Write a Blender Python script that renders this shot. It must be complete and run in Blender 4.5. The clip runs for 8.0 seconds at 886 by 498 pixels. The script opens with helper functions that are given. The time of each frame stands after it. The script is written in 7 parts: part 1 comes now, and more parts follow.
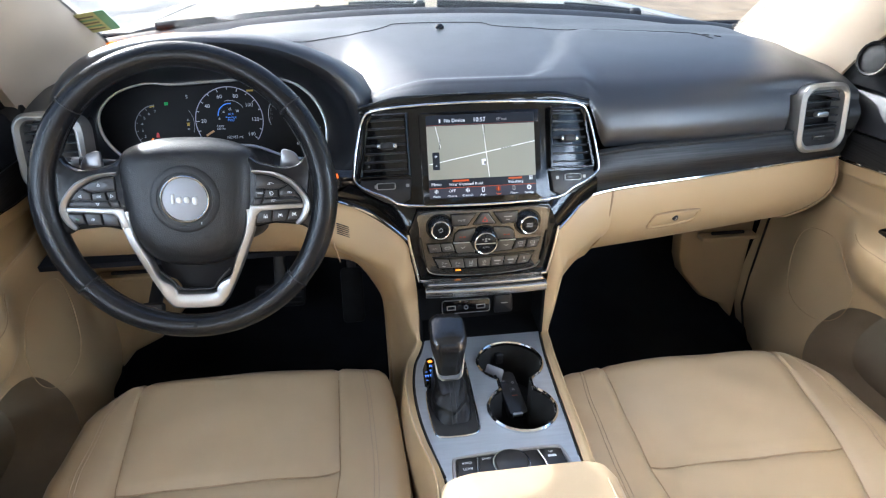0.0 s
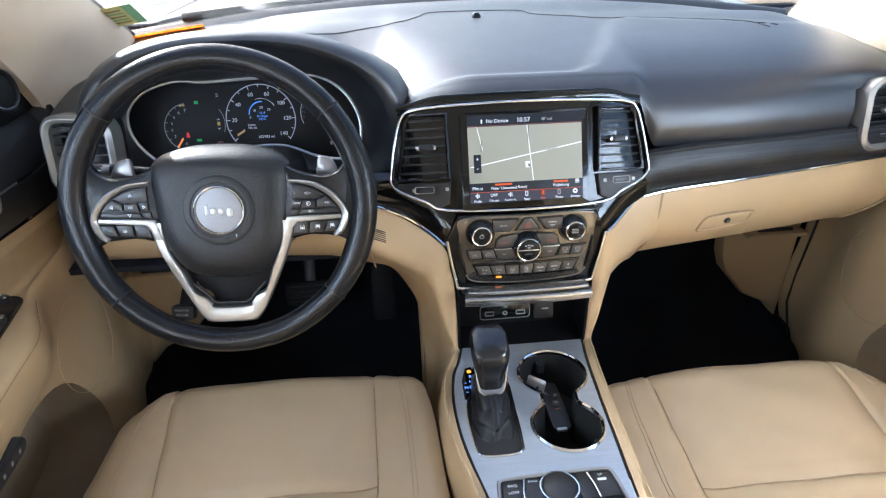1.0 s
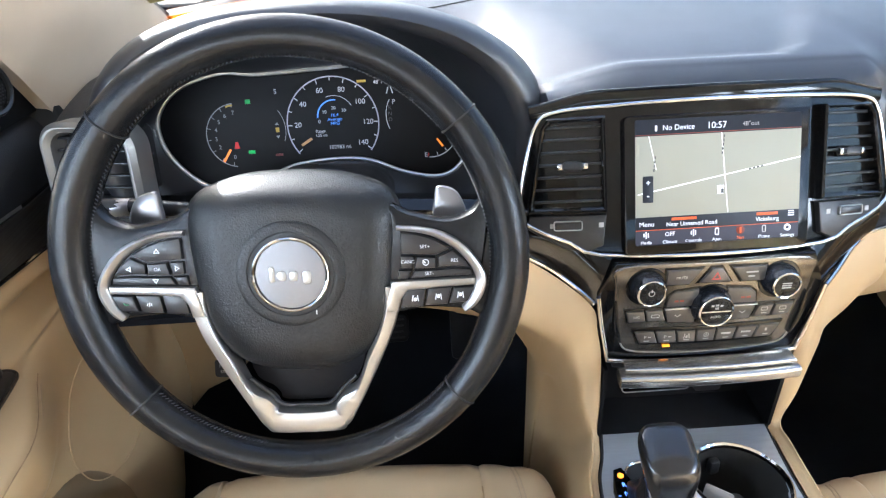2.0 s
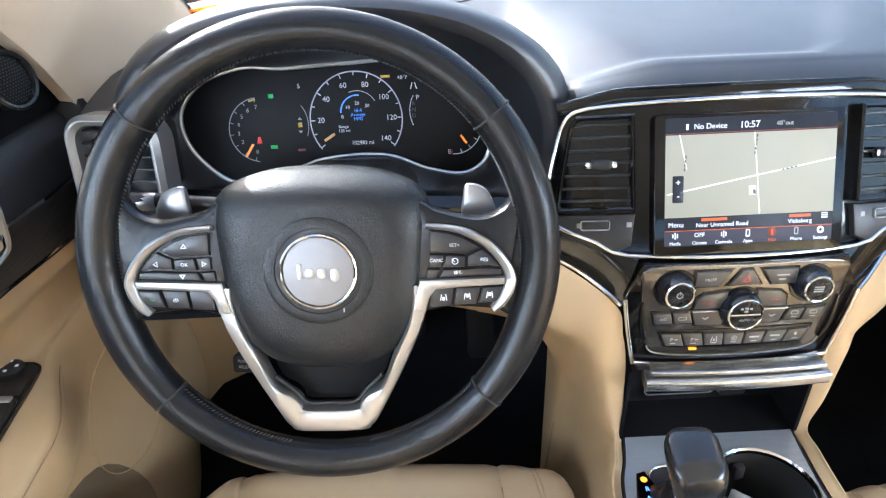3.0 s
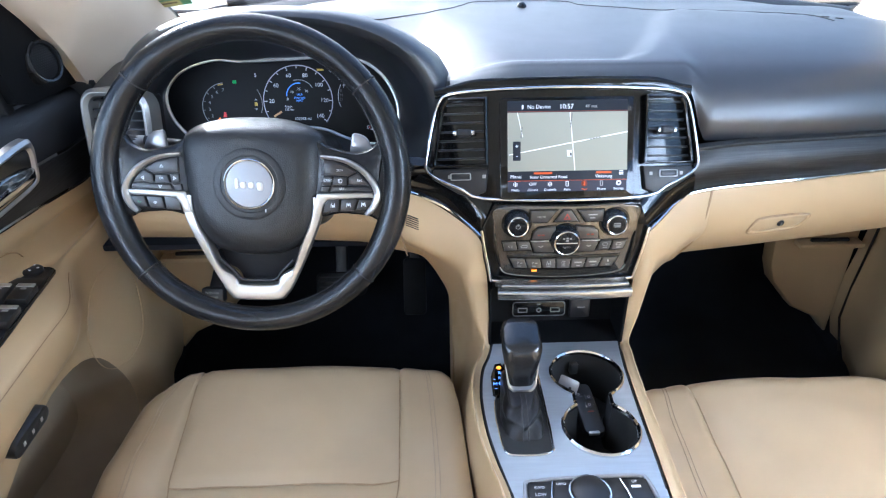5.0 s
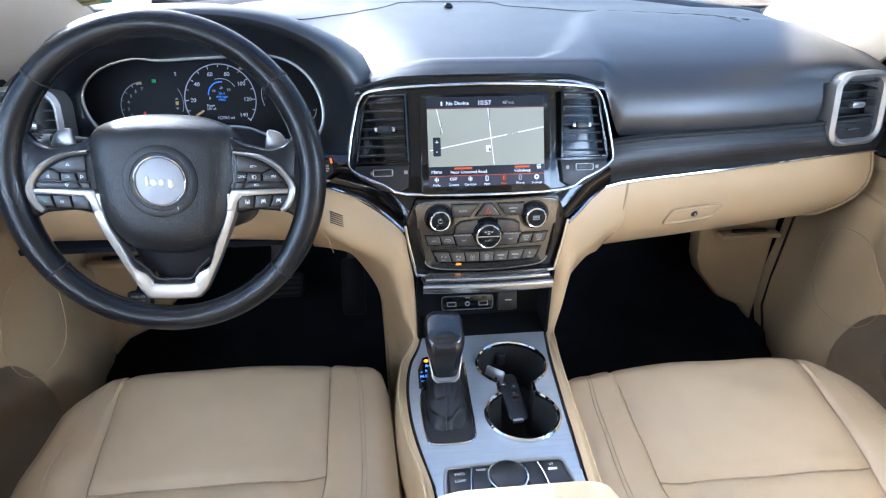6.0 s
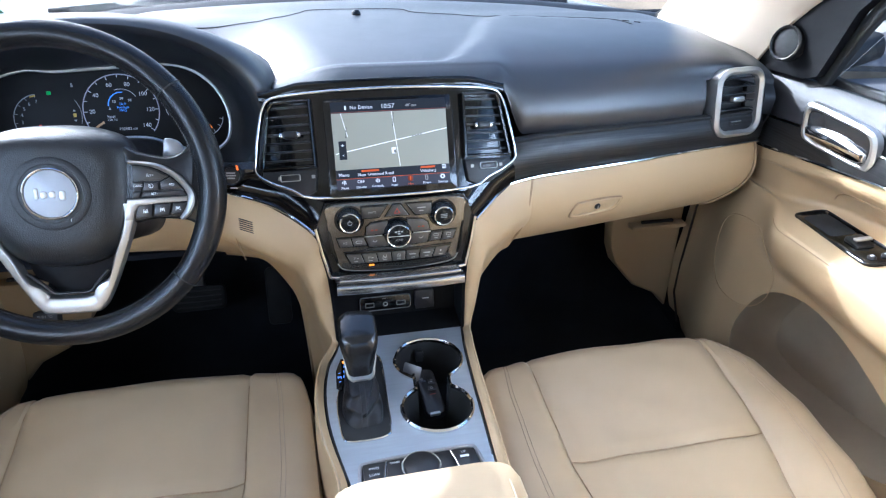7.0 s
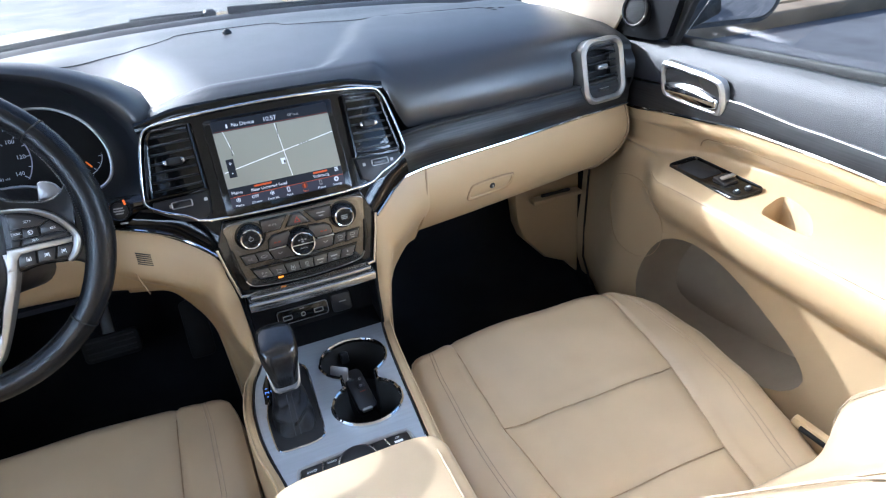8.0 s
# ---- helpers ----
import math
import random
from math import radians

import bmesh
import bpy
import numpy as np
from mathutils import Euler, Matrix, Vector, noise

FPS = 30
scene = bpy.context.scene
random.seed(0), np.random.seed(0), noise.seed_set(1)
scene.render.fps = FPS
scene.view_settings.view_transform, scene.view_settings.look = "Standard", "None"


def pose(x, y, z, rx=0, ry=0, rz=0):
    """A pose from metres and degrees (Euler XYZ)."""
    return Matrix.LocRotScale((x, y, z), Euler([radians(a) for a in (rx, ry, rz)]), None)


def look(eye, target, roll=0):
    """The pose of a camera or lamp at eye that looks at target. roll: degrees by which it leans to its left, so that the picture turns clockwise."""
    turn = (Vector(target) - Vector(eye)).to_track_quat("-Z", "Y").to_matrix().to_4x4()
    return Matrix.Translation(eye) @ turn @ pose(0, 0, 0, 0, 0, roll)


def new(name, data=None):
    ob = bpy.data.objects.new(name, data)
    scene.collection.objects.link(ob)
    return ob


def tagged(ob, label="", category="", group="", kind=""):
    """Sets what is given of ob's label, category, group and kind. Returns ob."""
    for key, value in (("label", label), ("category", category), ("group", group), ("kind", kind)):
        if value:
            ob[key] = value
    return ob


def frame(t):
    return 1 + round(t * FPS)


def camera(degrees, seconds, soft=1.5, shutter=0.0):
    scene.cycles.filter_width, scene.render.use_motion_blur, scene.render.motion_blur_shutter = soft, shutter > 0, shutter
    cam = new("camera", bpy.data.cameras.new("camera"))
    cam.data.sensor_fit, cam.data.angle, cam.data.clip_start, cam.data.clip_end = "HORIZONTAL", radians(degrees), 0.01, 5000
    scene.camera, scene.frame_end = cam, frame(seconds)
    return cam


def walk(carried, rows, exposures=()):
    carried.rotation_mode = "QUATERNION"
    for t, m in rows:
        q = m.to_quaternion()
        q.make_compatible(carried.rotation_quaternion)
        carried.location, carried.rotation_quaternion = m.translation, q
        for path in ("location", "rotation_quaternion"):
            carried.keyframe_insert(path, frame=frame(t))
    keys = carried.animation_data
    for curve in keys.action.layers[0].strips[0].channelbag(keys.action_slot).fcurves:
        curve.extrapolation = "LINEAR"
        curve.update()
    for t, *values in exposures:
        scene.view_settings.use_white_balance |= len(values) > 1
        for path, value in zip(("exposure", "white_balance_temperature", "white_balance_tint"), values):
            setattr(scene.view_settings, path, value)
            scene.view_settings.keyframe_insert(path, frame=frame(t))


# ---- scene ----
cam = camera(72.9, 8.0, soft=1.2)
PATH = [
    (0, (-0.181, -0.886, 1.311), (0.056, 0.817, 0.288), 0.3),
    (0.5, (-0.196, -0.87, 1.324), (0.019, 0.813, 0.266), 0.2),
    (1, (-0.204, -0.825, 1.325), (-0.039, 0.849, 0.244), -0.7),
    (1.2, (-0.224, -0.759, 1.325), (-0.088, 0.923, 0.252), -1.2),
    (1.5, (-0.272, -0.645, 1.287), (-0.171, 1.03, 0.199), -1.8),
    (1.7, (-0.286, -0.584, 1.262), (-0.218, 1.082, 0.157), -2.4),
    (2.8, (-0.326, -0.537, 1.24), (-0.293, 1.124, 0.127), -2.3),
    (3, (-0.316, -0.547, 1.246), (-0.296, 1.112, 0.129), -2.3),
    (3.5, (-0.276, -0.632, 1.273), (-0.261, 1.028, 0.157), -1.7),
    (4, (-0.248, -0.733, 1.294), (-0.233, 0.94, 0.197), -1.1),
    (4.2, (-0.237, -0.768, 1.295), (-0.223, 0.911, 0.208), -1.0),
    (5.3, (-0.19, -0.818, 1.283), (-0.107, 0.877, 0.227), 0.1),
    (5.5, (-0.182, -0.823, 1.288), (-0.071, 0.87, 0.229), 0.4),
    (6, (-0.152, -0.834, 1.28), (0.037, 0.859, 0.233), 0.8),
    (6.5, (-0.13, -0.851, 1.283), (0.148, 0.838, 0.249), 1.2),
    (7, (-0.107, -0.865, 1.282), (0.268, 0.811, 0.257), 1.2),
    (7.5, (-0.094, -0.883, 1.283), (0.385, 0.769, 0.262), -0.8),
    (8, (-0.084, -0.906, 1.279), (0.523, 0.704, 0.26), -4.4),
]
walk(cam, [(t, look(eye, target, roll)) for t, eye, target, roll in PATH],
     exposures=[(0, 1.20, 5510, 9), (1.0, 1.40, 5530, 9), (1.5, 1.68, 5660, 9), (3.0, 1.94, 5620, 9), (3.5, 1.91, 5470, 9), (5.5, 1.61, 5070, 9), (7.0, 1.31, 4970, 9), (8.0, 0.98, 5090, 9)])

# ---- light ----
SUN_DIR = Vector((-0.77, 1.0, 0.765)).normalized()   # towards the sun
world = bpy.data.worlds.new("sky")
scene.world = world
world.use_nodes = True
wn = world.node_tree.nodes
sky = wn.new("ShaderNodeTexSky")
sky.sky_type, sky.sun_disc = "NISHITA", False
sky.dust_density, sky.air_density = 3.5, 1.2
sky.sun_elevation = math.asin(SUN_DIR.z)
sky.sun_rotation = math.atan2(SUN_DIR.x, SUN_DIR.y)
wn["Background"].inputs["Strength"].default_value = 0.15
world.node_tree.links.new(sky.outputs["Color"], wn["Background"].inputs["Color"])
sun = new("sun", bpy.data.lights.new("sun", "SUN"))
sun.data.energy, sun.data.angle, sun.data.color = 4.0, radians(0.5), (1.0, 0.95, 0.87)
sun.matrix_world = look(SUN_DIR * 30, (0, 0, 0))
# sky light through the side windows beside and behind the camera
for n_, at_, to_, w_, h_, p_ in (("left", (-0.80, -1.02, 1.22), (0.1, -0.50, 0.7), 1.05, 0.34, 3.6), ("right", (0.80, -1.12, 1.22), (-0.75, -0.45, 0.62), 0.95, 0.30, 5.2)):
    lamp = new("window_light_" + n_, bpy.data.lights.new("window_light_" + n_, "AREA"))
    lamp.data.shape, lamp.data.size, lamp.data.size_y, lamp.data.energy, lamp.data.color = "RECTANGLE", w_, h_, p_, (0.86, 0.93, 1.0)
    lamp.matrix_world = look(at_, to_)

# ---- materials ----
def mat(name, color, rough=0.5, metal=0.0, grain=0.0, grain_size=600.0, mottle=0.0, mottle_size=6.0, spec=0.5,
        coat=0.0, pores="noise", rough_var=0.0, stretch=(1, 1, 1), crease=0.0, crease_size=40.0):
    """A procedural surface: base colour with mottling, fine relief and uneven gloss."""
    m = bpy.data.materials.new(name)
    m.use_nodes = True
    nt = m.node_tree
    n, ln = nt.nodes, nt.links.new
    b = n["Principled BSDF"]
    b.inputs["Base Color"].default_value = (*color, 1)
    b.inputs["Roughness"].default_value = rough
    b.inputs["Metallic"].default_value = metal
    b.inputs["Specular IOR Level"].default_value = spec
    b.inputs["Coat Weight"].default_value = coat
    b.inputs["Coat Roughness"].default_value = 0.05
    tc = n.new("ShaderNodeTexCoord")
    mp = n.new("ShaderNodeMapping")
    mp.inputs["Scale"].default_value = stretch
    ln(tc.outputs["Object"], mp.inputs["Vector"])
    if mottle:
        t = n.new("ShaderNodeTexNoise")
        t.inputs["Scale"].default_value, t.inputs["Detail"].default_value = mottle_size, 6
        ln(mp.outputs["Vector"], t.inputs["Vector"])
        r = n.new("ShaderNodeMapRange")
        r.inputs["To Min"].default_value, r.inputs["To Max"].default_value = 1 - mottle, 1 + mottle
        r.inputs["From Min"].default_value, r.inputs["From Max"].default_value = 0.3, 0.7
        ln(t.outputs["Fac"], r.inputs["Value"])
        mx = n.new("ShaderNodeMix")
        mx.data_type, mx.blend_type = "RGBA", "MULTIPLY"
        mx.inputs["Factor"].default_value = 1
        mx.inputs["A"].default_value = (*color, 1)
        ln(r.outputs["Result"], mx.inputs["B"])
        ln(mx.outputs["Result"], b.inputs["Base Color"])
    if rough_var:
        t = n.new("ShaderNodeTexNoise")
        t.inputs["Scale"].default_value, t.inputs["Detail"].default_value = 22, 5
        ln(mp.outputs["Vector"], t.inputs["Vector"])
        r = n.new("ShaderNodeMapRange")
        r.inputs["From Min"].default_value, r.inputs["From Max"].default_value = 0.3, 0.7
        r.inputs["To Min"].default_value, r.inputs["To Max"].default_value = rough - rough_var, rough + rough_var
        ln(t.outputs["Fac"], r.inputs["Value"])
        ln(r.outputs["Result"], b.inputs["Roughness"])
    if grain:
        if pores == "voronoi":
            t = n.new("ShaderNodeTexVoronoi")
            t.feature = "DISTANCE_TO_EDGE"
            t.inputs["Scale"].default_value = grain_size
            src = t.outputs["Distance"]
        else:
            t = n.new("ShaderNodeTexNoise")
            t.inputs["Scale"].default_value, t.inputs["Detail"].default_value = grain_size, 3
            src = t.outputs["Fac"]
        ln(mp.outputs["Vector"], t.inputs["Vector"])
        bp = n.new("ShaderNodeBump")
        bp.inputs["Strength"].default_value, bp.inputs["Distance"].default_value = grain, 0.001
        ln(src, bp.inputs["Height"])
        ln(bp.outputs["Normal"], b.inputs["Normal"])
        if crease:
            t = n.new("ShaderNodeTexNoise")
            t.inputs["Scale"].default_value, t.inputs["Detail"].default_value, t.inputs["Distortion"].default_value = crease_size, 4, 0.6
            ln(mp.outputs["Vector"], t.inputs["Vector"])
            b2 = n.new("ShaderNodeBump")
            b2.inputs["Strength"].default_value, b2.inputs["Distance"].default_value = crease, 0.004
            ln(t.outputs["Fac"], b2.inputs["Height"])
            ln(b2.outputs["Normal"], bp.inputs["Normal"])
    return m


def glow(name, color, strength, rough=0.35, spec=0.2):
    """A lit display or lamp."""
    m = mat(name, color, rough, spec=spec)
    b = m.node_tree.nodes["Principled BSDF"]
    b.inputs["Emission Color"].default_value = (*color, 1)
    b.inputs["Emission Strength"].default_value = strength
    return m


def clear(name, tint=(1, 1, 1), ior=1.45, rough=0.0):
    m = bpy.data.materials.new(name)
    m.use_nodes = True
    b = m.node_tree.nodes["Principled BSDF"]
    b.inputs["Base Color"].default_value = (*tint, 1)
    b.inputs["Transmission Weight"].default_value = 1
    b.inputs["Roughness"].default_value, b.inputs["IOR"].default_value = rough, ior
    return m


M_TAN = mat("tan_leather", (0.415, 0.315, 0.195), 0.34, grain=0.14, grain_size=900, pores="voronoi", mottle=0.05, mottle_size=9, rough_var=0.02)
M_TANP = mat("tan_soft_plastic", (0.445, 0.322, 0.178), 0.42, grain=0.10, grain_size=1100, mottle=0.04, mottle_size=4, rough_var=0.02)
M_TANCLOTH = mat("beige_pillar_trim", (0.68, 0.57, 0.44), 0.75, grain=0.25, grain_size=1500, mottle=0.05)
M_SEAM = mat("seam_shadow_thread", (0.30, 0.21, 0.12), 0.8, mottle=0.2, mottle_size=80)
M_STITCH = mat("tan_thread", (0.36, 0.28, 0.19), 0.7)
M_PAD = mat("black_soft_pad", (0.011, 0.0125, 0.016), 0.40, spec=1.0, grain=0.16, grain_size=800, pores="voronoi", mottle=0.05, mottle_size=12, rough_var=0.015)
M_DOORP = mat("black_door_pad", (0.016, 0.016, 0.018), 0.46, grain=0.5, grain_size=420, pores="voronoi", mottle=0.2, mottle_size=14)
M_FACE = mat("dial_face_black", (0.006, 0.006, 0.007), 0.55, spec=0.2, mottle=0.1)
M_BLK = mat("black_plastic", (0.011, 0.011, 0.012), 0.42, grain=0.08, grain_size=1200, mottle=0.1, rough_var=0.08)
M_SLAT = mat("slat_black", (0.010, 0.011, 0.013), 0.36, spec=0.6, mottle=0.1, rough_var=0.03)
M_BTN = mat("button_black", (0.016, 0.0155, 0.016), 0.33, spec=0.5, mottle=0.1, rough_var=0.03)
M_PIANO = mat("piano_black", (0.004, 0.004, 0.004), 0.10, spec=0.35, coat=0.25, mottle=0.1, rough_var=0.03)
M_GREY = mat("dark_gloss_trim", (0.034, 0.033, 0.032), 0.18, metal=0.5, mottle=0.08, rough_var=0.04)
M_BRONZE = mat("dark_bronze_panel", (0.17, 0.155, 0.135), 0.17, metal=0.85, mottle=0.08, rough_var=0.04)
M_LEA = mat("black_wheel_leather", (0.0085, 0.0088, 0.0098), 0.23, spec=0.32, crease=0.12, crease_size=45, grain=0.12, grain_size=900, pores="voronoi", mottle=0.06, rough_var=0.02)
M_BRIGHT = mat("bright_satin_bar", (0.78, 0.78, 0.77), 0.33, metal=1.0, rough_var=0.03)
M_HUB = mat("grained_airbag_plastic", (0.009, 0.0092, 0.010), 0.40, spec=0.42, grain=0.35, grain_size=420, pores="voronoi", mottle=0.06, rough_var=0.02)
M_RING = mat("dim_satin_ring", (0.30, 0.29, 0.28), 0.33, metal=0.9, rough_var=0.03)
M_CHR = mat("chrome", (0.82, 0.82, 0.82), 0.08, metal=1.0, rough_var=0.03)
M_SAT = mat("satin_silver", (0.46, 0.455, 0.44), 0.35, metal=0.85, mottle=0.03, rough_var=0.04)
M_SATW = mat("satin_wheel_silver", (0.36, 0.35, 0.335), 0.34, metal=0.85, mottle=0.03, rough_var=0.04)
M_PADDLE = mat("pale_paddle_silver", (0.36, 0.36, 0.37), 0.34, metal=0.8, mottle=0.03, rough_var=0.03)
M_BAR = mat("pale_satin_bar", (0.50, 0.49, 0.47), 0.23, metal=0.95, rough_var=0.02)
M_THREAD = mat("black_wheel_thread", (0.03, 0.03, 0.033), 0.7)
M_KNOB = mat("glossy_knob_leather", (0.010, 0.0105, 0.012), 0.2, spec=0.7, grain=0.05, grain_size=900, mottle=0.08, rough_var=0.03)
M_DRUM = mat("smooth_black_drum", (0.010, 0.012, 0.016), 0.21, spec=0.7, mottle=0.08, rough_var=0.03)
M_KEY = mat("bronze_black_key", (0.070, 0.063, 0.055), 0.33, spec=0.8, metal=0.35, mottle=0.1, rough_var=0.03)
M_CALL = mat("dim_green_print", (0.05, 0.22, 0.10), 0.5)
M_HAZ = mat("dull_red_print", (0.35, 0.04, 0.03), 0.5)
M_DIMRED = mat("dim_red_print", (0.22, 0.04, 0.02), 0.5)
M_PLATE = mat("brushed_grey_plate", (0.40, 0.44, 0.49), 0.30, metal=0.5, mottle=0.05, mottle_size=20, grain=0.03, grain_size=400, stretch=(1, 12, 1))
M_WOOD = mat("dark_grained_trim", (0.015, 0.0145, 0.0145), 0.42, spec=0.35, grain=0.25, grain_size=22, mottle=0.75, mottle_size=9, stretch=(1.2, 1.2, 45), coat=0.04)
M_BOOT = mat("matte_boot_leather", (0.006, 0.006, 0.007), 0.36, crease=0.4, crease_size=60, grain=0.3, grain_size=900, pores="voronoi", mottle=0.2, mottle_size=30)
M_CARPET = mat("black_carpet", (0.013, 0.0145, 0.019), 0.95, grain=0.9, grain_size=700, mottle=0.3, spec=0.1)
M_PEDAL = mat("worn_pedal_rubber", (0.006, 0.006, 0.007), 0.6, spec=0.2, grain=0.2, grain_size=400, mottle=0.3, mottle_size=25)
# door tan made darker to put the pocket's inner shade into the colour
M_POCKET = mat("shade_darkened_pocket_tan", (0.28, 0.222, 0.150), 0.8, grain=0.25, grain_size=900, mottle=0.1, mottle_size=12)
M_DARK = mat("dead_black_plastic", (0.0045, 0.0047, 0.0055), 0.6, spec=0.15, grain=0.1, grain_size=900, mottle=0.15)
M_RUB = mat("black_rubber", (0.01, 0.01, 0.01), 0.7, grain=0.2, grain_size=500, mottle=0.1)
M_HEAD = mat("beige_headliner", (0.55, 0.49, 0.41), 0.9, grain=0.4, grain_size=1400, mottle=0.04)
M_WHITE = glow("white_print", (0.55, 0.57, 0.60), 0.12)
M_GREYTXT = mat("grey_print", (0.33, 0.32, 0.31), 0.5)
M_GLASS = clear("clear_glass")
M_PAINT = mat("silver_beige_paint", (0.44, 0.42, 0.375), 0.3, metal=0.35, coat=1.0, mottle=0.03)
M_CONC = mat("pale_concrete", (0.31, 0.30, 0.275), 0.9, grain=0.6, grain_size=30, mottle=0.22, mottle_size=1.2)
M_EMB = mat("dull_emblem_silver", (0.20, 0.20, 0.21), 0.40, metal=0.8, rough_var=0.05)
M_ASPH = mat("grey_asphalt", (0.10, 0.10, 0.105), 0.9, grain=0.7, grain_size=60, mottle=0.25, mottle_size=2.5)
M_DIRT = mat("tan_dirt", (0.36, 0.27, 0.17), 0.95, grain=0.7, grain_size=25, mottle=0.3, mottle_size=2)
M_KERB = mat("brown_stone_kerb", (0.23, 0.17, 0.11), 0.85, grain=0.5, grain_size=40, mottle=0.3, mottle_size=3)


def film_mat(name, color, through_=0.6, mottle=0.12):
    """A printed film that lets daylight through."""
    m = mat(name, color, 0.5, mottle=mottle, mottle_size=60)
    n, ln = m.node_tree.nodes, m.node_tree.links.new
    t = n.new("ShaderNodeBsdfTranslucent")
    t.inputs["Color"].default_value = (*[c ** 0.6 for c in color], 1)
    mx = n.new("ShaderNodeMixShader")
    mx.inputs["Fac"].default_value = through_
    ln(n["Principled BSDF"].outputs["BSDF"], mx.inputs[1])
    ln(t.outputs["BSDF"], mx.inputs[2])
    ln(mx.outputs["Shader"], n["Material Output"].inputs["Surface"])
    return m


M_STK = film_mat("orange_sticker", (0.85, 0.27, 0.02))
M_STKY = film_mat("yellow_sticker", (0.50, 0.44, 0.18), 0.22)
M_STKG = film_mat("green_sticker", (0.16, 0.34, 0.18), 0.18)
M_STKR = mat("red_sticker_print", (0.45, 0.03, 0.02), 0.5)
M_MIRROR = mat("mirror_glass", (0.85, 0.87, 0.9), 0.02, metal=1.0)

# ---- builders ----
def thing(name, base, label, category, group="", kind=""):
    e = new(name)
    e.location = base
    e.empty_display_size = 0.05
    return tagged(e, label, category, group, kind)


def part(name, bm, material, parent=None, label="", sharp=38, fix=True):
    """Links a bmesh in world coordinates as one mesh object, under parent."""
    if fix:
        bmesh.ops.recalc_face_normals(bm, faces=bm.faces)
    me = bpy.data.meshes.new(name)
    bm.to_mesh(me)
    bm.free()
    me.materials.append(material)
    me.shade_smooth()
    me.set_sharp_from_angle(angle=radians(sharp))
    ob = new(name, me)
    if parent is not None:
        ob.parent = parent
        at = parent.location if parent.type == "EMPTY" else Vector()
        ob.matrix_parent_inverse = Matrix.Translation(-Vector(at))
    if label:
        ob["label"] = label
    return ob


def loft(rows, wrap=False, around=False, cap=False):
    """A skin over rows of points. wrap: each row closes on itself; around: the last row joins the first."""
    bm = bmesh.new()
    vs = [[bm.verts.new(p) for p in r] for r in rows]
    n = len(rows[0])
    for i in range(len(rows) - (0 if around else 1)):
        a, b = vs[i], vs[(i + 1) % len(rows)]
        for j in range(n if wrap else n - 1):
            q = (a[j], a[(j + 1) % n], b[(j + 1) % n], b[j])
            if len(set(q)) == 4:
                bm.faces.new(q)
    if cap:
        bm.faces.new(vs[0][::-1])
        bm.faces.new(vs[-1])
    return bm


def thick(bm, d):
    """Gives a skin thickness d, against its normals."""
    bmesh.ops.recalc_face_normals(bm, faces=bm.faces)
    bmesh.ops.solidify(bm, geom=bm.faces[:], thickness=d)
    return bm


def box(c, s, b=0.003, m=None, seg=2):
    bm = bmesh.new()
    bmesh.ops.create_cube(bm, size=1, matrix=Matrix.Diagonal((*s, 1)))
    if b:
        bmesh.ops.bevel(bm, geom=bm.edges[:], offset=min(b, min(s) * 0.45), segments=seg, affect="EDGES", profile=0.5)
    bmesh.ops.transform(bm, matrix=(m or Matrix()) @ Matrix.Translation(c), verts=bm.verts)
    return bm


def join(*bms):
    out = bms[0]
    for b in bms[1:]:
        me = bpy.data.meshes.new("joined")
        b.to_mesh(me)
        b.free()
        out.from_mesh(me)
        bpy.data.meshes.remove(me)
    return out


def spline(pts, n=8, closed=False):
    """A smooth line through pts (any dimension), n steps a span."""
    p = [np.array(q, float) for q in pts]
    k = len(p)
    out = []
    for i in range(k if closed else k - 1):
        a, b, c, d = ((p[(i + j) % k] if closed else p[min(max(i + j, 0), k - 1)]) for j in (-1, 0, 1, 2))
        for s in range(n):
            t = s / n
            out.append(0.5 * (2 * b + (c - a) * t + (2 * a - 5 * b + 4 * c - d) * t * t + (3 * b - a - 3 * c + d) * t ** 3))
    if not closed:
        out.append(p[-1])
    return out


def sweep(path, prof, up=(0, 0, 1), closed=False, cap=True, scale=None):
    """Carries a closed profile of (side, up) offsets along a path."""
    path = [Vector(p) for p in path]
    rows, n = [], len(path)
    for i, p in enumerate(path):
        a = path[(i - 1) % n] if closed or i else path[0]
        b = path[(i + 1) % n] if closed or i < n - 1 else path[-1]
        t = (b - a).normalized()
        side = t.cross(Vector(up)).normalized()
        nrm = side.cross(t)
        k = scale[i] if scale else 1
        rows.append([p + side * (x * k) + nrm * (y * k) for x, y in prof])
    return loft(rows, wrap=True, around=closed, cap=cap and not closed)


def circle(r, n=12, ry=None):
    return [(r * math.cos(2 * math.pi * i / n), (ry or r) * math.sin(2 * math.pi * i / n)) for i in range(n)]


def rrect(w, h, r, n=4):
    out = []
    for cx, cy, a0 in ((1, 1, 0), (-1, 1, 90), (-1, -1, 180), (1, -1, 270)):
        for i in range(n + 1):
            a = radians(a0 + 90 * i / n)
            out.append((cx * (w / 2 - r) + r * math.cos(a), cy * (h / 2 - r) + r * math.sin(a)))
    return out


def inset(poly, d):
    """Moves a counter-clockwise outline inwards by d."""
    n, out = len(poly), []
    for i in range(n):
        p, a, b = (Vector(poly[j][:2]) for j in (i, i - 1, (i + 1) % n))
        e, f = (p - a), (b - p)
        e = e.normalized() if e.length > 1e-7 else f.normalized()
        f = f.normalized() if f.length > 1e-7 else e
        m = Vector((-e.y - f.y, e.x + f.x))
        m = m.normalized() if m.length > 1e-6 else Vector((-e.y, e.x))
        c = max(0.5, m.dot(Vector((-e.y, e.x))))
        out.append(tuple(p + m * (d / c)))
    return out


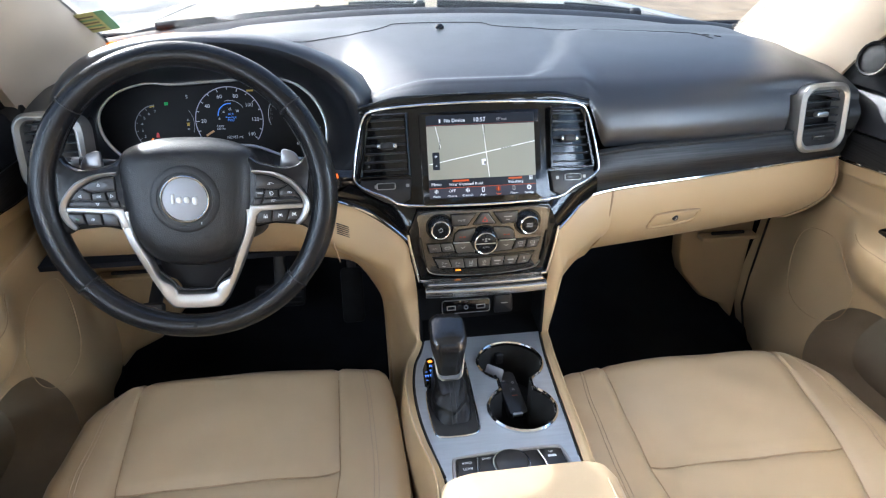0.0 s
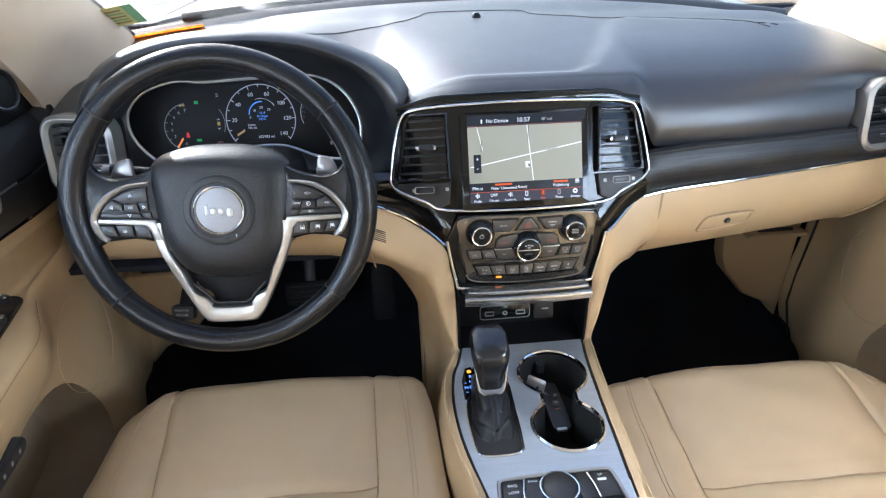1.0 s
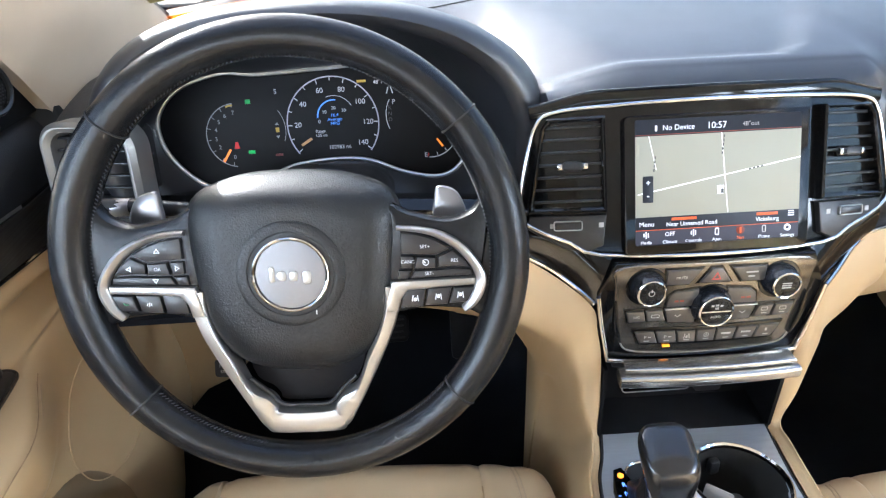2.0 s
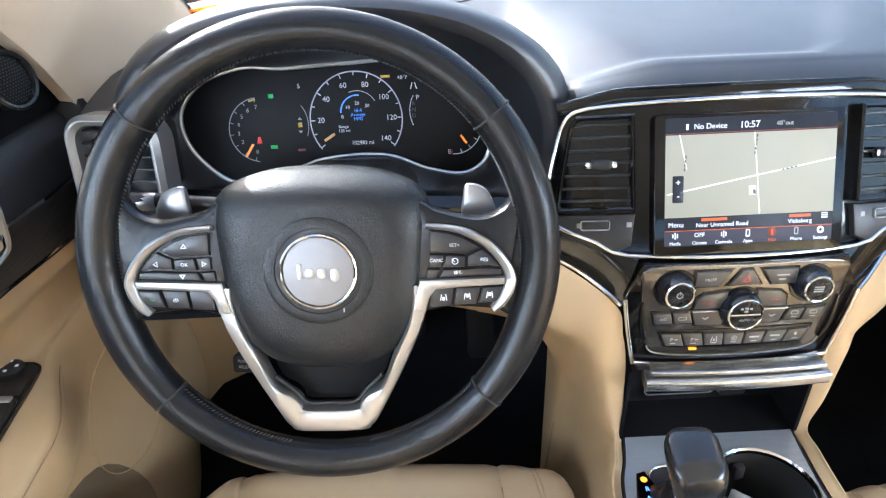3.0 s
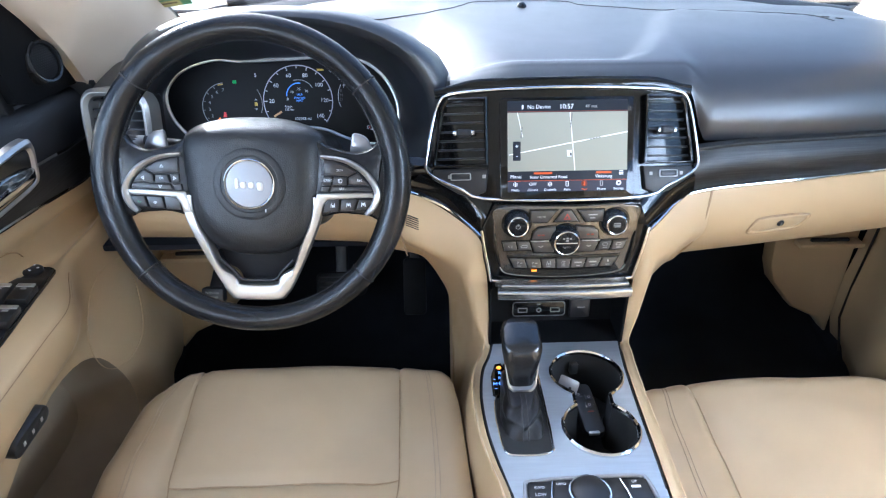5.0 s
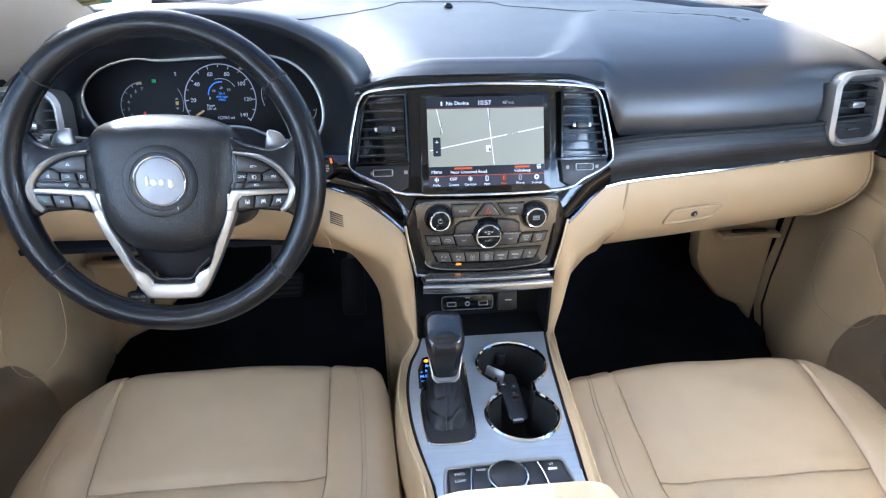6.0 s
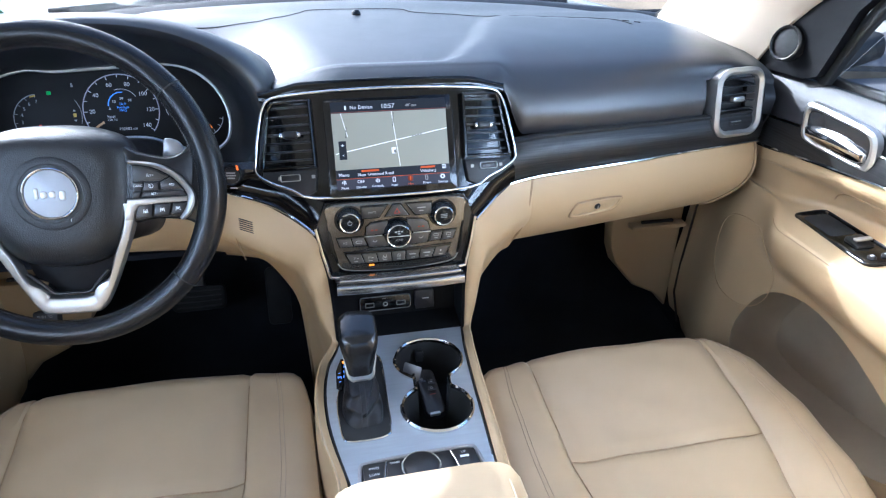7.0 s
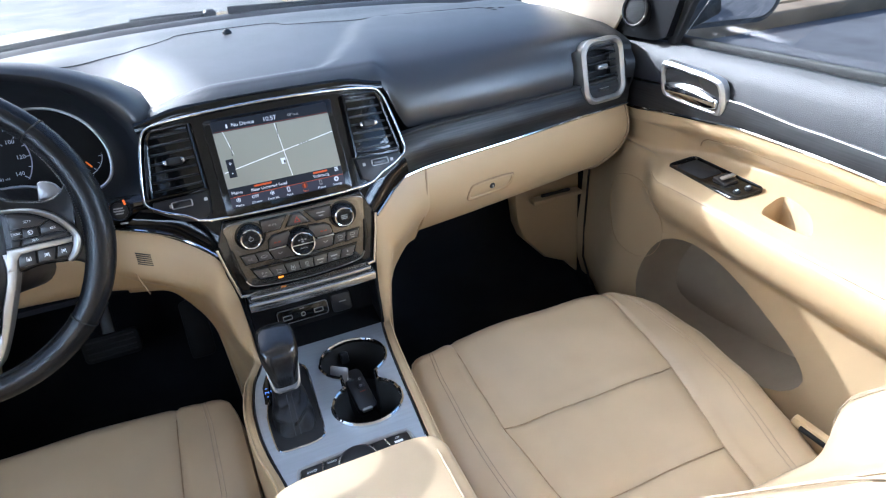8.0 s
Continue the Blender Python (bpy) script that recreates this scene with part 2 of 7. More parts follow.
def ccw(poly):
    s = sum(a[0] * b[1] - b[0] * a[1] for a, b in zip(poly, poly[1:] + poly[:1]))
    return poly if s > 0 else poly[::-1]


def slab(poly, z0, z1, m, b=0.0015, dome=0.0):
    """An outline in the local plane of m, from z0 to z1, with rounded front edges and an optional dome."""
    poly = ccw([tuple(p) for p in poly])
    lv = [(poly, z0), (poly, z1 - b), (inset(poly, b * 0.35), z1 - b * 0.3), (inset(poly, b), z1)]
    if dome:
        c = Vector((sum(p[0] for p in poly) / len(poly), sum(p[1] for p in poly) / len(poly)))
        q = lv[-1][0]
        for k, h in ((0.8, 0.45), (0.5, 0.82), (0.2, 0.98)):
            lv.append(([tuple(c + (Vector(p) - c) * k) for p in q], z1 + dome * h))
    return loft([[m @ Vector((x, y, z)) for x, y in p] for p, z in lv], wrap=True, cap=True)


def ring(outer, inner, z0, z1, m, b=0.001):
    """A raised frame between two outlines of the same count."""
    outer, inner = ccw([tuple(p) for p in outer]), ccw([tuple(p) for p in inner])
    o2, i2 = inset(outer, b), inset(inner, -b)
    lv = [(outer, z0), (outer, z1 - b), (o2, z1), (i2, z1), (inner, z1 - b), (inner, z0)]
    return loft([[m @ Vector((x, y, z)) for x, y in p] for p, z in lv], wrap=True, around=True)


def lathe(prof, m, n=32, cap=True):
    """Turns (radius, height) pairs round the local z of m."""
    rows = [[m @ Vector((r * math.cos(2 * math.pi * i / n), r * math.sin(2 * math.pi * i / n), z)) for i in range(n)] for r, z in prof]
    return loft(rows, wrap=True, cap=cap)


def words(text, size, m, material, parent, name="lettering", align="CENTER"):
    cu = bpy.data.curves.new(name, "FONT")
    cu.body, cu.size, cu.extrude, cu.resolution_u = text, size, 0.0001, 3
    cu.align_x, cu.align_y = align, "CENTER"
    tmp = new(name, cu)
    me = bpy.data.meshes.new_from_object(tmp.evaluated_get(bpy.context.evaluated_depsgraph_get()))
    bpy.data.objects.remove(tmp)
    bpy.data.curves.remove(cu)
    me.transform(m)
    me.materials.clear()
    me.materials.append(material)
    ob = new(name, me)
    ob.parent = parent
    at = parent.location if parent.type == "EMPTY" else Vector()
    ob.matrix_parent_inverse = Matrix.Translation(-Vector(at))
    return ob


def rounded(poly, n=2):
    """Cuts the corners of a closed outline, n times over."""
    for _ in range(n):
        out = []
        for a, b in zip(poly, poly[1:] + poly[:1]):
            out += [tuple(0.75 * p + 0.25 * q for p, q in zip(a, b)), tuple(0.25 * p + 0.75 * q for p, q in zip(a, b))]
        poly = out
    return poly


def cornered(poly, d):
    """Replaces each corner by two points at distance d along its edges."""
    out = []
    for a, p, b in zip(poly[-1:] + poly[:-1], poly, poly[1:] + poly[:1]):
        a, p, b = Vector(a), Vector(p), Vector(b)
        out += [tuple(p + (a - p).normalized() * d), tuple(p + (b - p).normalized() * d)]
    return out


def axes(o, x, y):
    """A frame at o with its x and y directions; z follows."""
    x, y = Vector(x).normalized(), Vector(y).normalized()
    z = x.cross(y).normalized()
    y = z.cross(x)
    m = Matrix((x, y, z)).transposed().to_4x4()
    return Matrix.Translation(o) @ m


def sm(a, b, x):
    """A smooth step from 0 at a to 1 at b."""
    t = min(1.0, max(0.0, (x - a) / (b - a)))
    return t * t * (3 - 2 * t)


def lerp(table, x):
    """Linear interpolation in a short table of (x, value...)."""
    xs = [r[0] for r in table]
    v = [float(np.interp(x, xs, [r[k] for r in table])) for k in range(1, len(table[0]))]
    return v[0] if len(v) == 1 else v

# ---- setting: ground, floor, roof, pillars, glass ----
def yend(x):
    return 0.60 - 0.15 * (x / 0.69) ** 2


def zend(x):
    return 1.066 - 0.024 * (x / 0.69) ** 2


def ground_row(y):
    return [(x, y, -0.28) for x in (-400, -60, -15, -5, 0, 5, 15, 60, 400)]


tagged(part("ground", loft([ground_row(y) for y in (-400, -40, -8, 0, 8, 40, 400)]), M_CONC),
       "pale sunlit concrete parking ground with fine cracks", "ground", kind="structure")
bm = loft([[(x, y, 0.24 + 0.05 * sm(0.25, 0.6, y) + 0.28 * sm(0.42, 0.75, y) + 0.1 * sm(0.10, 0.0, abs(x + 0.02)))
            for x in np.linspace(-0.90, 0.90, 37)] for y in np.linspace(-2.2, 0.85, 62)])
tagged(part("floor", thick(bm, 0.02), M_CARPET), "black carpeted car floor rising to the firewall", "floor", kind="structure")


def roof_z(x, y):
    return 1.53 - 0.10 * (x / 0.66) ** 4 - 0.05 * sm(-0.6, -0.3, y)


bm = loft([[(x, y, roof_z(x, y)) for x in np.linspace(-0.66, 0.66, 23)] for y in np.linspace(-2.2, -0.32, 24)])
tagged(part("ceiling", thick(bm, 0.03), M_HEAD), "beige cloth car headliner", "ceiling", kind="structure")

HEAD_Y, HEAD_Z = -0.34, 1.475


def screen_pt(u, v):
    """A place on the windscreen: u -1..1 across, v 0..1 from the cowl to the roof."""
    x = u * (0.71 - 0.12 * v)
    y0, z0 = yend(0.69 * u) + 0.03, zend(0.69 * u) - 0.004
    y1, z1 = HEAD_Y - 0.05 * u * u, HEAD_Z - 0.06 * u ** 4
    return (x, y0 + (y1 - y0) * v, z0 + (z1 - z0) * v + 0.05 * v * (1 - v))


bm = thick(loft([[screen_pt(u, v) for u in np.linspace(-1, 1, 25)] for v in np.linspace(0, 1, 13)]), 0.005)
ob = tagged(part("windscreen", bm, M_GLASS), "clear curved windscreen glass above the dashboard", "windscreen", kind="structure")
ob.visible_shadow = False


def pillar(s):
    """The sloping inner trim of a front roof pillar; s is the side."""
    rows = []
    for v in np.linspace(-0.06, 1.0, 22):
        a = Vector(screen_pt(s * 0.985, max(0, v)))
        if v < 0:
            a = a + Vector((0, 0.02, -0.03))
        yb, zb = lerp([(-0.06, 0.185, 0.985), (0, 0.17, 1.01), (0.12, 0.115, 1.075), (0.25, 0.05, 1.13), (0.45, -0.10, 1.24), (0.7, -0.28, 1.34), (1, -0.5, 1.43)], v)
        b = Vector((s * (0.742 - 0.09 * max(0, v)) - 0.006, yb, zb))
        row = []
        for k in np.linspace(0, 1, 10):
            p = a.lerp(b, k)
            bulge = math.sin(math.pi * k) ** 0.8 * 0.026
            row.append(p + Vector((-s * bulge, -bulge * 0.7, bulge * 0.15)))
        row.append(b + Vector((s * 0.05, 0.01, -0.005)))
        row.insert(0, a + Vector((s * 0.03, 0.03, -0.01)))
        rows.append(row)
    return thick(loft(rows), 0.004)


tagged(part("trim_left", pillar(-1), M_TANCLOTH), "beige front roof pillar trim beside the windscreen", "pillar trim", kind="structure")
tagged(part("trim_right", pillar(1), M_TANCLOTH), "beige front roof pillar trim beside the windscreen", "pillar trim", kind="structure")
for s, nm in ((-1, "left"), (1, "right")):
    rows = [[Vector(screen_pt(s * 0.99, v)) + Vector((s * 0.0, 0.012 + dy, dz)) for dy, dz in ((0, -0.012), (0.02, 0), (0.03, -0.02), (0.01, -0.03))] for v in np.linspace(-0.02, 1, 14)]
    tagged(part("trim_seal_" + nm, loft(rows, wrap=True, cap=True), M_RUB), "black rubber seal along the windscreen edge", "seal", kind="structure")

# roof rails, rear walls and rear closure behind the camera
for s, nm in ((-1, "left"), (1, "right")):
    bm = box((s * 0.69, -1.25, 1.40), (0.08, 1.9, 0.08), 0.02)
    tagged(part("trim_rail_" + nm, bm, M_HEAD), "beige roof rail trim above the door windows", "trim", kind="structure")
    bm = box((s * 0.735, -1.62, 0.66), (0.06, 1.16, 0.78), 0.02)
    tagged(part("wall_rear_" + nm, bm, M_TANP), "tan rear side panel of the car", "wall", kind="structure")
    bm = box((s * 0.71, -1.10, 1.2), (0.06, 0.16, 0.44), 0.02)
    tagged(part("trim_post_" + nm, bm, M_TANCLOTH), "beige middle roof pillar trim", "pillar trim", kind="structure")
tagged(part("wall_rear", box((0, -2.2, 0.72), (1.5, 0.06, 1.05), 0.02), M_TANP), "plain tan wall closing the back of the cabin", "wall", kind="structure")

tagged(part("wall_front", box((0, 0.70, 0.62), (1.72, 0.03, 0.80), 0.005), M_CARPET), "black carpeted firewall behind the dashboard", "wall", kind="structure")
for s, nm in ((-1, "left"), (1, "right")):
    tagged(part("wall_footwell_" + nm, box((s * 0.835, 0.50, 0.60), (0.03, 0.42, 0.80), 0.005), M_CARPET), "black carpeted side of the footwell", "wall", kind="structure")

# ---- car front seen through the windscreen ----
hood = thing("car_hood", (0, 1.4, 0.9), "pale silver-beige painted car hood in sunlight", "car hood")
rows = []
for y in np.linspace(0.86, 2.05, 20):
    w = 0.80 - 0.05 * (y - 0.9)
    z0 = 0.985 - 0.045 * (y - 0.86) - 0.16 * max(0, y - 1.5) ** 2
    rows.append([(u * w, y + 0.10 * (1 - u * u) * (1 if y < 0.95 else 1 - sm(0.95, 1.6, y)), z0 + 0.02 * sm(0.6, 0.75, abs(u)) - 0.10 * max(0, abs(u) - 0.8) ** 2 * 25 * 0.2 + 0.012 * (1 - u * u)) for u in np.linspace(-1, 1, 33)])
part("panel", thick(loft(rows), 0.01), M_PAINT, hood)
for s in (-1, 1):
    rows = [[(s * (0.84 + 0.14 * k), y, 0.975 - 0.055 * (y - 0.8) + 0.02 * math.sin(math.pi * min(1, k * 1.4)) - 0.12 * k * k) for k in np.linspace(0, 1, 8)] for y in np.linspace(0.55, 2.05, 12)]
    part("fender", thick(loft(rows), 0.01), M_PAINT, hood)
for x in (-0.305, 0.30):
    part("washer_nozzle", lathe([(0.0, 0), (0.011, 0), (0.010, 0.008), (0.006, 0.012), (0.0, 0.013)], pose(x, 1.25, 0.985), 12, cap=False), M_BLK, hood)
cowl = thing("windscreen_cowl", (0, 0.8, 0.95), "black plastic cowl below the windscreen", "cowl")
COWL = [(-0.040, -0.009), (-0.005, -0.009), (0.02, -0.009), (0.05, 0.0), (0.07, 0.004), (0.10, 0.002), (0.16, -0.012), (0.30, -0.075)]
rows = [[(x, yend(x) + dy, zend(x) + dz) for dy, dz in spline(COWL, 4)] for x in np.linspace(-0.78, 0.78, 31)]
part("panel", thick(loft(rows), 0.006), M_BLK, cowl)
for x0, x1, y0 in ((-0.62, -0.02, 0.70), (0.02, 0.52, 0.72)):
    w = thing("wiper", (x1, y0, 1.0), "black windscreen wiper resting above the cowl", "wiper", "windscreen wipers")
    pts = spline([(x1, yend(x1) + 0.13, zend(x1) - 0.002), (x1 - 0.15, yend(x1 - 0.15) + 0.12, zend(x1 - 0.15) + 0.004), ((x0 + x1) / 2 - 0.1, yend((x0 + x1) / 2 - 0.1) + 0.105, zend((x0 + x1) / 2 - 0.1) + 0.006), (x0, yend(x0) + 0.09, zend(x0) + 0.012)], 8)
    part("blade", sweep(pts, rrect(0.010, 0.016, 0.003, 2)), M_RUB, w)
    part("arm", sweep([Vector(p) + Vector((0, 0.012, 0.008)) for p in pts[:10]], rrect(0.014, 0.008, 0.003, 2)), M_BLK, w)
    part("pivot", lathe([(0.0, 0), (0.016, 0), (0.015, 0.014), (0.009, 0.02), (0, 0.021)], pose(x1, yend(x1) + 0.13, zend(x1) - 0.006), 14, cap=False), M_BLK, w)


# mirror above the windscreen's middle, whose shade falls on the seat back
rv = thing("rear_view_mirror", (0, -0.24, 1.40), "black rear-view mirror hanging below the roof edge", "mirror")
MR = axes((0.0, -0.235, 1.355), (1, -0.10, 0), (0, 0.12, 1))
part("housing", slab(rrect(0.255, 0.078, 0.030, 6), -0.03, 0.004, MR, 0.006), M_BLK, rv)
part("mirror_glass", slab(rrect(0.240, 0.064, 0.025, 6), 0.002, 0.0055, MR, 0.001), M_MIRROR, rv)
part("stem", sweep([MR @ Vector((0, 0.01, -0.02)), (0, -0.19, 1.39), (0, -0.19, 1.415)], circle(0.011, 12), up=(1, 0, 0)), M_BLK, rv)

# stickers on the inside of the windscreen
def on_glass(u, v, off=0.006):
    p = Vector(screen_pt(u, v))
    return p + Vector((0, -0.4, -0.9)) * off


def glass_patch(u0, u1, v0, v1, n=8, off=0.006):
    return thick(loft([[on_glass(u, v, off) for u in np.linspace(u0, u1, n)] for v in np.linspace(v0, v1, 3)]), 0.0004)


st = thing("windscreen_sticker", on_glass(-0.95, 0.15), "yellow and green inspection sticker on the windscreen", "sticker")
part("yellow_field", glass_patch(-0.985, -0.935, 0.10, 0.215), M_STKY, st)
part("green_field", glass_patch(-0.935, -0.912, 0.10, 0.215), M_STKG, st)
for k in range(5):
    part("unread_line", glass_patch(-0.978, -0.942, 0.118 + 0.018 * k, 0.125 + 0.018 * k, 4, 0.0068), M_STKG if k % 2 else M_KERB, st)
st = thing("warning_strip", on_glass(-0.9, 0.01), "orange strip sticker with red lettering along the windscreen base", "sticker")
part("strip", glass_patch(-0.992, -0.800, -0.022, 0.020, 14), M_STK, st)
for k in range(16):
    u = -0.985 + 0.0112 * k
    part("unread_letter", glass_patch(u, u + 0.0066, -0.010, 0.009, 2, 0.0068), M_STKR, st)

# outside, beside the car
tagged(part("road", thick(loft([[(x, y, -0.27) for x in (1.5, 3, 5, 8, 14, 40)] for y in (-30, -10, -3, 0, 2.5, 4.2)]), 0.01), M_ASPH), "grey asphalt lane beside the parked car", "road", kind="structure")
kerb = []
for x in np.linspace(1.6, 30, 24):
    kerb.append((x, 4.45 - 0.02 * x, -0.20))
tagged(part("kerb", sweep(kerb, rrect(0.34, 0.22, 0.03, 3)), M_KERB), "brown stone kerb along the asphalt", "kerb", kind="structure")
tagged(part("ground_verge", thick(loft([[(x, y - 0.02 * x, z) for x in (1.6, 4, 8, 14, 30)] for y, z in ((4.62, -0.12), (5.5, -0.10), (9, -0.12), (16, -0.2))]), 0.05), M_DIRT), "sunlit tan dirt verge beyond the kerb", "verge", kind="structure")
bld = thing("building", (9, -14, -0.28), "pale commercial building across the parking lot", "building")
part("wall", box((9, -14, 1.8), (16, 6, 4.2), 0.05), M_CONC, bld)
part("roof", box((9, -14, 4.0), (16.6, 6.6, 0.25), 0.05), M_KERB, bld)
for k in range(6):
    w = part("window", box((2.6 + 2.5 * k, -10.98, 1.7), (1.5, 0.08, 1.6), 0.02), M_PIANO, bld)
    part("frame", box((2.6 + 2.5 * k, -10.93, 0.86), (1.7, 0.10, 0.08), 0.01), M_SAT, w)

# ---- dashboard ----
dash = thing("dashboard", (0, 0.2, 0.7), "black padded dashboard with tan lower half and dark grained trim", "dashboard")


def raised(x, y):
    """1 on the passenger pad and the rear face, 0 on the flat centre panel."""
    xb = lerp([(0.095, 0.09), (0.12, 0.125), (0.21, 0.178), (0.30, 0.215), (0.36, 0.25), (0.42, 0.34), (0.6, 0.5)], y)
    yfr = 0.395 - 0.30 * (x - 0.25)
    r = sm(-0.02, 0.03, x - xb) * sm(-0.01, 0.03, yfr - y)
    return max(r, 1 - sm(0.088, 0.112, y))


PROF_C = [(0.046, 1.016), (0.056, 1.031), (0.075, 1.043), (0.100, 1.050), (0.2, 1.061), (0.43, 1.072)]
PROF_P = [(0.034, 0.940), (0.033, 0.975), (0.052, 1.012), (0.095, 1.043), (0.2, 1.064), (0.40, 1.070)]
PROF_L = [(0.215, 0.985), (0.22, 1.0), (0.23, 1.02), (0.25, 1.040), (0.30, 1.06), (0.42, 1.068)]
PROF_O = [(0.036, 0.940), (0.036, 0.975), (0.055, 1.012), (0.095, 1.040), (0.2, 1.060), (0.40, 1.066)]


def dash_row(x):
    wp, wl, wo = sm(0.185, 0.225, x), sm(-0.17, -0.20, x) * sm(-0.650, -0.630, x), sm(-0.630, -0.650, x)
    pts = []
    for c, p, l, o in zip(PROF_C, PROF_P, PROF_L, PROF_O):
        pts.append(tuple(c[i] + (p[i] - c[i]) * wp + (l[i] - c[i]) * wl + (o[i] - c[i]) * wo for i in (0, 1)))
    pts[0] = (pts[0][0] + 0.03 * sm(0.3, 0.70, abs(x)), pts[0][1])
    pts[1] = (pts[1][0] + 0.03 * sm(0.3, 0.70, abs(x)), pts[1][1])
    pts[2] = (pts[2][0] + 0.025 * sm(0.3, 0.70, abs(x)), pts[2][1])
    pts.append((yend(x), zend(x)))
    line = spline(pts, 12)
    drop = 0.035 * sm(0.55, 0.72, abs(x)) ** 2
    hole = sm(0.580, 0.588, abs(x + 0.006)) * sm(0.692, 0.684, abs(x + 0.006))
    line = [(y + 0.045 * hole * sm(1.008, 1.0, z) * sm(0.15, 0.1, y), z) for y, z in line]
    def dip(y):
        """The valley between the instrument brow and the flat centre panel."""
        xv = -0.128 - 0.26 * max(0.0, y - 0.08)
        return 0.030 * sm(xv + 0.075, xv - 0.085, x) * sm(-0.37, -0.27, x)

    left = 0.022 * sm(-0.42, -0.55, x)
    line = [(y, z - dip(y) * sm(0.03, 0.10, y) * sm(0.45, 0.25, y) - left * sm(0.28, 0.42, y)) for y, z in line]
    return [(x, y, z - drop * sm(0.95, 1.05, z) - 0.007 * (1 - raised(x, y)) * sm(0.55, 0.45, y)) for y, z in line]


xs = np.concatenate([np.linspace(-0.715, 0.06, 60), np.linspace(0.07, 0.42, 60), np.linspace(0.43, 0.715, 26)])
part("upper_pad", thick(loft([dash_row(x) for x in xs]), 0.006), M_PAD, dash, "black grained soft dashboard pad")
for s in (-1, 1):
    part("end_cap", thick(loft([[(s * 0.715, p[1], p[2]) for p in dash_row(s * 0.715)], [(s * 0.714, p[1] + 0.02, 0.88) for p in dash_row(s * 0.715)]]), 0.004), M_PAD, dash)
# defroster slot and demister grilles along the windscreen
def pad_z(x, y):
    q = dash_row(x)
    q = [p for p in q if p[1] > 0.12]
    return float(np.interp(y, [p[1] for p in q], [p[2] for p in q]))


joint = spline([(-0.441, 0.335), (-0.325, 0.372), (-0.227, 0.396), (-0.159, 0.411), (-0.122, 0.45), (-0.096, 0.478), (0.007, 0.481), (0.088, 0.472), (0.114, 0.436), (0.207, 0.40), (0.362, 0.351), (0.478, 0.302), (0.508, 0.25)], 6)
part("defroster_joint", sweep([(x, y, pad_z(x, y)) for x, y in joint], rrect(0.0028, 0.0022, 0.0008, 2)), M_RUB, dash)
for k in range(6):
    x, y = 0.436 + 0.018 * k, 0.328 - 0.0125 * k
    part("demister_slot", box((0, 0, 0), (0.013, 0.004, 0.002), 0.0008, pose(x, y, pad_z(x, y) + 0.0002, 0, 0, -34)), M_RUB, dash)
part("sun_sensor", lathe([(0.0, 0), (0.0095, 0), (0.009, 0.005), (0.005, 0.0095), (0, 0.0105)], pose(-0.008, 0.426, 1.0635), 16, cap=False), M_PIANO, dash)

# instrument hood
CL = Vector((-0.407, 0.15, 0.986))
ML = axes(CL, (1, 0, 0), (0, math.sin(radians(20)), math.cos(radians(20))))
OUT = spline([(-0.207, 0.000), (-0.180, 0.036), (-0.128, 0.053), (-0.081, 0.050), (-0.007, 0.053), (0.085, 0.055), (0.135, 0.030), (0.161, -0.016),
              (0.158, -0.062), (0.130, -0.082), (0.085, -0.075), (0.032, -0.056), (-0.04, -0.058), (-0.093, -0.075), (-0.150, -0.082), (-0.195, -0.045)], 6, closed=True)
OUT = [tuple(p) for p in OUT]
CC = (-0.022, -0.012)


def polar(poly, a, c):
    """The distance from c to an outline in the direction a."""
    best = 0.0
    d = (math.cos(a), math.sin(a))
    for p, q in zip(poly, poly[1:] + poly[:1]):
        ex, ey = q[0] - p[0], q[1] - p[1]
        det = d[0] * -ey + d[1] * ex
        if abs(det) < 1e-12:
            continue
        px, py = p[0] - c[0], p[1] - c[1]
        t = (px * -ey + py * ex) / det
        u = (d[0] * py - d[1] * px) / det
        if t > 0 and -1e-6 <= u <= 1 + 1e-6:
            best = max(best, t)
    return best


def lip_pt(a, y, da=0.0, db=0.0):
    """The oval of the hood, at depth y, grown by da across and db upwards."""
    ax, bz = (0.236 if math.cos(a) > 0 else 0.222) + da, (0.153 + db if math.sin(a) > 0 else 0.11 + max(db, -0.02))
    c, s = math.cos(a), math.sin(a)
    n = 2.35
    r = (abs(c / ax) ** n + abs(s / bz) ** n) ** (-1 / n)
    return (-0.418 + r * c, y, 0.968 + r * s)


NA = 96
angs = [2 * math.pi * i / NA for i in range(NA)]
r0 = []
for a in angs:
    r = polar(OUT, a, CC) * 1.01
    r0.append(ML @ Vector((CC[0] + r * math.cos(a), CC[1] + r * math.sin(a), 0.004)))
r1 = [Vector(lip_pt(a, 0.075, -0.030, -0.022)) for a in angs]
r2 = [Vector(lip_pt(a, 0.058, -0.013, -0.010)) for a in angs]
rows = [r0] + [[p.lerp(q, k) for p, q in zip(r0, r1)] for k in (0.35, 0.7)] + [r1, r2]
hoodin = part("instrument_hood", loft(rows, wrap=True), M_PAD, dash, "deep black hood round the instruments")
up = [radians(v) for v in np.linspace(-48, 228, 84)]
rows = [[lip_pt(a, y, da, db) for a in up] for y, da, db in
        ((0.0585, -0.013, -0.010), (0.052, -0.005, -0.004), (0.0505, 0.003, 0.002), (0.054, 0.011, 0.007), (0.063, 0.018, 0.010), (0.080, 0.024, 0.011), (0.12, 0.030, -0.002), (0.19, 0.032, -0.027), (0.28, 0.030, -0.065), (0.42, 0.02, -0.11))]
part("instrument_brow", thick(loft(rows), 0.003), M_PAD, dash, "black grained brow over the instruments")

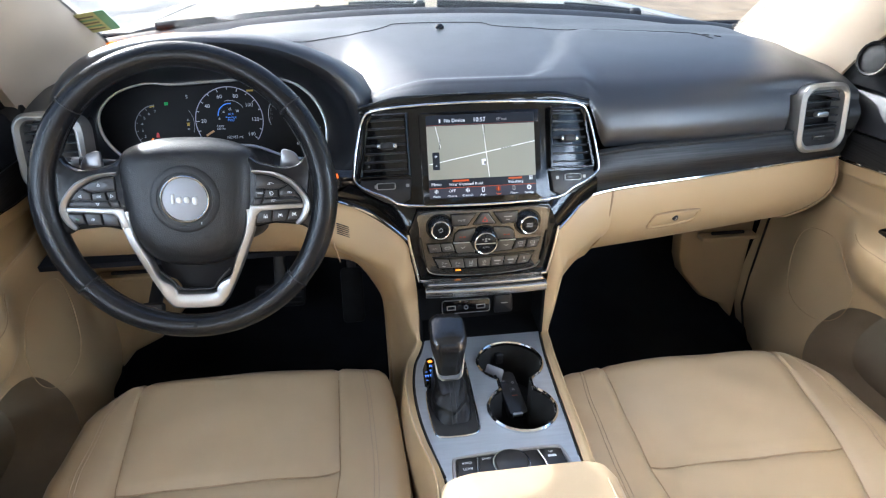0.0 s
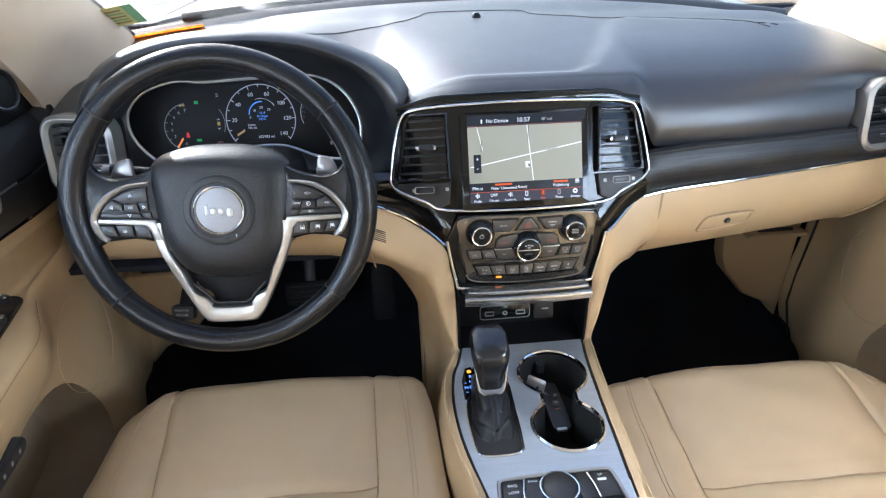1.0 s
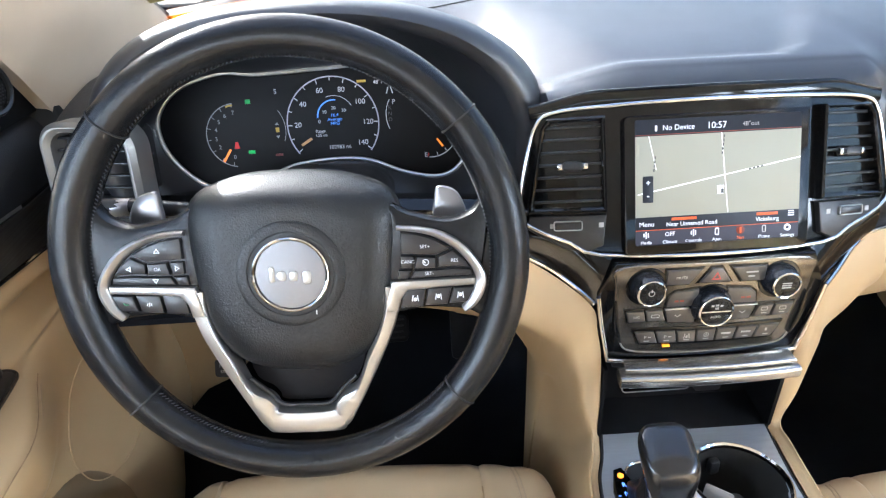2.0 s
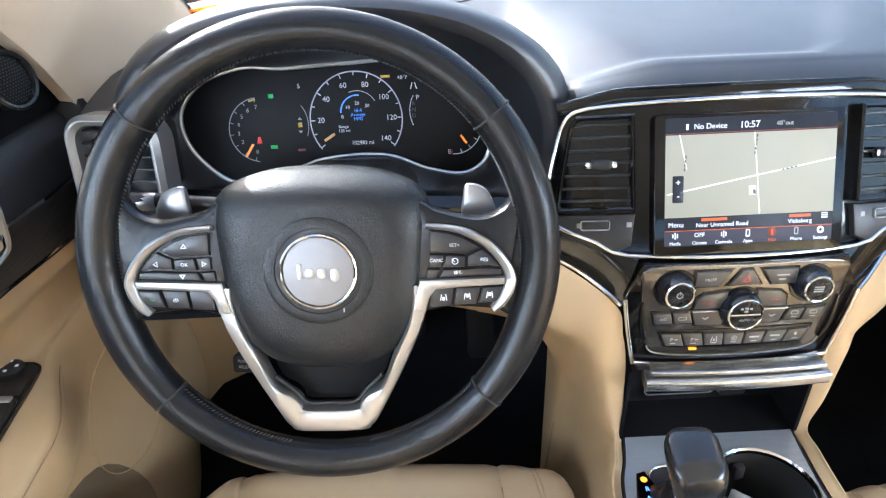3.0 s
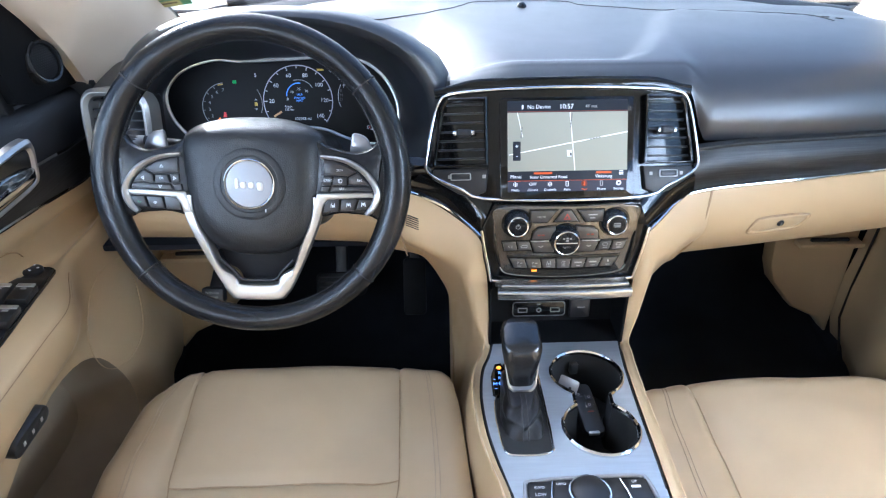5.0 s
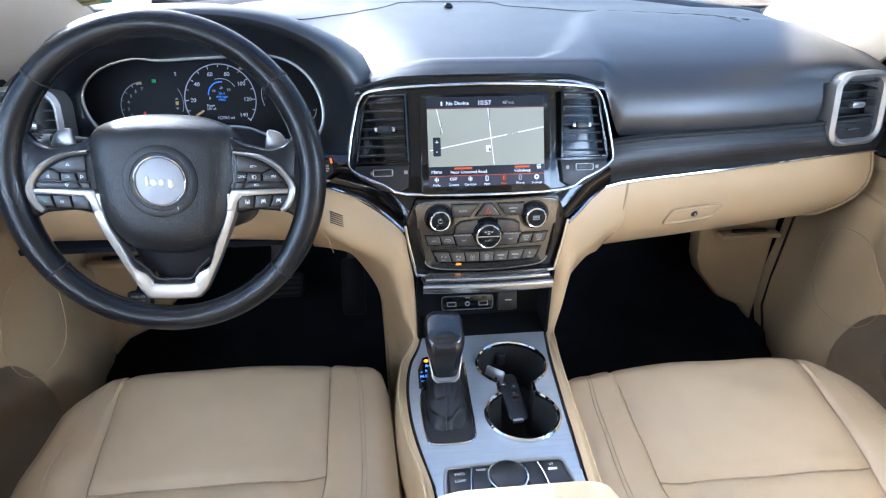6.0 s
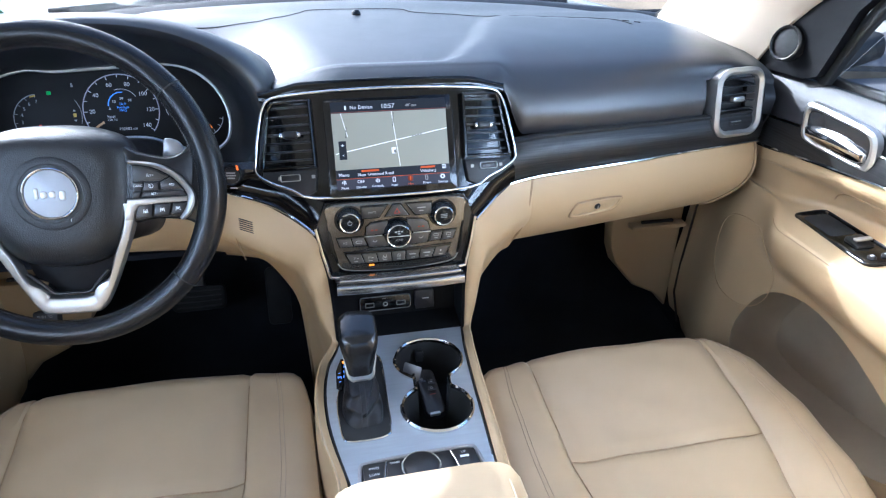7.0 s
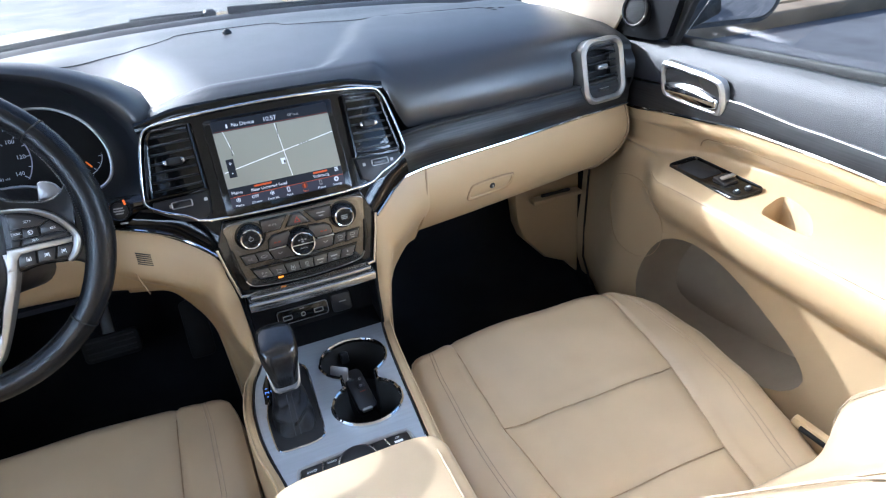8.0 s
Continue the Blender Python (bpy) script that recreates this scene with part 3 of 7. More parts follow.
# dark grained trim and chrome line across the passenger side
TRIM_T = [(0.195, 0.010, 0.934), (0.24, 0.012, 0.939), (0.30, 0.019, 0.941), (0.42, 0.030, 0.942), (0.56, 0.047, 0.943), (0.70, 0.071, 0.945)]
TRIM_B = [(0.195, -0.003, 0.871), (0.255, 0.008, 0.876), (0.41, 0.024, 0.882), (0.574, 0.044, 0.889), (0.705, 0.066, 0.890)]
tt, tb = spline(TRIM_T, 8), spline(TRIM_B, 8)
tt = [tt[round(i * (len(tt) - 1) / 32)] for i in range(33)]
tb = [tb[round(i * (len(tb) - 1) / 32)] for i in range(33)]
rows = [[Vector(a).lerp(Vector(b), k) + Vector((0, -0.010 * math.sin(math.pi * min(1, k * 1.0)), 0)) for a, b in zip(tt, tb)] for k in np.linspace(0, 1, 8)]
part("grained_trim", thick(loft(rows), 0.004), M_WOOD, dash, "dark grained wood-look trim strip")
part("inner_backing", box((0.255, 0.115, 0.872), (0.91, 0.02, 0.20), 0.004), M_RUB, dash)
part("trim_groove", sweep([Vector(p) + Vector((0, 0.005, 0.001)) for p in tt], rrect(0.016, 0.006, 0.002, 2)), M_RUB, dash)
part("chrome_strip", sweep([Vector(p) + Vector((0, -0.003, -0.001)) for p in spline([(0.1265, -0.056, 0.8395), (0.145, -0.042, 0.849), (0.168, -0.022, 0.860)], 6) + tb], circle(0.0026, 8)), M_CHR, dash, "thin chrome strip")

# tan lower dash, passenger: glovebox door with latch
def glove_pt(u, k):
    """u 0..1 to the outside, k 0..1 downwards."""
    top = Vector(lerp([(0, 0.240, 0.008, 0.871), (0.35, 0.41, 0.030, 0.877), (0.7, 0.574, 0.049, 0.884), (1, 0.702, 0.070, 0.885)], u))
    bot = Vector(lerp([(0, 0.215, 0.046, 0.716), (0.3, 0.345, 0.072, 0.712), (0.7, 0.50, 0.088, 0.720), (1, 0.625, 0.100, 0.730)], u))
    p = top.lerp(bot, k)
    p.x += 0.030 * math.sin(math.pi * k) * u ** 3
    p.y += -0.028 * math.sin(math.pi * min(1, k * 1.05)) + 0.03 * sm(0.85, 1.0, k)
    return p


glove = part("glovebox_door", thick(loft([[glove_pt(u, k) for u in np.linspace(0, 1, 30)] for k in np.linspace(0, 1, 20)]), 0.012), M_TANP, dash, "tan glovebox door")
ol = [glove_pt(0, k) + Vector((-0.001, -0.003, 0)) for k in np.linspace(0, 1, 20)]
part("glovebox_gap", sweep(ol, rrect(0.004, 0.004, 0.001, 2), up=(0, -1, 0.1)), M_SEAM, dash)
ol = [glove_pt(1, k) + Vector((0.001, -0.003, 0)) for k in np.linspace(0, 1, 20)]
part("glovebox_gap", sweep(ol, rrect(0.004, 0.004, 0.001, 2), up=(0, -1, 0.1)), M_SEAM, dash)
gx, gy = glove_pt(0.32, 0.45) - glove_pt(0.28, 0.45), glove_pt(0.3, 0.42) - glove_pt(0.3, 0.48)
MG = axes(glove_pt(0.3, 0.45) + Vector((0, -0.0012, 0.0)), gx, gy)
lp = ccw(rounded(cornered([(-0.052, -0.019), (0.044, -0.0175), (0.056, 0.014), (-0.042, 0.0155)], 0.007)))
latch = part("latch", ring(lp, [(x * 0.91, y * 0.74) for x, y in lp], -0.012, 0.0025, MG, 0.0008), M_TANP, glove)
part("latch_gap", ring([(x * 1.03, y * 1.09) for x, y in lp], lp, -0.012, 0.0014, MG, 0.0002), M_SEAM, glove)
part("latch_paddle", slab([(x * 0.90, y * 0.72) for x, y in lp], -0.010, 0.0012, MG, 0.0008), M_TANP, glove)
part("keyhole", lathe([(0.0, 0.004), (0.0045, 0.004), (0.006, 0.002), (0.006, -0.004)], MG @ pose(0.004, 0, 0), 14, cap=False), M_BLK, glove)
part("key_slot", box((0.004, 0, 0.0042), (0.0018, 0.0065, 0.0008), 0.0002, MG), M_SAT, glove)

# underside of the dash and kick panels
rows = [[(x, y, z) for x in np.linspace(0.20, 0.70, 10)] for y, z in ((0.125, 0.745), (0.20, 0.752), (0.5, 0.76))]
part("under_dash", thick(loft(rows), 0.01), M_CARPET, dash)
rows = [[(x, y, z) for x in np.linspace(-0.74, -0.2, 10)] for y, z in ((0.05, 0.765), (0.15, 0.77), (0.5, 0.76))]
part("under_dash", thick(loft(rows), 0.01), M_CARPET, dash)
for s in (-1, 1):
    kick = [(0.600, 0.75), (0.602, 0.56), (0.608, 0.50), (0.625, 0.455), (0.693, 0.378), (0.76, 0.345), (0.80, 0.30), (0.80, 0.75)]
    mk = axes((-0.005, 0.325, 0.0), (1, 0.0, 0), (0, 0.06, 1)) @ pose(0, 0, 0, 0, 0, 0)
    part("kick_panel", slab([(s * x, z) for x, z in kick], -0.02, 0.02, mk, 0.012), M_TANP, dash, "tan kick panel in the footwell")
    part("kick_ledge", box((s * 0.70 - 0.005, 0.300, 0.582), (0.145, 0.030, 0.012), 0.004), M_TANP, dash)
    part("kick_slot", box((s * 0.70 - 0.005, 0.302, 0.5905), (0.085, 0.008, 0.007), 0.001), M_RUB, dash)
    if s > 0:
        # thin dark strip draws the shaded gap between kick panel and door
        part("door_gap_strip", sweep([(s * x - 0.005, y, z) for x, y, z in ((0.775, 0.250, 0.74), (0.797, 0.298, 0.62), (0.797, 0.303, 0.46), (0.797, 0.300, 0.37), (0.815, 0.28, 0.28))], rrect(0.0022, 0.006, 0.0008, 2), up=(1, 0, 0)), M_RUB, dash, "dark strip standing for the shaded gap at the door edge")
    # unseen box, added to stop sun leaking between dash end and door
    part("sun_leak_blocker", box((s * 0.785 - 0.005, 0.37, 0.90), (0.10, 0.40, 0.28), 0.01), M_RUB, dash)

# driver side lower dash
rows = []
for k in np.linspace(0, 1, 12):
    row = []
    for x in np.linspace(-0.715, -0.20, 30):
        zt = lerp([(-0.715, 0.885), (-0.62, 0.885), (-0.40, 0.89), (-0.27, 0.888), (-0.20, 0.868)], x)
        zb = lerp([(-0.715, 0.74), (-0.55, 0.755), (-0.30, 0.765), (-0.20, 0.745)], x)
        yt = lerp([(-0.715, 0.07), (-0.5, 0.035), (-0.27, 0.0), (-0.20, -0.012)], x)
        row.append((x, yt + 0.03 * k - 0.035 * math.sin(math.pi * k) + 0.03 * sm(0.85, 1, k), zt + (zb - zt) * k))
    rows.append(row)
knee = part("knee_panel", thick(loft(rows), 0.01), M_TANP, dash, "tan knee panel under the steering column")
# black fascia between the knee panel and the hood, driver side
rows = [[(x, y0 + dy, z) for x, y0 in zip(np.linspace(-0.715, -0.19, 20), np.linspace(0.075, -0.002, 20))] for dy, z in ((0.005, 0.889), (-0.004, 0.908), (-0.001, 0.922), (0.012, 0.929), (0.05, 0.915), (0.10, 0.890))]
part("driver_fascia", thick(loft(rows), 0.004), M_PIANO, dash)
sw = spline([(-0.27, 0.0, 0.8915), (-0.243, -0.008, 0.889), (-0.185, -0.020, 0.870), (-0.15, -0.036, 0.851), (-0.1235, -0.058, 0.834)], 8)
part("chrome_strip", sweep(sw, circle(0.0026, 8)), M_CHR, dash, "thin chrome strip")
for i in range(6):
    part("vent_slit", box((0, 0, 0), (0.021, 0.006, 0.0013), 0.0004, pose(-0.2235, -0.0266 - 0.0011 * i, 0.8525 - 0.0030 * i, 0, 20, -8.7)), M_BLK, dash)
part("panel_gap", sweep(spline([(-0.247, -0.010, 0.880), (-0.245, -0.025, 0.850), (-0.239, -0.034, 0.815), (-0.233, -0.030, 0.785)], 6), circle(0.0010, 6), up=(1, 0, 0)), M_SEAM, dash)

# pedals in the dark footwell
brake = thing("brake_pedal", (-0.36, 0.36, 0.50), "black rubber brake pedal in the footwell", "pedal")
MBK = axes((-0.403, 0.335, 0.478), (1, 0, 0), (0, 0.45, 1))
part("pad", slab(rrect(0.115, 0.055, 0.012, 5), -0.012, 0.006, MBK, 0.003), M_PEDAL, brake)
for k in range(4):
    part("rib", box((0, -0.018 + 0.012 * k, 0.0065), (0.098, 0.0035, 0.003), 0.001, MBK), M_RUB, brake)
part("arm", sweep([MBK @ Vector((0, 0.01, -0.01)), (-0.403, 0.42, 0.60), (-0.403, 0.46, 0.72)], rrect(0.018, 0.026, 0.004, 2), up=(1, 0, 0)), M_BLK, brake)
gas = thing("accelerator_pedal", (-0.23, 0.40, 0.44), "black upright accelerator pedal in the footwell", "pedal")
MGP = axes((-0.235, 0.385, 0.43), (1, 0, 0), (0, 0.5, 1))
part("pad", slab(rrect(0.055, 0.14, 0.012, 5), -0.010, 0.006, MGP, 0.003), M_PEDAL, gas)
part("arm", sweep([MGP @ Vector((0, 0.05, -0.01)), (-0.235, 0.47, 0.58), (-0.235, 0.50, 0.66)], rrect(0.016, 0.022, 0.004, 2), up=(1, 0, 0)), M_BLK, gas)

# ignition button
MI = axes((-0.236, -0.006, 0.917), (1, -0.14, 0), (0, 0.25, 1))
ign = thing("ignition_button", (-0.236, -0.004, 0.917), "round black ignition button with an orange lit mark", "button")
part("collar", lathe([(0.0150, -0.010), (0.0150, 0.003), (0.0140, 0.0045), (0.0126, 0.003), (0.0125, -0.004)], MI, 32, cap=False), M_GREY, ign)
part("cap", lathe([(0.0, 0.0028), (0.010, 0.0034), (0.0120, 0.0026), (0.0124, -0.004)], MI, 32, cap=False), M_BTN, ign)
for k, w in enumerate((0.013, 0.0145, 0.011)):
    part("unread_line", box((0, 0.004 - 0.0038 * k, 0.0036), (w, 0.0020, 0.0006), 0.0001, MI), M_GREYTXT, ign)
part("lit_mark", box((0.0125, 0.0095, 0.0048), (0.0028, 0.0075, 0.0012), 0.0004, MI @ pose(0, 0, 0, 0, 0, 12)), glow("orange_run_mark", (1.0, 0.16, 0.02), 0.4), ign)
part("lower_label", box((0.002, -0.0185, 0.0015), (0.010, 0.0024, 0.002), 0.0003, MI), M_GREYTXT, ign)

# parking brake
MB = axes((-0.602, 0.10, 0.624), (1, -0.1, 0), (0, 0.45, 1))
pbk = thing("parking_brake_pedal", (-0.600, 0.11, 0.617), "black parking brake pedal with white lettering", "pedal")
part("pad", slab(rrect(0.042, 0.027, 0.005, 4), -0.012, 0.004, MB, 0.003), M_BLK, pbk)
part("arm", sweep([MB @ Vector((0, 0, -0.01)), (-0.60, 0.20, 0.66), (-0.60, 0.27, 0.74)], rrect(0.016, 0.024, 0.004, 2), up=(1, 0, 0)), M_BLK, pbk)
words("PUSH TO", 0.0062, MB @ pose(0, 0.0048, 0.0042), M_GREYTXT, pbk)
words("RELEASE", 0.0062, MB @ pose(0, -0.0040, 0.0042), M_GREYTXT, pbk)

# outer vents with satin frames
def outer_vent(c, m, name_label):
    v = thing("air_vent", c, name_label, "air vent", "outer dash vents")
    o, i = rrect(0.108, 0.120, 0.028, 6), rrect(0.084, 0.098, 0.019, 6)
    part("frame", ring(o, i, -0.02, 0.012, m, 0.005), M_SAT, v, "satin silver vent frame")
    part("housing", slab(rrect(0.088, 0.104, 0.012, 4), -0.045, -0.030, m), M_BLK, v)
    for k in range(6):
        y = 0.041 - 0.0135 * k
        part("slat", box((0, 0, 0), (0.084, 0.0130, 0.0028), 0.0011, m @ Matrix.Translation((0, y, -0.008)) @ pose(0, 0, 0, 88, 0, 0)), M_SLAT, v)
    part("lower_fill", slab(rrect(0.084, 0.022, 0.008, 4), -0.02, -0.001, m @ Matrix.Translation((0, -0.038, 0))), M_BLK, v)
    part("slider", box((0, -0.036, 0.001), (0.026, 0.007, 0.005), 0.0015, m), M_BTN, v)
    part("slider_line", box((0, -0.0335, 0.0038), (0.022, 0.0012, 0.0008), 0, m), M_SAT, v)
    part("tab", slab(rrect(0.026, 0.010, 0.005, 4), -0.004, 0.006, m @ Matrix.Translation((0, 0.006, 0)), 0.002), M_SAT, v, "satin silver direction tab")
    return v


outer_vent((0.634, 0.064, 0.966), axes((0.634, 0.060, 0.966), (1, 0.16, 0.0), (0.04, 0.22, 1)), "black slatted air vent in a satin frame above the glovebox")
outer_vent((-0.652, 0.05, 0.970), axes((-0.652, 0.050, 0.966), (1, -0.16, 0.0), (-0.04, 0.22, 1)), "black slatted air vent in a satin frame behind the wheel")

# ---- instrument cluster ----
clu = thing("instrument_cluster", CL, "dark instrument cluster with lit dials in a chrome outline", "instrument cluster")
part("face", slab(OUT, -0.012, 0.0, ML, 0.001), M_FACE, clu)
part("bezel_ring", sweep([ML @ Vector((p[0], p[1], 0.005)) for p in OUT], circle(0.0028, 8), up=(0, -1, 0.4), closed=True), M_BRIGHT, clu, "thin silver outline of the dials")


def ml(px, py, z=0.0006):
    """A place on the dial face, in millimetres from the middle of the speed dial."""
    return ML @ Matrix.Translation((px / 1000 + 0.001, py / 1000 - 0.012, z))


M_DIAL = glow("dial_white", (0.40, 0.42, 0.46), 0.12)
M_DIAL2 = glow("dial_grey", (0.20, 0.21, 0.23), 0.08)
M_DIALV = glow("dial_arc_violet", (0.27, 0.27, 0.34), 0.12)
M_NEEDLE = glow("needle_orange", (1.0, 0.25, 0.03), 0.14)
M_DBLUE = glow("dial_blue", (0.10, 0.28, 0.85), 0.14)
M_DGREEN = glow("dial_green", (0.02, 0.28, 0.06), 0.10)
M_DRED = glow("dial_red", (0.45, 0.03, 0.03), 0.10)
M_DAMB = glow("dial_amber", (0.34, 0.24, 0.05), 0.10)
M_DIM = mat("dim_print", (0.06, 0.06, 0.07), 0.5)


def arc(cx, cy, r, a0, a1, w, material, name="dial_arc"):
    n = max(4, int(abs(a1 - a0) / 5))
    pts = [ml(cx + r * math.cos(radians(a)), cy + r * math.sin(radians(a))).translation for a in np.linspace(a0, a1, n)]
    return part(name, sweep(pts, rrect(w / 1000, 0.0006, 0.0002, 1), up=ML.to_3x3() @ Vector((0, 0, 1))), material, clu)


def tick(cx, cy, r0, r1, a, w, material, name="tick"):
    c, s_ = math.cos(radians(a)), math.sin(radians(a))
    m = ml(cx + (r0 + r1) / 2 * c, cy + (r0 + r1) / 2 * s_) @ pose(0, 0, 0, 0, 0, a)
    return part(name, box((0, 0, 0), (abs(r1 - r0) / 1000, w / 1000, 0.0005), 0, m), material, clu)


arc(0, 0, 55.5, 218, -38, 1.5, M_DIALV, "speed_arc")
for i in range(15):
    a = 216 - 252 * i / 14
    tick(0, 0, 49.5 if i % 2 == 0 else 51, 54.5, a, 1.0, M_DIAL)
for v in range(20, 141, 20):
    a = 216 - 252 * v / 140
    words(str(v), 0.0088, ml(42.5 * math.cos(radians(a)), 41.5 * math.sin(radians(a))), M_DIAL, clu)
tick(0, 0, 32, 47, 211, 3.2, mat("needle_bronze", (0.45, 0.25, 0.10), 0.4), "speed_needle")
arc(2, 8, 20, 180, 82, 1.6, M_DBLUE, "economy_arc")
arc(2, 8, 25, 110, 30, 0.6, M_DIAL, "economy_arc")
for txt, x, y in (("0", -16.5, 3), ("10", -9.5, 14), ("20", 2, 18.5), ("30", 14, 15)):
    words(txt, 0.0056, ml(x, y), M_DIAL, clu)
words("16.4", 0.0058, ml(2.5, 10), M_DBLUE, clu)
words("Average", 0.0054, ml(2.5, 5), M_DBLUE, clu)
words("MPG", 0.0054, ml(2.5, 0), M_DBLUE, clu)
words("Range", 0.0050, ml(-16, -8.5), M_DIAL, clu)
words("135 mi", 0.0052, ml(-15.5, -13.5), M_DIAL, clu)
words("102983 mi", 0.0064, ml(6, -28.5), M_DIAL, clu)
words("S", 0.0078, ml(-66, 41), M_DIAL, clu)
words("48\u00b0F", 0.0066, ml(58, 46), M_DIAL, clu)
words("P", 0.0080, ml(75, 22), M_DIAL, clu)
for k, txt in enumerate("RND"):
    words(txt, 0.0066, ml(70, 15 - 7 * k), M_DIM, clu)
arc(103, 6, 38, 150, 205, 0.8, M_DIAL)
# engine speed dial
arc(-116, -8, 38, 95, 262, 1.0, M_DIAL2, "rev_arc")
for i in range(8):
    a = 255 - 158 * i / 7
    tick(-116, -8, 33.5, 37.5, a, 0.7, M_DIAL2)
    if i != 1:
        words(str(i), 0.0070, ml(-116 + 27 * math.cos(radians(a)), -8 + 27 * math.sin(radians(a))), M_DIAL2, clu)
tick(-116, -8, 20, 38, 236, 2.6, M_NEEDLE, "rev_needle")
arc(-116, -8, 36, 95, 108, 2.2, M_DAMB, "rev_limit")
part("lamp_mark", box((0, 0, 0), (0.006, 0.005, 0.0005), 0.0002, ml(-100, 31)), M_DGREEN, clu)
part("lamp_mark", box((0, 0, 0), (0.008, 0.004, 0.0005), 0.0002, ml(-102, -29)), M_DGREEN, clu)
part("lamp_mark", slab([(-0.003, -0.004), (0.003, -0.004), (0.0015, 0.004), (-0.0015, 0.004)], 0, 0.0004, ml(-119, -20), 0.0001), M_DRED, clu)
part("lamp_mark", box((0, 0, 0), (0.009, 0.003, 0.0005), 0.0002, ml(-69, -34)), mat("dim_red_mark", (0.12, 0.02, 0.02), 0.5), clu)
arc(-98, -4, 40, 35, -20, 0.7, M_DIAL2)
for y, d in ((3, 1), (-12, -1)):
    part("trip_arrow", slab([(-0.0025, -0.0012 * d), (0.0025, -0.0012 * d), (0, 0.002 * d)], 0, 0.0004, ml(-68, y), 0.0001), M_DIAL2, clu)
part("fuel_mark", box((0, 0, 0), (0.0045, 0.0055, 0.0005), 0.0003, ml(-68, -4)), M_DAMB, clu)
part("fog_mark", box((0, 0, 0), (0.011, 0.003, 0.0005), 0.0002, ml(38, 48)), M_DAMB, clu)
for d in (-1, 1):
    part("lane_mark", box((0, 0, 0), (0.0012, 0.008, 0.0005), 0, ml(71 + 2.6 * d, 36) @ pose(0, 0, 0, 0, 0, 16 * d)), M_DIAL, clu)
# fuel gauge
arc(118, -14, 33, 265, 355, 1.0, M_DIAL, "fuel_arc")
for i in range(5):
    tick(118, -14, 28, 32, 262 + 22 * i, 0.9, M_DRED if i == 0 else M_DIAL)
words("E", 0.0078, ml(111, -44), M_DIAL, clu)
tick(118, -14, 13, 25, 305, 2.4, M_NEEDLE, "fuel_needle")

# ---- steering wheel ----
T21 = radians(21)
MW = axes((-0.406, -0.160, 0.980), (1, 0, 0), (0, math.sin(T21), math.cos(T21))) @ pose(0, 0, 0, 0, 0, -2)
UPW = MW.to_3x3() @ Vector((0, 0, 1))
wheel = thing("steering_wheel", (-0.406, -0.1, 0.96), "black leather steering wheel with satin silver spokes", "steering wheel")


def rim_radii(deg):
    """Centre line radius, half width and half depth of the rim at an angle; thicker at the grips."""
    g = max(math.exp(-((deg - a + 180) % 360 - 180) ** 2 / 700) for a in (20, 160))
    h = max(math.exp(-((deg - a + 180) % 360 - 180) ** 2 / 260) for a in (-18, 198))
    return 0.1716 - 0.0012 * g - 0.0014 * h, 0.0150 + 0.0012 * g + 0.0014 * h, 0.0165 + 0.002 * g


def rim_pt(deg, x, y):
    """A place on the rim's skin: x, y on the unit circle of its section."""
    R, ra, rb = rim_radii(deg)
    a = radians(deg)
    r = R + ra * x
    return MW @ Vector((r * math.cos(a), r * math.sin(a), rb * y))


rows = []
NR = 144
for i in range(NR):
    deg = 360 * i / NR
    rows.append([rim_pt(deg, x, y) for x, y in circle(1, 22)])
rim = part("rim", loft(rows, wrap=True, around=True), M_LEA, wheel, "black leather rim")
for deg in (40, 140, 221, 319):
    a = radians(deg)
    ring_pts = [rim_pt(deg, x * 1.012, y * 1.012) for x, y in circle(1, 26)]
    part("rim_seam", sweep(ring_pts, circle(0.0009, 6), up=MW.to_3x3() @ Vector((-math.sin(a), math.cos(a), 0)), closed=True), M_RUB, rim)
for a0, a1 in ((222, 258), (282, 318), (-8, 38), (142, 188), (42, 138)):
    n_ = int(abs(a1 - a0) * 0.9)
    for k in range(n_):
        v = a0 + (a1 - a0) * (k + 0.5) / n_
        p, q = rim_pt(v - 0.35, -0.985, 0.30), rim_pt(v + 0.35, -1.0, 0.12)
        part("inner_stitch", sweep([p, q], circle(0.0006, 4), up=UPW), M_THREAD, rim)

HALF = [(0.0, 0.0722), (0.030, 0.0710), (0.052, 0.0665), (0.072, 0.0585), (0.0825, 0.046), (0.0850, 0.030), (0.0838, 0.008), (0.0812, -0.018), (0.0765, -0.044), (0.0650, -0.067), (0.046, -0.084), (0.021, -0.0918), (0.0, -0.0930)]
HUB = [tuple(p) for p in spline(HALF + [(-x, y) for x, y in HALF[-2:0:-1]], 4, closed=True)]
hub_rows, q = [], ccw(HUB)
for a in np.linspace(0, 90, 16):
    k = 1 - 0.42 * (1 - math.cos(radians(a)))
    hub_rows.append([MW @ Vector((x * k, -0.0045 + (y + 0.0045) * k, -0.014 + 0.030 * math.sin(radians(a)) ** 0.9 - 0.010 * sm(0.045, 0.075, y * k) ** 2)) for x, y in q])
for j in (0.85, 0.6, 0.3):
    hub_rows.append([MW @ Vector((x * 0.58 * j, -0.0045 + (y + 0.0045) * 0.58 * j, 0.016 + 0.0015 * (1 - j * j))) for x, y in q])
hub_rows.insert(0, [MW @ Vector((x, y, -0.025)) for x, y in q])
cover = part("airbag_cover", loft(hub_rows, wrap=True, cap=True), M_HUB, wheel, "grained black airbag cover")
for dy, w in ((-0.052, 0.009), (-0.057, 0.020)):
    part("faint_mark", slab(rrect(w, 0.0030, 0.0012, 3), 0.0, 0.0004, MW @ pose(0.0, dy, 0.0105, -18), 0.0002), M_BLK, cover)
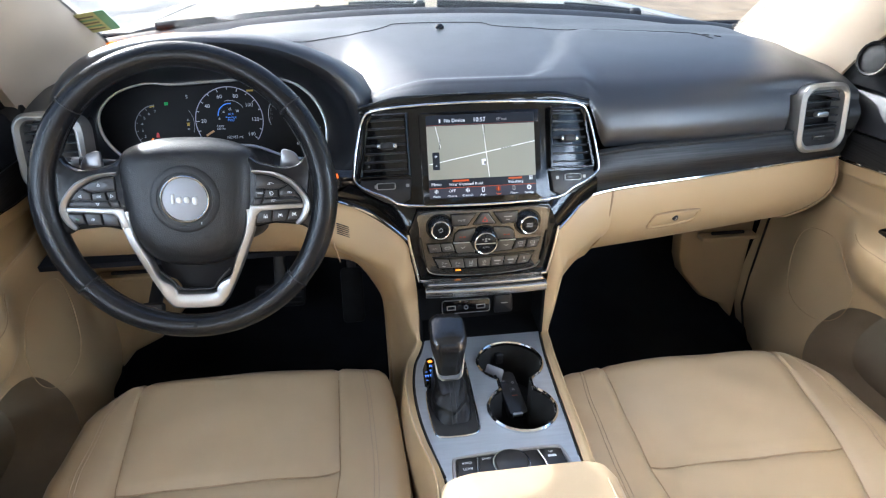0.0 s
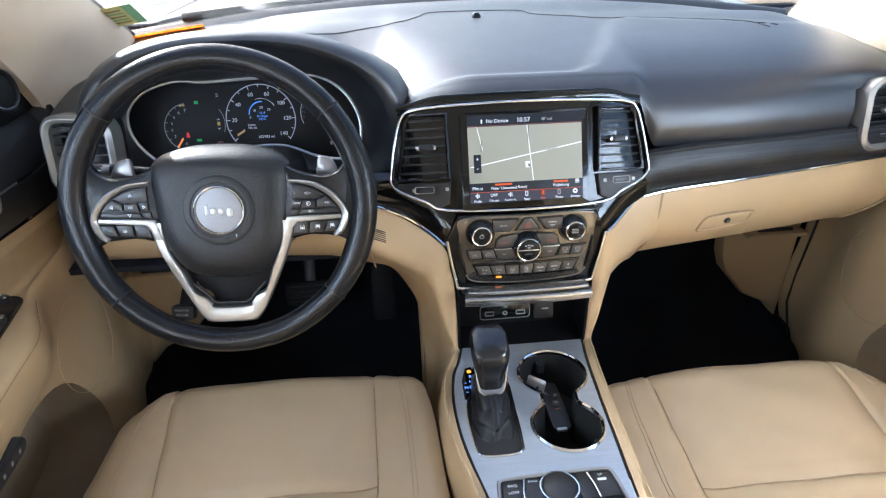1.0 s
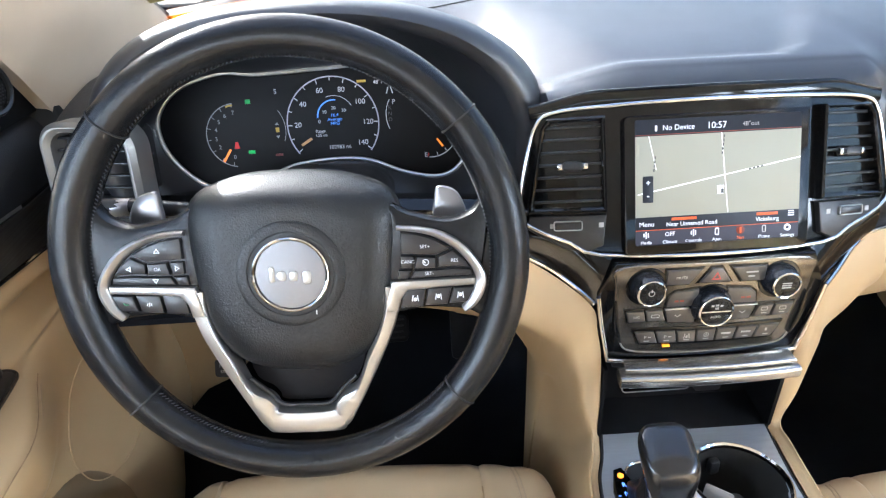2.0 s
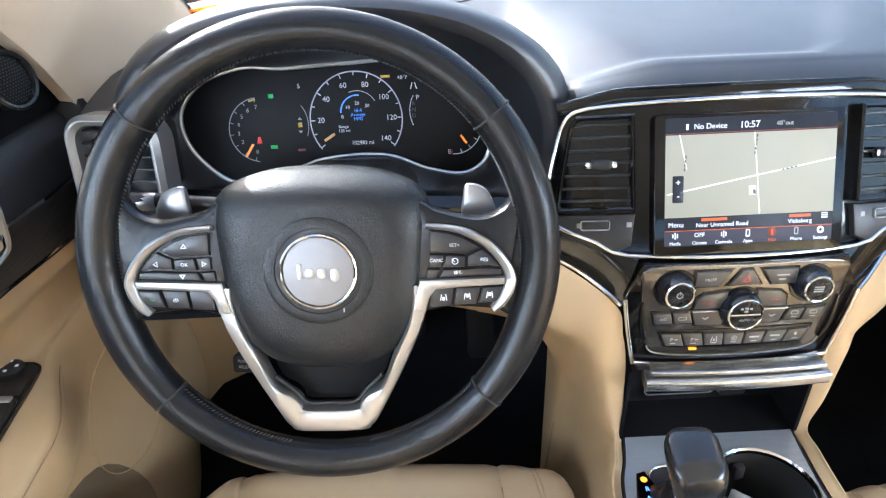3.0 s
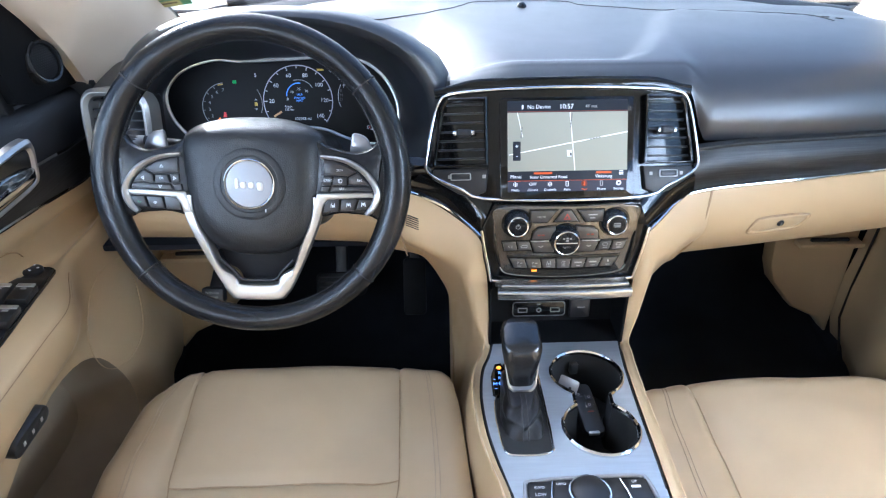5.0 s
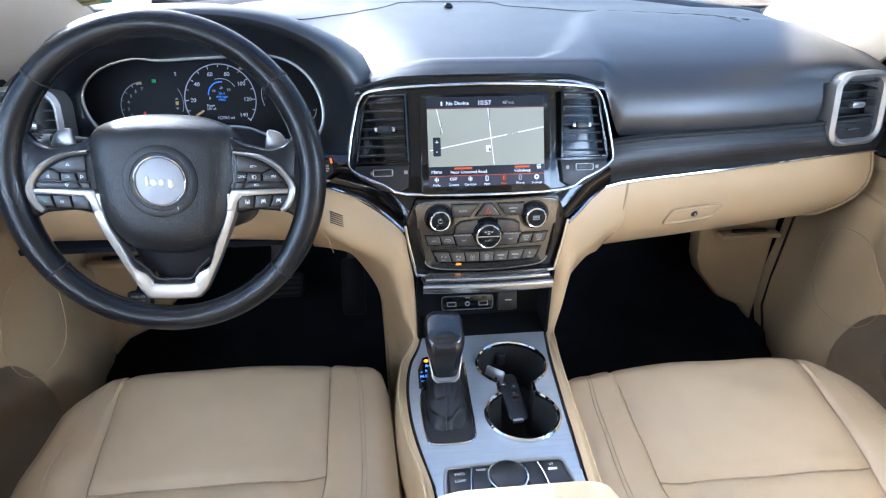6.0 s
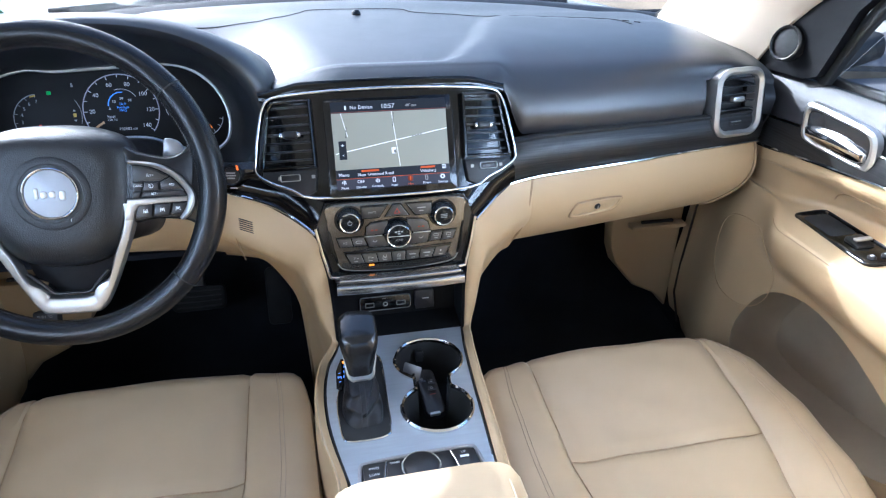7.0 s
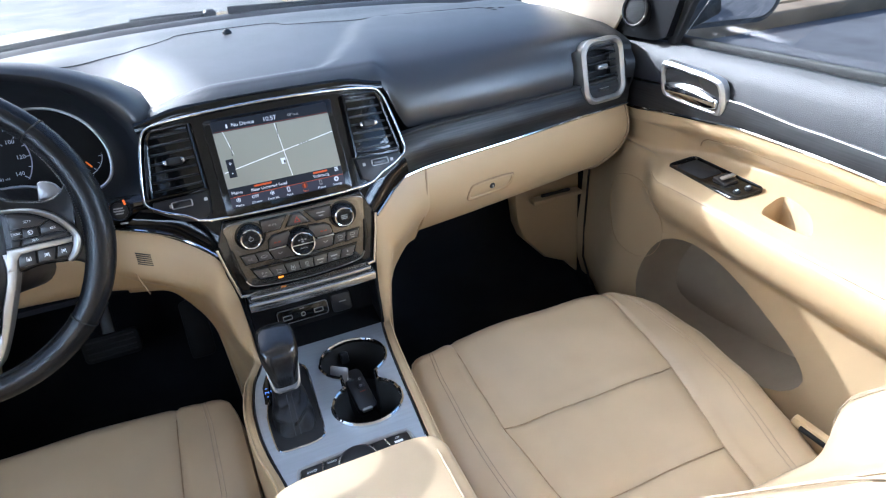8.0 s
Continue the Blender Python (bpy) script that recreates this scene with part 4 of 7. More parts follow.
badge = MW @ pose(0, -0.0045, 0.0140)
part("emblem_well", lathe([(0.0425, -0.003), (0.0415, 0.0030), (0.0395, 0.0040), (0.0335, 0.0036), (0.0305, 0.0)], badge, 56, cap=False), M_HUB, wheel)
emblem = part("emblem", lathe([(0.0, 0.0048), (0.020, 0.0046), (0.0265, 0.0042), (0.0272, 0.002)], badge, 56, cap=False), M_EMB, wheel, "round satin silver emblem")
part("emblem_ring", lathe([(0.0268, 0.001), (0.0273, 0.0056), (0.0282, 0.0060), (0.0292, 0.0054), (0.0296, 0.001)], badge, 56, cap=False), M_CHR, emblem, "chrome ring")
for x, w, h, dy in ((-0.0150, 0.0045, 0.0125, 0.0005), (-0.0075, 0.0072, 0.0082, -0.001), (0.0015, 0.0072, 0.0082, -0.001), (0.0115, 0.0072, 0.0108, -0.0022)):
    o = rrect(w, h, min(w, h) * 0.4, 4)
    part("emblem_mark", slab(o, 0.0040, 0.0054, badge @ pose(x + 0.001, dy, 0), 0.0010), M_SAT, emblem)
part("small_scratch", box((0.018, -0.0305, 0.0040), (0.0007, 0.0035, 0.0004), 0, badge), M_WHITE, cover)


def spoke(s):
    """Leather spoke, silver bezel and switches on one side; s = -1 left, 1 right."""
    f = lambda pts: [(s * x, y) for x, y in pts]  # noqa: E731
    base = [tuple(p) for p in spline(f([(0.070, 0.0430), (0.090, 0.0395), (0.110, 0.0345), (0.125, 0.0335), (0.141, 0.0405), (0.157, 0.060), (0.166, 0.020), (0.163, -0.036), (0.150, -0.0475), (0.136, -0.042), (0.105, -0.039), (0.070, -0.037)]), 4, closed=True)]
    part("spoke", slab(base, -0.009, 0.0045, MW, 0.006), M_LEA, wheel)
    out_ = spline(f([(0.081, 0.0300), (0.098, 0.0285), (0.114, 0.0250), (0.1315, 0.0160), (0.1445, 0.0015), (0.1510, -0.0120), (0.1500, -0.0240), (0.1435, -0.0355), (0.1355, -0.0415)]), 5)
    in_ = spline(f([(0.081, 0.0258), (0.097, 0.0240), (0.111, 0.0200), (0.1265, 0.0105), (0.1375, -0.0020), (0.1425, -0.0120), (0.1418, -0.0190), (0.1380, -0.0290), (0.1315, -0.0375)]), 5)
    rws = []
    for a, b in zip(out_, in_):
        a, b = Vector(a), Vector(b)
        rws.append([MW @ Vector((*a.lerp(b, k), z)) for k, z in ((0, -0.004), (0, 0.0075), (0.12, 0.0100), (0.4, 0.0112), (0.85, 0.0098), (1, 0.0080), (1, -0.004))])
    part("spoke_bezel", loft(rws, wrap=True, cap=True), M_SATW, wheel, "satin silver spoke bezel")
    cross = f([(0.1425, -0.0128), (0.076, -0.0148), (0.070, -0.040), (0.0808, -0.040), (0.0835, -0.029), (0.0890, -0.0225), (0.110, -0.0208), (0.1425, -0.0190)])
    part("spoke_bar", slab(cross, -0.004, 0.0098, MW, 0.002), M_SATW, wheel)
    sets = [([(0.084, 0.0245), (0.098, 0.0228), (0.110, 0.0188), (0.1235, 0.0108), (0.1120, 0.0052), (0.0955, 0.0062), (0.084, 0.0068)], 0.0),
            ([(0.1130, 0.0042), (0.1245, 0.0098), (0.1335, 0.0020), (0.1385, -0.0050), (0.128, -0.0040), (0.1130, -0.0045)], 0.0),
            ([(0.0962, 0.0052), (0.1118, 0.0042), (0.1118, -0.0052), (0.0940, -0.0052)], 0.001),
            ([(0.0835, 0.0058), (0.0950, 0.0052), (0.0928, -0.0052), (0.0835, -0.0048)], 0.0),
            ([(0.0945, -0.0062), (0.1118, -0.0062), (0.127, -0.0052), (0.1392, -0.0062), (0.1405, -0.0115), (0.0905, -0.0135)], 0.0),
            ([(0.0815, -0.0058), (0.0930, -0.0062), (0.0890, -0.0138), (0.0805, -0.0140)], 0.0)]
    for poly, lift in sets:
        part("switch", slab(inset(ccw(f(poly)), 0.0004), -0.004, 0.0078 + lift, MW, 0.0012), M_BTN, wheel)
    for x0, x1, b0, b1, yb in ((0.1435, 0.1255, 0.1375, 0.1215, -0.0335), (0.1240, 0.1045, 0.1200, 0.1025, -0.0350), (0.1030, 0.0850, 0.1010, 0.0830, -0.0365)):
        poly = f([(x0, -0.0202), (x1, -0.0212), (b1, yb - 0.0008), (b0, yb)])
        part("switch", slab(ccw(poly), -0.006, 0.0082, MW, 0.0018), M_BTN, wheel)
    part("switch_bed", slab(ccw(f([(0.080, 0.027), (0.11, 0.022), (0.140, -0.002), (0.1425, -0.018), (0.136, -0.036), (0.080, -0.0385)])), -0.010, 0.0035, MW, 0.002), M_RUB, wheel)
    pad = [tuple(p) for p in spline(f([(0.1125, 0.028), (0.1120, 0.0450), (0.1135, 0.0535), (0.1180, 0.0555), (0.1280, 0.0525), (0.1345, 0.0450), (0.1375, 0.030)]), 4, closed=True)]
    part("paddle", slab(pad, -0.034, -0.028, MW, 0.0025), M_PADDLE, wheel, "silver gear paddle")


spoke(-1)
spoke(1)
half = [(0.0805, -0.0195), (0.0815, -0.036), (0.0745, -0.0597), (0.0560, -0.103), (0.0400, -0.1355), (0.0340, -0.1435), (0.0245, -0.1486)]
inn = [(0.0200, -0.1285), (0.0255, -0.1215), (0.0315, -0.1145), (0.0440, -0.1065), (0.0535, -0.0800), (0.0640, -0.0560), (0.0690, -0.0360), (0.0690, -0.0195)]


def vee_z(y):
    """The fork lies flush with the bar at its top and sinks towards the rim."""
    return 0.0090 - 0.010 * sm(-0.05, -0.14, y)


o2, i2 = half + [(-x, y) for x, y in half[::-1]], inn[::-1] + [(-x, y) for x, y in inn]
o2 = [tuple(p) for p in spline(o2, 4)]
i2 = [tuple(p) for p in spline(i2, 4)]
i2 = [i2[round(k * (len(i2) - 1) / (len(o2) - 1))] for k in range(len(o2))]
rws = []
for a, b in zip(o2, i2):
    a, b = Vector(a), Vector(b)
    rws.append([MW @ Vector((*a.lerp(b, k), vee_z(a.lerp(b, k).y) + dz)) for k, dz in ((0, -0.016), (0, -0.003), (0.10, -0.0006), (0.25, 0.0), (0.80, -0.0005), (0.93, -0.002), (1, -0.006), (1, -0.018))])
part("lower_spoke", loft(rws, wrap=True, cap=True), M_SATW, wheel, "satin silver forked lower spoke")
fill = inn[:6]
fill = [tuple(p) for p in spline(fill[::-1] + [(-x, y) for x, y in fill], 3)]
part("lower_infill", slab(ccw([(x * 0.99, y + 0.001) for x, y in fill]), -0.034, -0.022, MW, 0.002), M_FACE, wheel)
lip = [MW @ Vector((x, y, vee_z(y) - 0.007)) for x, y in spline([(-0.044, -0.098), (-0.030, -0.112), (-0.020, -0.1235), (0.0, -0.1245), (0.020, -0.1235), (0.030, -0.112), (0.044, -0.098)], 5)]
part("infill_lip", sweep(lip, rrect(0.0035, 0.004, 0.0014, 3), up=UPW), M_BLK, wheel)


def mw(x, y, z=0.0072):
    return MW @ Matrix.Translation((x, y, z))


for txt, x, y in (("SET+", 0.103, 0.0125), ("SET-", 0.106, -0.0092), ("CANC", 0.0892, 0.0006), ("RES", 0.1260, 0.0010), ("OK", -0.1035, 0.0)):
    words(txt, 0.0038, mw(x, y, 0.0091 if txt == "OK" else 0.0080), M_WHITE, wheel)
for x, y, r in ((-0.103, 0.0140, 0), (-0.106, -0.0092, 180), (-0.1255, 0.0005, 90), (-0.0890, 0.0003, -90)):
    o = [(-0.0024, -0.0014), (0.0024, -0.0014), (0, 0.0024)]
    part("arrow_mark", ring(o, inset(o, 0.0006), -0.0002, 0.0004, mw(x, y, 0.0081) @ pose(0, 0, 0, 0, 0, r), 0.0001), M_WHITE, wheel)
part("cruise_mark", ring(circle(0.0026, 14), circle(0.0020, 14), 0.0, 0.0004, mw(0.1035, 0.0002, 0.0089), 0.0001), M_WHITE, wheel)
part("cruise_mark", box((0, 0, 0), (0.0007, 0.0034, 0.0003), 0, mw(0.1022, 0.0008, 0.0090) @ pose(0, 0, 0, 0, 0, 40)), M_WHITE, wheel)
for x, y, kind_ in ((0.1305, -0.0272, 1), (0.1130, -0.0282, 1), (0.0945, -0.0290, 2), (-0.1305, -0.0270, 3), (-0.1130, -0.0282, 4)):
    if kind_ in (1, 2):
        for d in (-1, 1):
            part("pictogram", box((0, 0, 0), (0.0008, 0.0050, 0.0003), 0, mw(x + d * 0.0020, y, 0.0084) @ pose(0, 0, 0, 0, 0, 8 * d)), M_WHITE, wheel)
        part("pictogram", slab(rrect(0.0024, 0.0030, 0.0008, 2), 0.0, 0.0003, mw(x, y + (0.0004 if kind_ == 1 else -0.001), 0.0083), 0.0001), M_WHITE, wheel)
    elif kind_ == 3:
        part("call_mark", sweep([mw(x + 0.0022 * math.cos(radians(v)), y + 0.0022 * math.sin(radians(v)) + 0.001, 0.0084).translation for v in range(190, 311, 20)], circle(0.0006, 5), up=UPW), M_CALL, wheel)
    else:
        for d in (-1, 0, 1):
            part("voice_mark", box((0, 0, 0), (0.0006, 0.0034 - 0.001 * abs(d), 0.0003), 0, mw(x + d * 0.0015, y, 0.0084) @ pose(0, 0, 0, 0, 0, 14 * d)), M_WHITE, wheel)

col = thing("steering_column", (-0.403, -0.05, 0.93), "black steering column shroud with control stalk", "steering column")
rows = []
for k, (z, w, h) in enumerate(((-0.03, 0.055, 0.05), (-0.06, 0.062, 0.058), (-0.10, 0.066, 0.066), (-0.18, 0.07, 0.07), (-0.26, 0.07, 0.07))):
    rows.append([MW @ Vector((x, y - 0.012, z)) for x, y in rrect(2 * w, 2 * h, 0.03, 5)])
part("shroud", loft(rows, wrap=True, cap=True), M_BLK, col)
stalk = part("stalk", sweep([MW @ Vector(p) for p in ((-0.05, 0.030, -0.05), (-0.10, 0.037, -0.052), (-0.145, 0.041, -0.050), (-0.175, 0.042, -0.048))], circle(0.0070, 12), up=(0, 0, 1)), M_BLK, col)
part("stalk_tip", lathe([(0, 0), (0.0072, 0), (0.0078, 0.003), (0.0078, 0.022), (0.005, 0.026), (0, 0.026)], axes(MW @ Vector((-0.145, 0.041, -0.050)), (0, 1, 0), (0, 0, 1)) @ pose(0, 0, 0, 0, 180, 0), 14, cap=False), M_PADDLE, stalk)
tilt = thing("tilt_switch", (-0.50, -0.02, 0.86), "black switch panel below the steering column", "switch panel")
part("panel", box((-0.50, -0.018, 0.855), (0.09, 0.014, 0.026), 0.004), M_BLK, tilt)
part("dial", lathe([(0, 0.006), (0.007, 0.006), (0.008, 0.0)], axes((-0.517, -0.025, 0.853), (1, 0, 0), (0, 0, 1)), 16, cap=False), M_BTN, tilt)

# ---- centre stack ----
T25 = radians(25)
MS = axes((0, 0, 1.0), (1, 0, 0), (0, math.sin(T25), math.cos(T25)))     # display plane, origin at the map's upper edge
T7 = radians(7)
MLO = axes((0, -0.056, 0.885), (1, 0, 0), (0, math.sin(T7), math.cos(T7)))  # control plane below it
stack = thing("centre_stack", (0, -0.03, 0.76), "piano black centre stack with chrome outline, display and climate controls", "centre stack")


def mirrored(pts):
    return pts + [(-x, y) for x, y in reversed(pts) if abs(x) > 1e-6]


# fascia behind display and vents: local outline in the display plane
fas = mirrored([(0.0, 0.0345), (0.120, 0.0325), (0.166, 0.0285), (0.180, 0.0190), (0.189, -0.006), (0.199, -0.055), (0.200, -0.078), (0.180, -0.093), (0.150, -0.106), (0.118, -0.120), (0.0, -0.124)])
bend = lambda x: -0.030 * (abs(x) / 0.2) ** 2  # noqa: E731


def bent(m, pts, z):
    return [m @ Vector((x, y, z + bend(x))) for x, y in pts]


def dense(pts, n=3):
    out = []
    for a, b in zip(pts, pts[1:] + pts[:1]):
        for k in range(n):
            out.append((a[0] + (b[0] - a[0]) * k / n, a[1] + (b[1] - a[1]) * k / n))
    return out


fo = [tuple(p) for p in spline(fas, 3, closed=True)]
rows = []
for y in np.linspace(0.036, -0.126, 24):
    w = lerp([(-0.126, 0.11), (-0.120, 0.118), (-0.106, 0.150), (-0.093, 0.180), (-0.078, 0.199), (-0.055, 0.198), (0.0, 0.189), (0.020, 0.181), (0.0295, 0.166), (0.036, 0.15)], y)
    rows.append([MS @ Vector((u * w, y, bend(u * w) - 0.004)) for u in np.linspace(-1, 1, 33)])
part("fascia", thick(loft(rows), 0.012), M_PIANO, stack, "piano black display fascia")
part("chrome_outline", sweep(bent(MS, fo, 0.001), rrect(0.0045, 0.007, 0.002, 3), up=MS.to_3x3() @ Vector((0, 0, 1)), closed=True), M_CHR, stack, "chrome outline of the fascia")
# glossy band along the upper edge
part("top_band", sweep([MS @ Vector((x, 0.0425 - 0.011 * sm(0.12, 0.188, abs(x)), bend(x) - 0.003)) for x in np.linspace(-0.186, 0.186, 29)], rrect(0.0150, 0.008, 0.003, 2), up=MS.to_3x3() @ Vector((0, 0, 1))), M_PIANO, stack)
# display
disp = part("display", slab(rrect(0.192, 0.142, 0.006, 4), -0.004, 0.001, MS @ pose(0, -0.050, 0), 0.001), M_PIANO, stack)
M_MAP = glow("map_screen", (0.245, 0.24, 0.195), 0.16, 0.45, 0.06)
M_SCRN = glow("screen_dark", (0.010, 0.011, 0.014), 0.6, 0.35, 0.12)
M_ROAD = glow("map_road", (0.7, 0.7, 0.68), 0.25)
M_LAB = mat("map_lettering", (0.05, 0.05, 0.05), 0.4)
M_TXT = glow("screen_white", (0.62, 0.64, 0.68), 0.22)
M_ORG = glow("screen_orange", (0.42, 0.07, 0.015), 0.25)
M_BAND = glow("screen_band", (0.028, 0.028, 0.036), 0.5, 0.4, 0.08)
part("screen", slab(rrect(0.171, 0.128, 0.002, 2), 0.0, 0.0014, MS @ pose(0, -0.0475, 0), 0.0003), M_SCRN, disp)
part("map", slab([(-0.0853, -0.0820), (0.0853, -0.0820), (0.0853, 0.0), (-0.0853, 0.0)], 0.001, 0.0019, MS, 0.0001), M_MAP, disp, "pale lit road map")


def line(x0, y0, x1, y1, w, z, m, material, parent, name):
    d = Vector((x1 - x0, y1 - y0))
    part(name, box((0, 0, 0), (d.length, w, 0.0003), 0, m @ Matrix.Translation(((x0 + x1) / 2, (y0 + y1) / 2, z)) @ pose(0, 0, 0, 0, 0, math.degrees(math.atan2(d.y, d.x)))), material, parent)


line(-0.083, -0.0585, 0.085, -0.0285, 0.0012, 0.0021, MS, M_ROAD, disp, "map_road")
line(0.0030, 0.0, 0.0105, -0.081, 0.0009, 0.0021, MS, M_ROAD, disp, "map_road")
line(-0.0715, 0.0, -0.064, -0.034, 0.0008, 0.0021, MS, M_ROAD, disp, "map_road")
for x, y, n, a in ((0.041, -0.0365, 4, 10), (0.0045, -0.014, 5, -96), (-0.066, -0.03, 4, -96)):
    for k in range(n):
        part("map_label", box((0, 0, 0), (0.0028, 0.0014, 0.0003), 0, MS @ Matrix.Translation((x, y, 0.0023)) @ pose(0, 0, 0, 0, 0, a) @ Matrix.Translation((0.0042 * (k - n / 2), 0, 0))), M_LAB, disp)
part("zoom_box", slab(rrect(0.011, 0.027, 0.001, 2), 0.002, 0.0023, MS @ pose(-0.0725, -0.0535, 0), 0.0001), M_SCRN, disp)
words("+", 0.009, MS @ pose(-0.0725, -0.047, 0.0026), M_TXT, disp)
words("-", 0.009, MS @ pose(-0.0725, -0.060, 0.0026), M_TXT, disp)
part("car_marker", slab([(-0.003, -0.005), (0.003, -0.005), (0.0035, 0.004), (-0.0035, 0.004)], 0.002, 0.0024, MS @ pose(0.0025, -0.057, 0), 0.0001), M_TXT, disp)
part("car_marker", slab([(0.0005, -0.004), (0.003, -0.004), (0.003, 0.0005), (0.0005, 0.0005)], 0.0024, 0.0026, MS @ pose(0.0025, -0.057, 0), 0.0001), M_LAB, disp)
part("bottom_band", slab([(-0.0853, -0.1105), (0.0853, -0.1105), (0.0853, -0.096), (-0.0853, -0.096)], 0.0012, 0.0016, MS, 0.0001), M_BAND, disp)
words("No Device", 0.0075, MS @ pose(-0.041, 0.0075, 0.0020), M_TXT, disp)
words("10:57", 0.0092, MS @ pose(-0.002, 0.0075, 0.0020), M_TXT, disp)
words("48\u00b0out", 0.0062, MS @ pose(0.033, 0.0075, 0.0020), M_GREYTXT, disp)
part("status_mark", box((-0.064, 0.0075, 0.0019), (0.0022, 0.0055, 0.0003), 0, MS), M_TXT, disp)
line(-0.085, 0.0012, 0.085, 0.0012, 0.0006, 0.0021, MS, M_DIMRED, disp, "status_line")
line(-0.085, -0.0955, 0.085, -0.0955, 0.0006, 0.0019, MS, M_ORG, disp, "menu_line")
words("Menu", 0.0070, MS @ pose(-0.074, -0.0895, 0.0021), M_TXT, disp)
for x, w in ((-0.035, 0.026), (0.052, 0.022)):
    part("orange_line", box((x, -0.0850, 0.0019), (w, 0.0028, 0.0003), 0, MS), M_ORG, disp)
words("Near Unnamed Road", 0.0062, MS @ pose(-0.027, -0.0905, 0.0021), M_TXT, disp)
words("Vicksburg", 0.0062, MS @ pose(0.052, -0.0905, 0.0021), M_TXT, disp)
for k in range(3):
    part("menu_bar", box((0.077, -0.0835 - 0.0022 * k, 0.0019), (0.006, 0.0011, 0.0003), 0, MS), M_TXT, disp)
for k, txt in enumerate(("Media", "Climate", "Controls", "Apps", "Nav", "Phone", "Settings")):
    x = -0.0745 + 0.0247 * k
    mt = M_ORG if txt == "Nav" else M_TXT
    words(txt, 0.0048, MS @ pose(x, -0.1085, 0.0021), mt, disp)
    if txt == "Climate":
        words("OFF", 0.0062, MS @ pose(x, -0.1005, 0.0021), mt, disp)
    elif txt == "Settings":
        part("icon", ring(circle(0.0036, 14), circle(0.0018, 14), 0.0016, 0.0021, MS @ pose(x, -0.1005, 0), 0.0001), mt, disp)
    elif txt in ("Apps", "Phone"):
        o = rrect(0.0042, 0.0075, 0.001, 2)
        part("icon", ring(o, inset(ccw(o), 0.0009), 0.0016, 0.0021, MS @ pose(x, -0.1005, 0), 0.0001), mt if txt == "Apps" else M_GREYTXT, disp)
    elif txt == "Nav":
        part("icon_glow", slab(circle(0.0045, 14), 0.0012, 0.0018, MS @ pose(x, -0.1005, 0), 0.0001), glow("nav_glow", (0.10, 0.02, 0.01), 0.4), disp)
        part("icon", box((x, -0.1005, 0.002), (0.0018, 0.006, 0.0003), 0, MS), M_ORG, disp)
    else:
        for dx, h in ((-0.0022, 0.0035), (0, 0.0070), (0.0022, 0.0045)):
            part("icon", box((x + dx, -0.1005, 0.0019), (0.0011, h, 0.0003), 0, MS), mt, disp)


# centre vents, one on each side of the display
def centre_vent(s):
    v = thing("air_vent", MS @ Vector((s * 0.145, -0.03, 0)), "black slatted air vent beside the display", "air vent", "centre vents")
    m = MS @ Matrix.Translation((s * 0.1455, -0.030, bend(0.1455) + 0.002)) @ pose(0, 0, 0, 0, s * 12, 0)
    o = [(s * x, y) for x, y in ((-0.033, 0.0535), (0.024, 0.0535), (0.032, 0.043), (0.046, -0.035), (0.046, -0.044), (-0.034, -0.044))]
    o = ccw([tuple(p) for p in dense(o, 5)])
    part("frame", ring(o, inset(o, 0.0045), -0.014, 0.0045, m, 0.0018), M_PIANO, v)
    part("housing", slab(inset(o, 0.002), -0.034, -0.024, m, 0.001), M_RUB, v)
    for k in range(7):
        y = 0.0440 - 0.0128 * k
        w0, w1 = -0.030, lerp([(-0.04, 0.042), (0.048, 0.030), (0.06, 0.024)], y)
        part("slat", box((0, 0, 0), (w1 - w0, 0.0130, 0.0030), 0.0012, m @ Matrix.Translation((s * (w0 + w1) / 2, y, -0.008)) @ pose(0, 0, 0, 86, 0, 0)), M_SLAT, v)
    t = part("tab", slab(rrect(0.021, 0.0110, 0.004, 4), -0.004, 0.009, m @ pose(s * 0.0, 0.004, 0), 0.003), M_BLK, v)
    for d in (-1, 1):
        part("tab_end", box((d * 0.0128, 0.004, 0.004), (0.006, 0.0072, 0.005), 0.0018, m), M_CHR, t, "chrome tab end")
    lo = [(s * x, y) for x, y in ((-0.034, -0.047), (0.046, -0.047), (0.049, -0.060), (0.040, -0.066), (0.010, -0.083), (-0.012, -0.088), (-0.030, -0.080))]
    lo = ccw([tuple(p) for p in dense(lo, 3)])
    part("lower_fill", slab(lo, -0.012, 0.000, m, 0.002), M_BLK, v)
    o2 = rrect(0.030, 0.0105, 0.0025, 3)
    part("slider_frame", ring(o2, inset(ccw(o2), 0.0012), 0.0, 0.003, m @ pose(s * 0.006, -0.058, 0), 0.0005), M_SAT, v)
    part("slider", slab(rrect(0.026, 0.008, 0.002, 3), 0.0, 0.0026, m @ pose(s * 0.006, -0.058, 0), 0.0008), M_BTN, v)
    for dx in (-0.022, 0.028):
        part("mark", box((s * 0.0 + dx * 1.0, -0.058, 0.0003), (0.005, 0.005, 0.0004), 0, m), M_GREYTXT, v)
    return v


centre_vent(-1)
centre_vent(1)

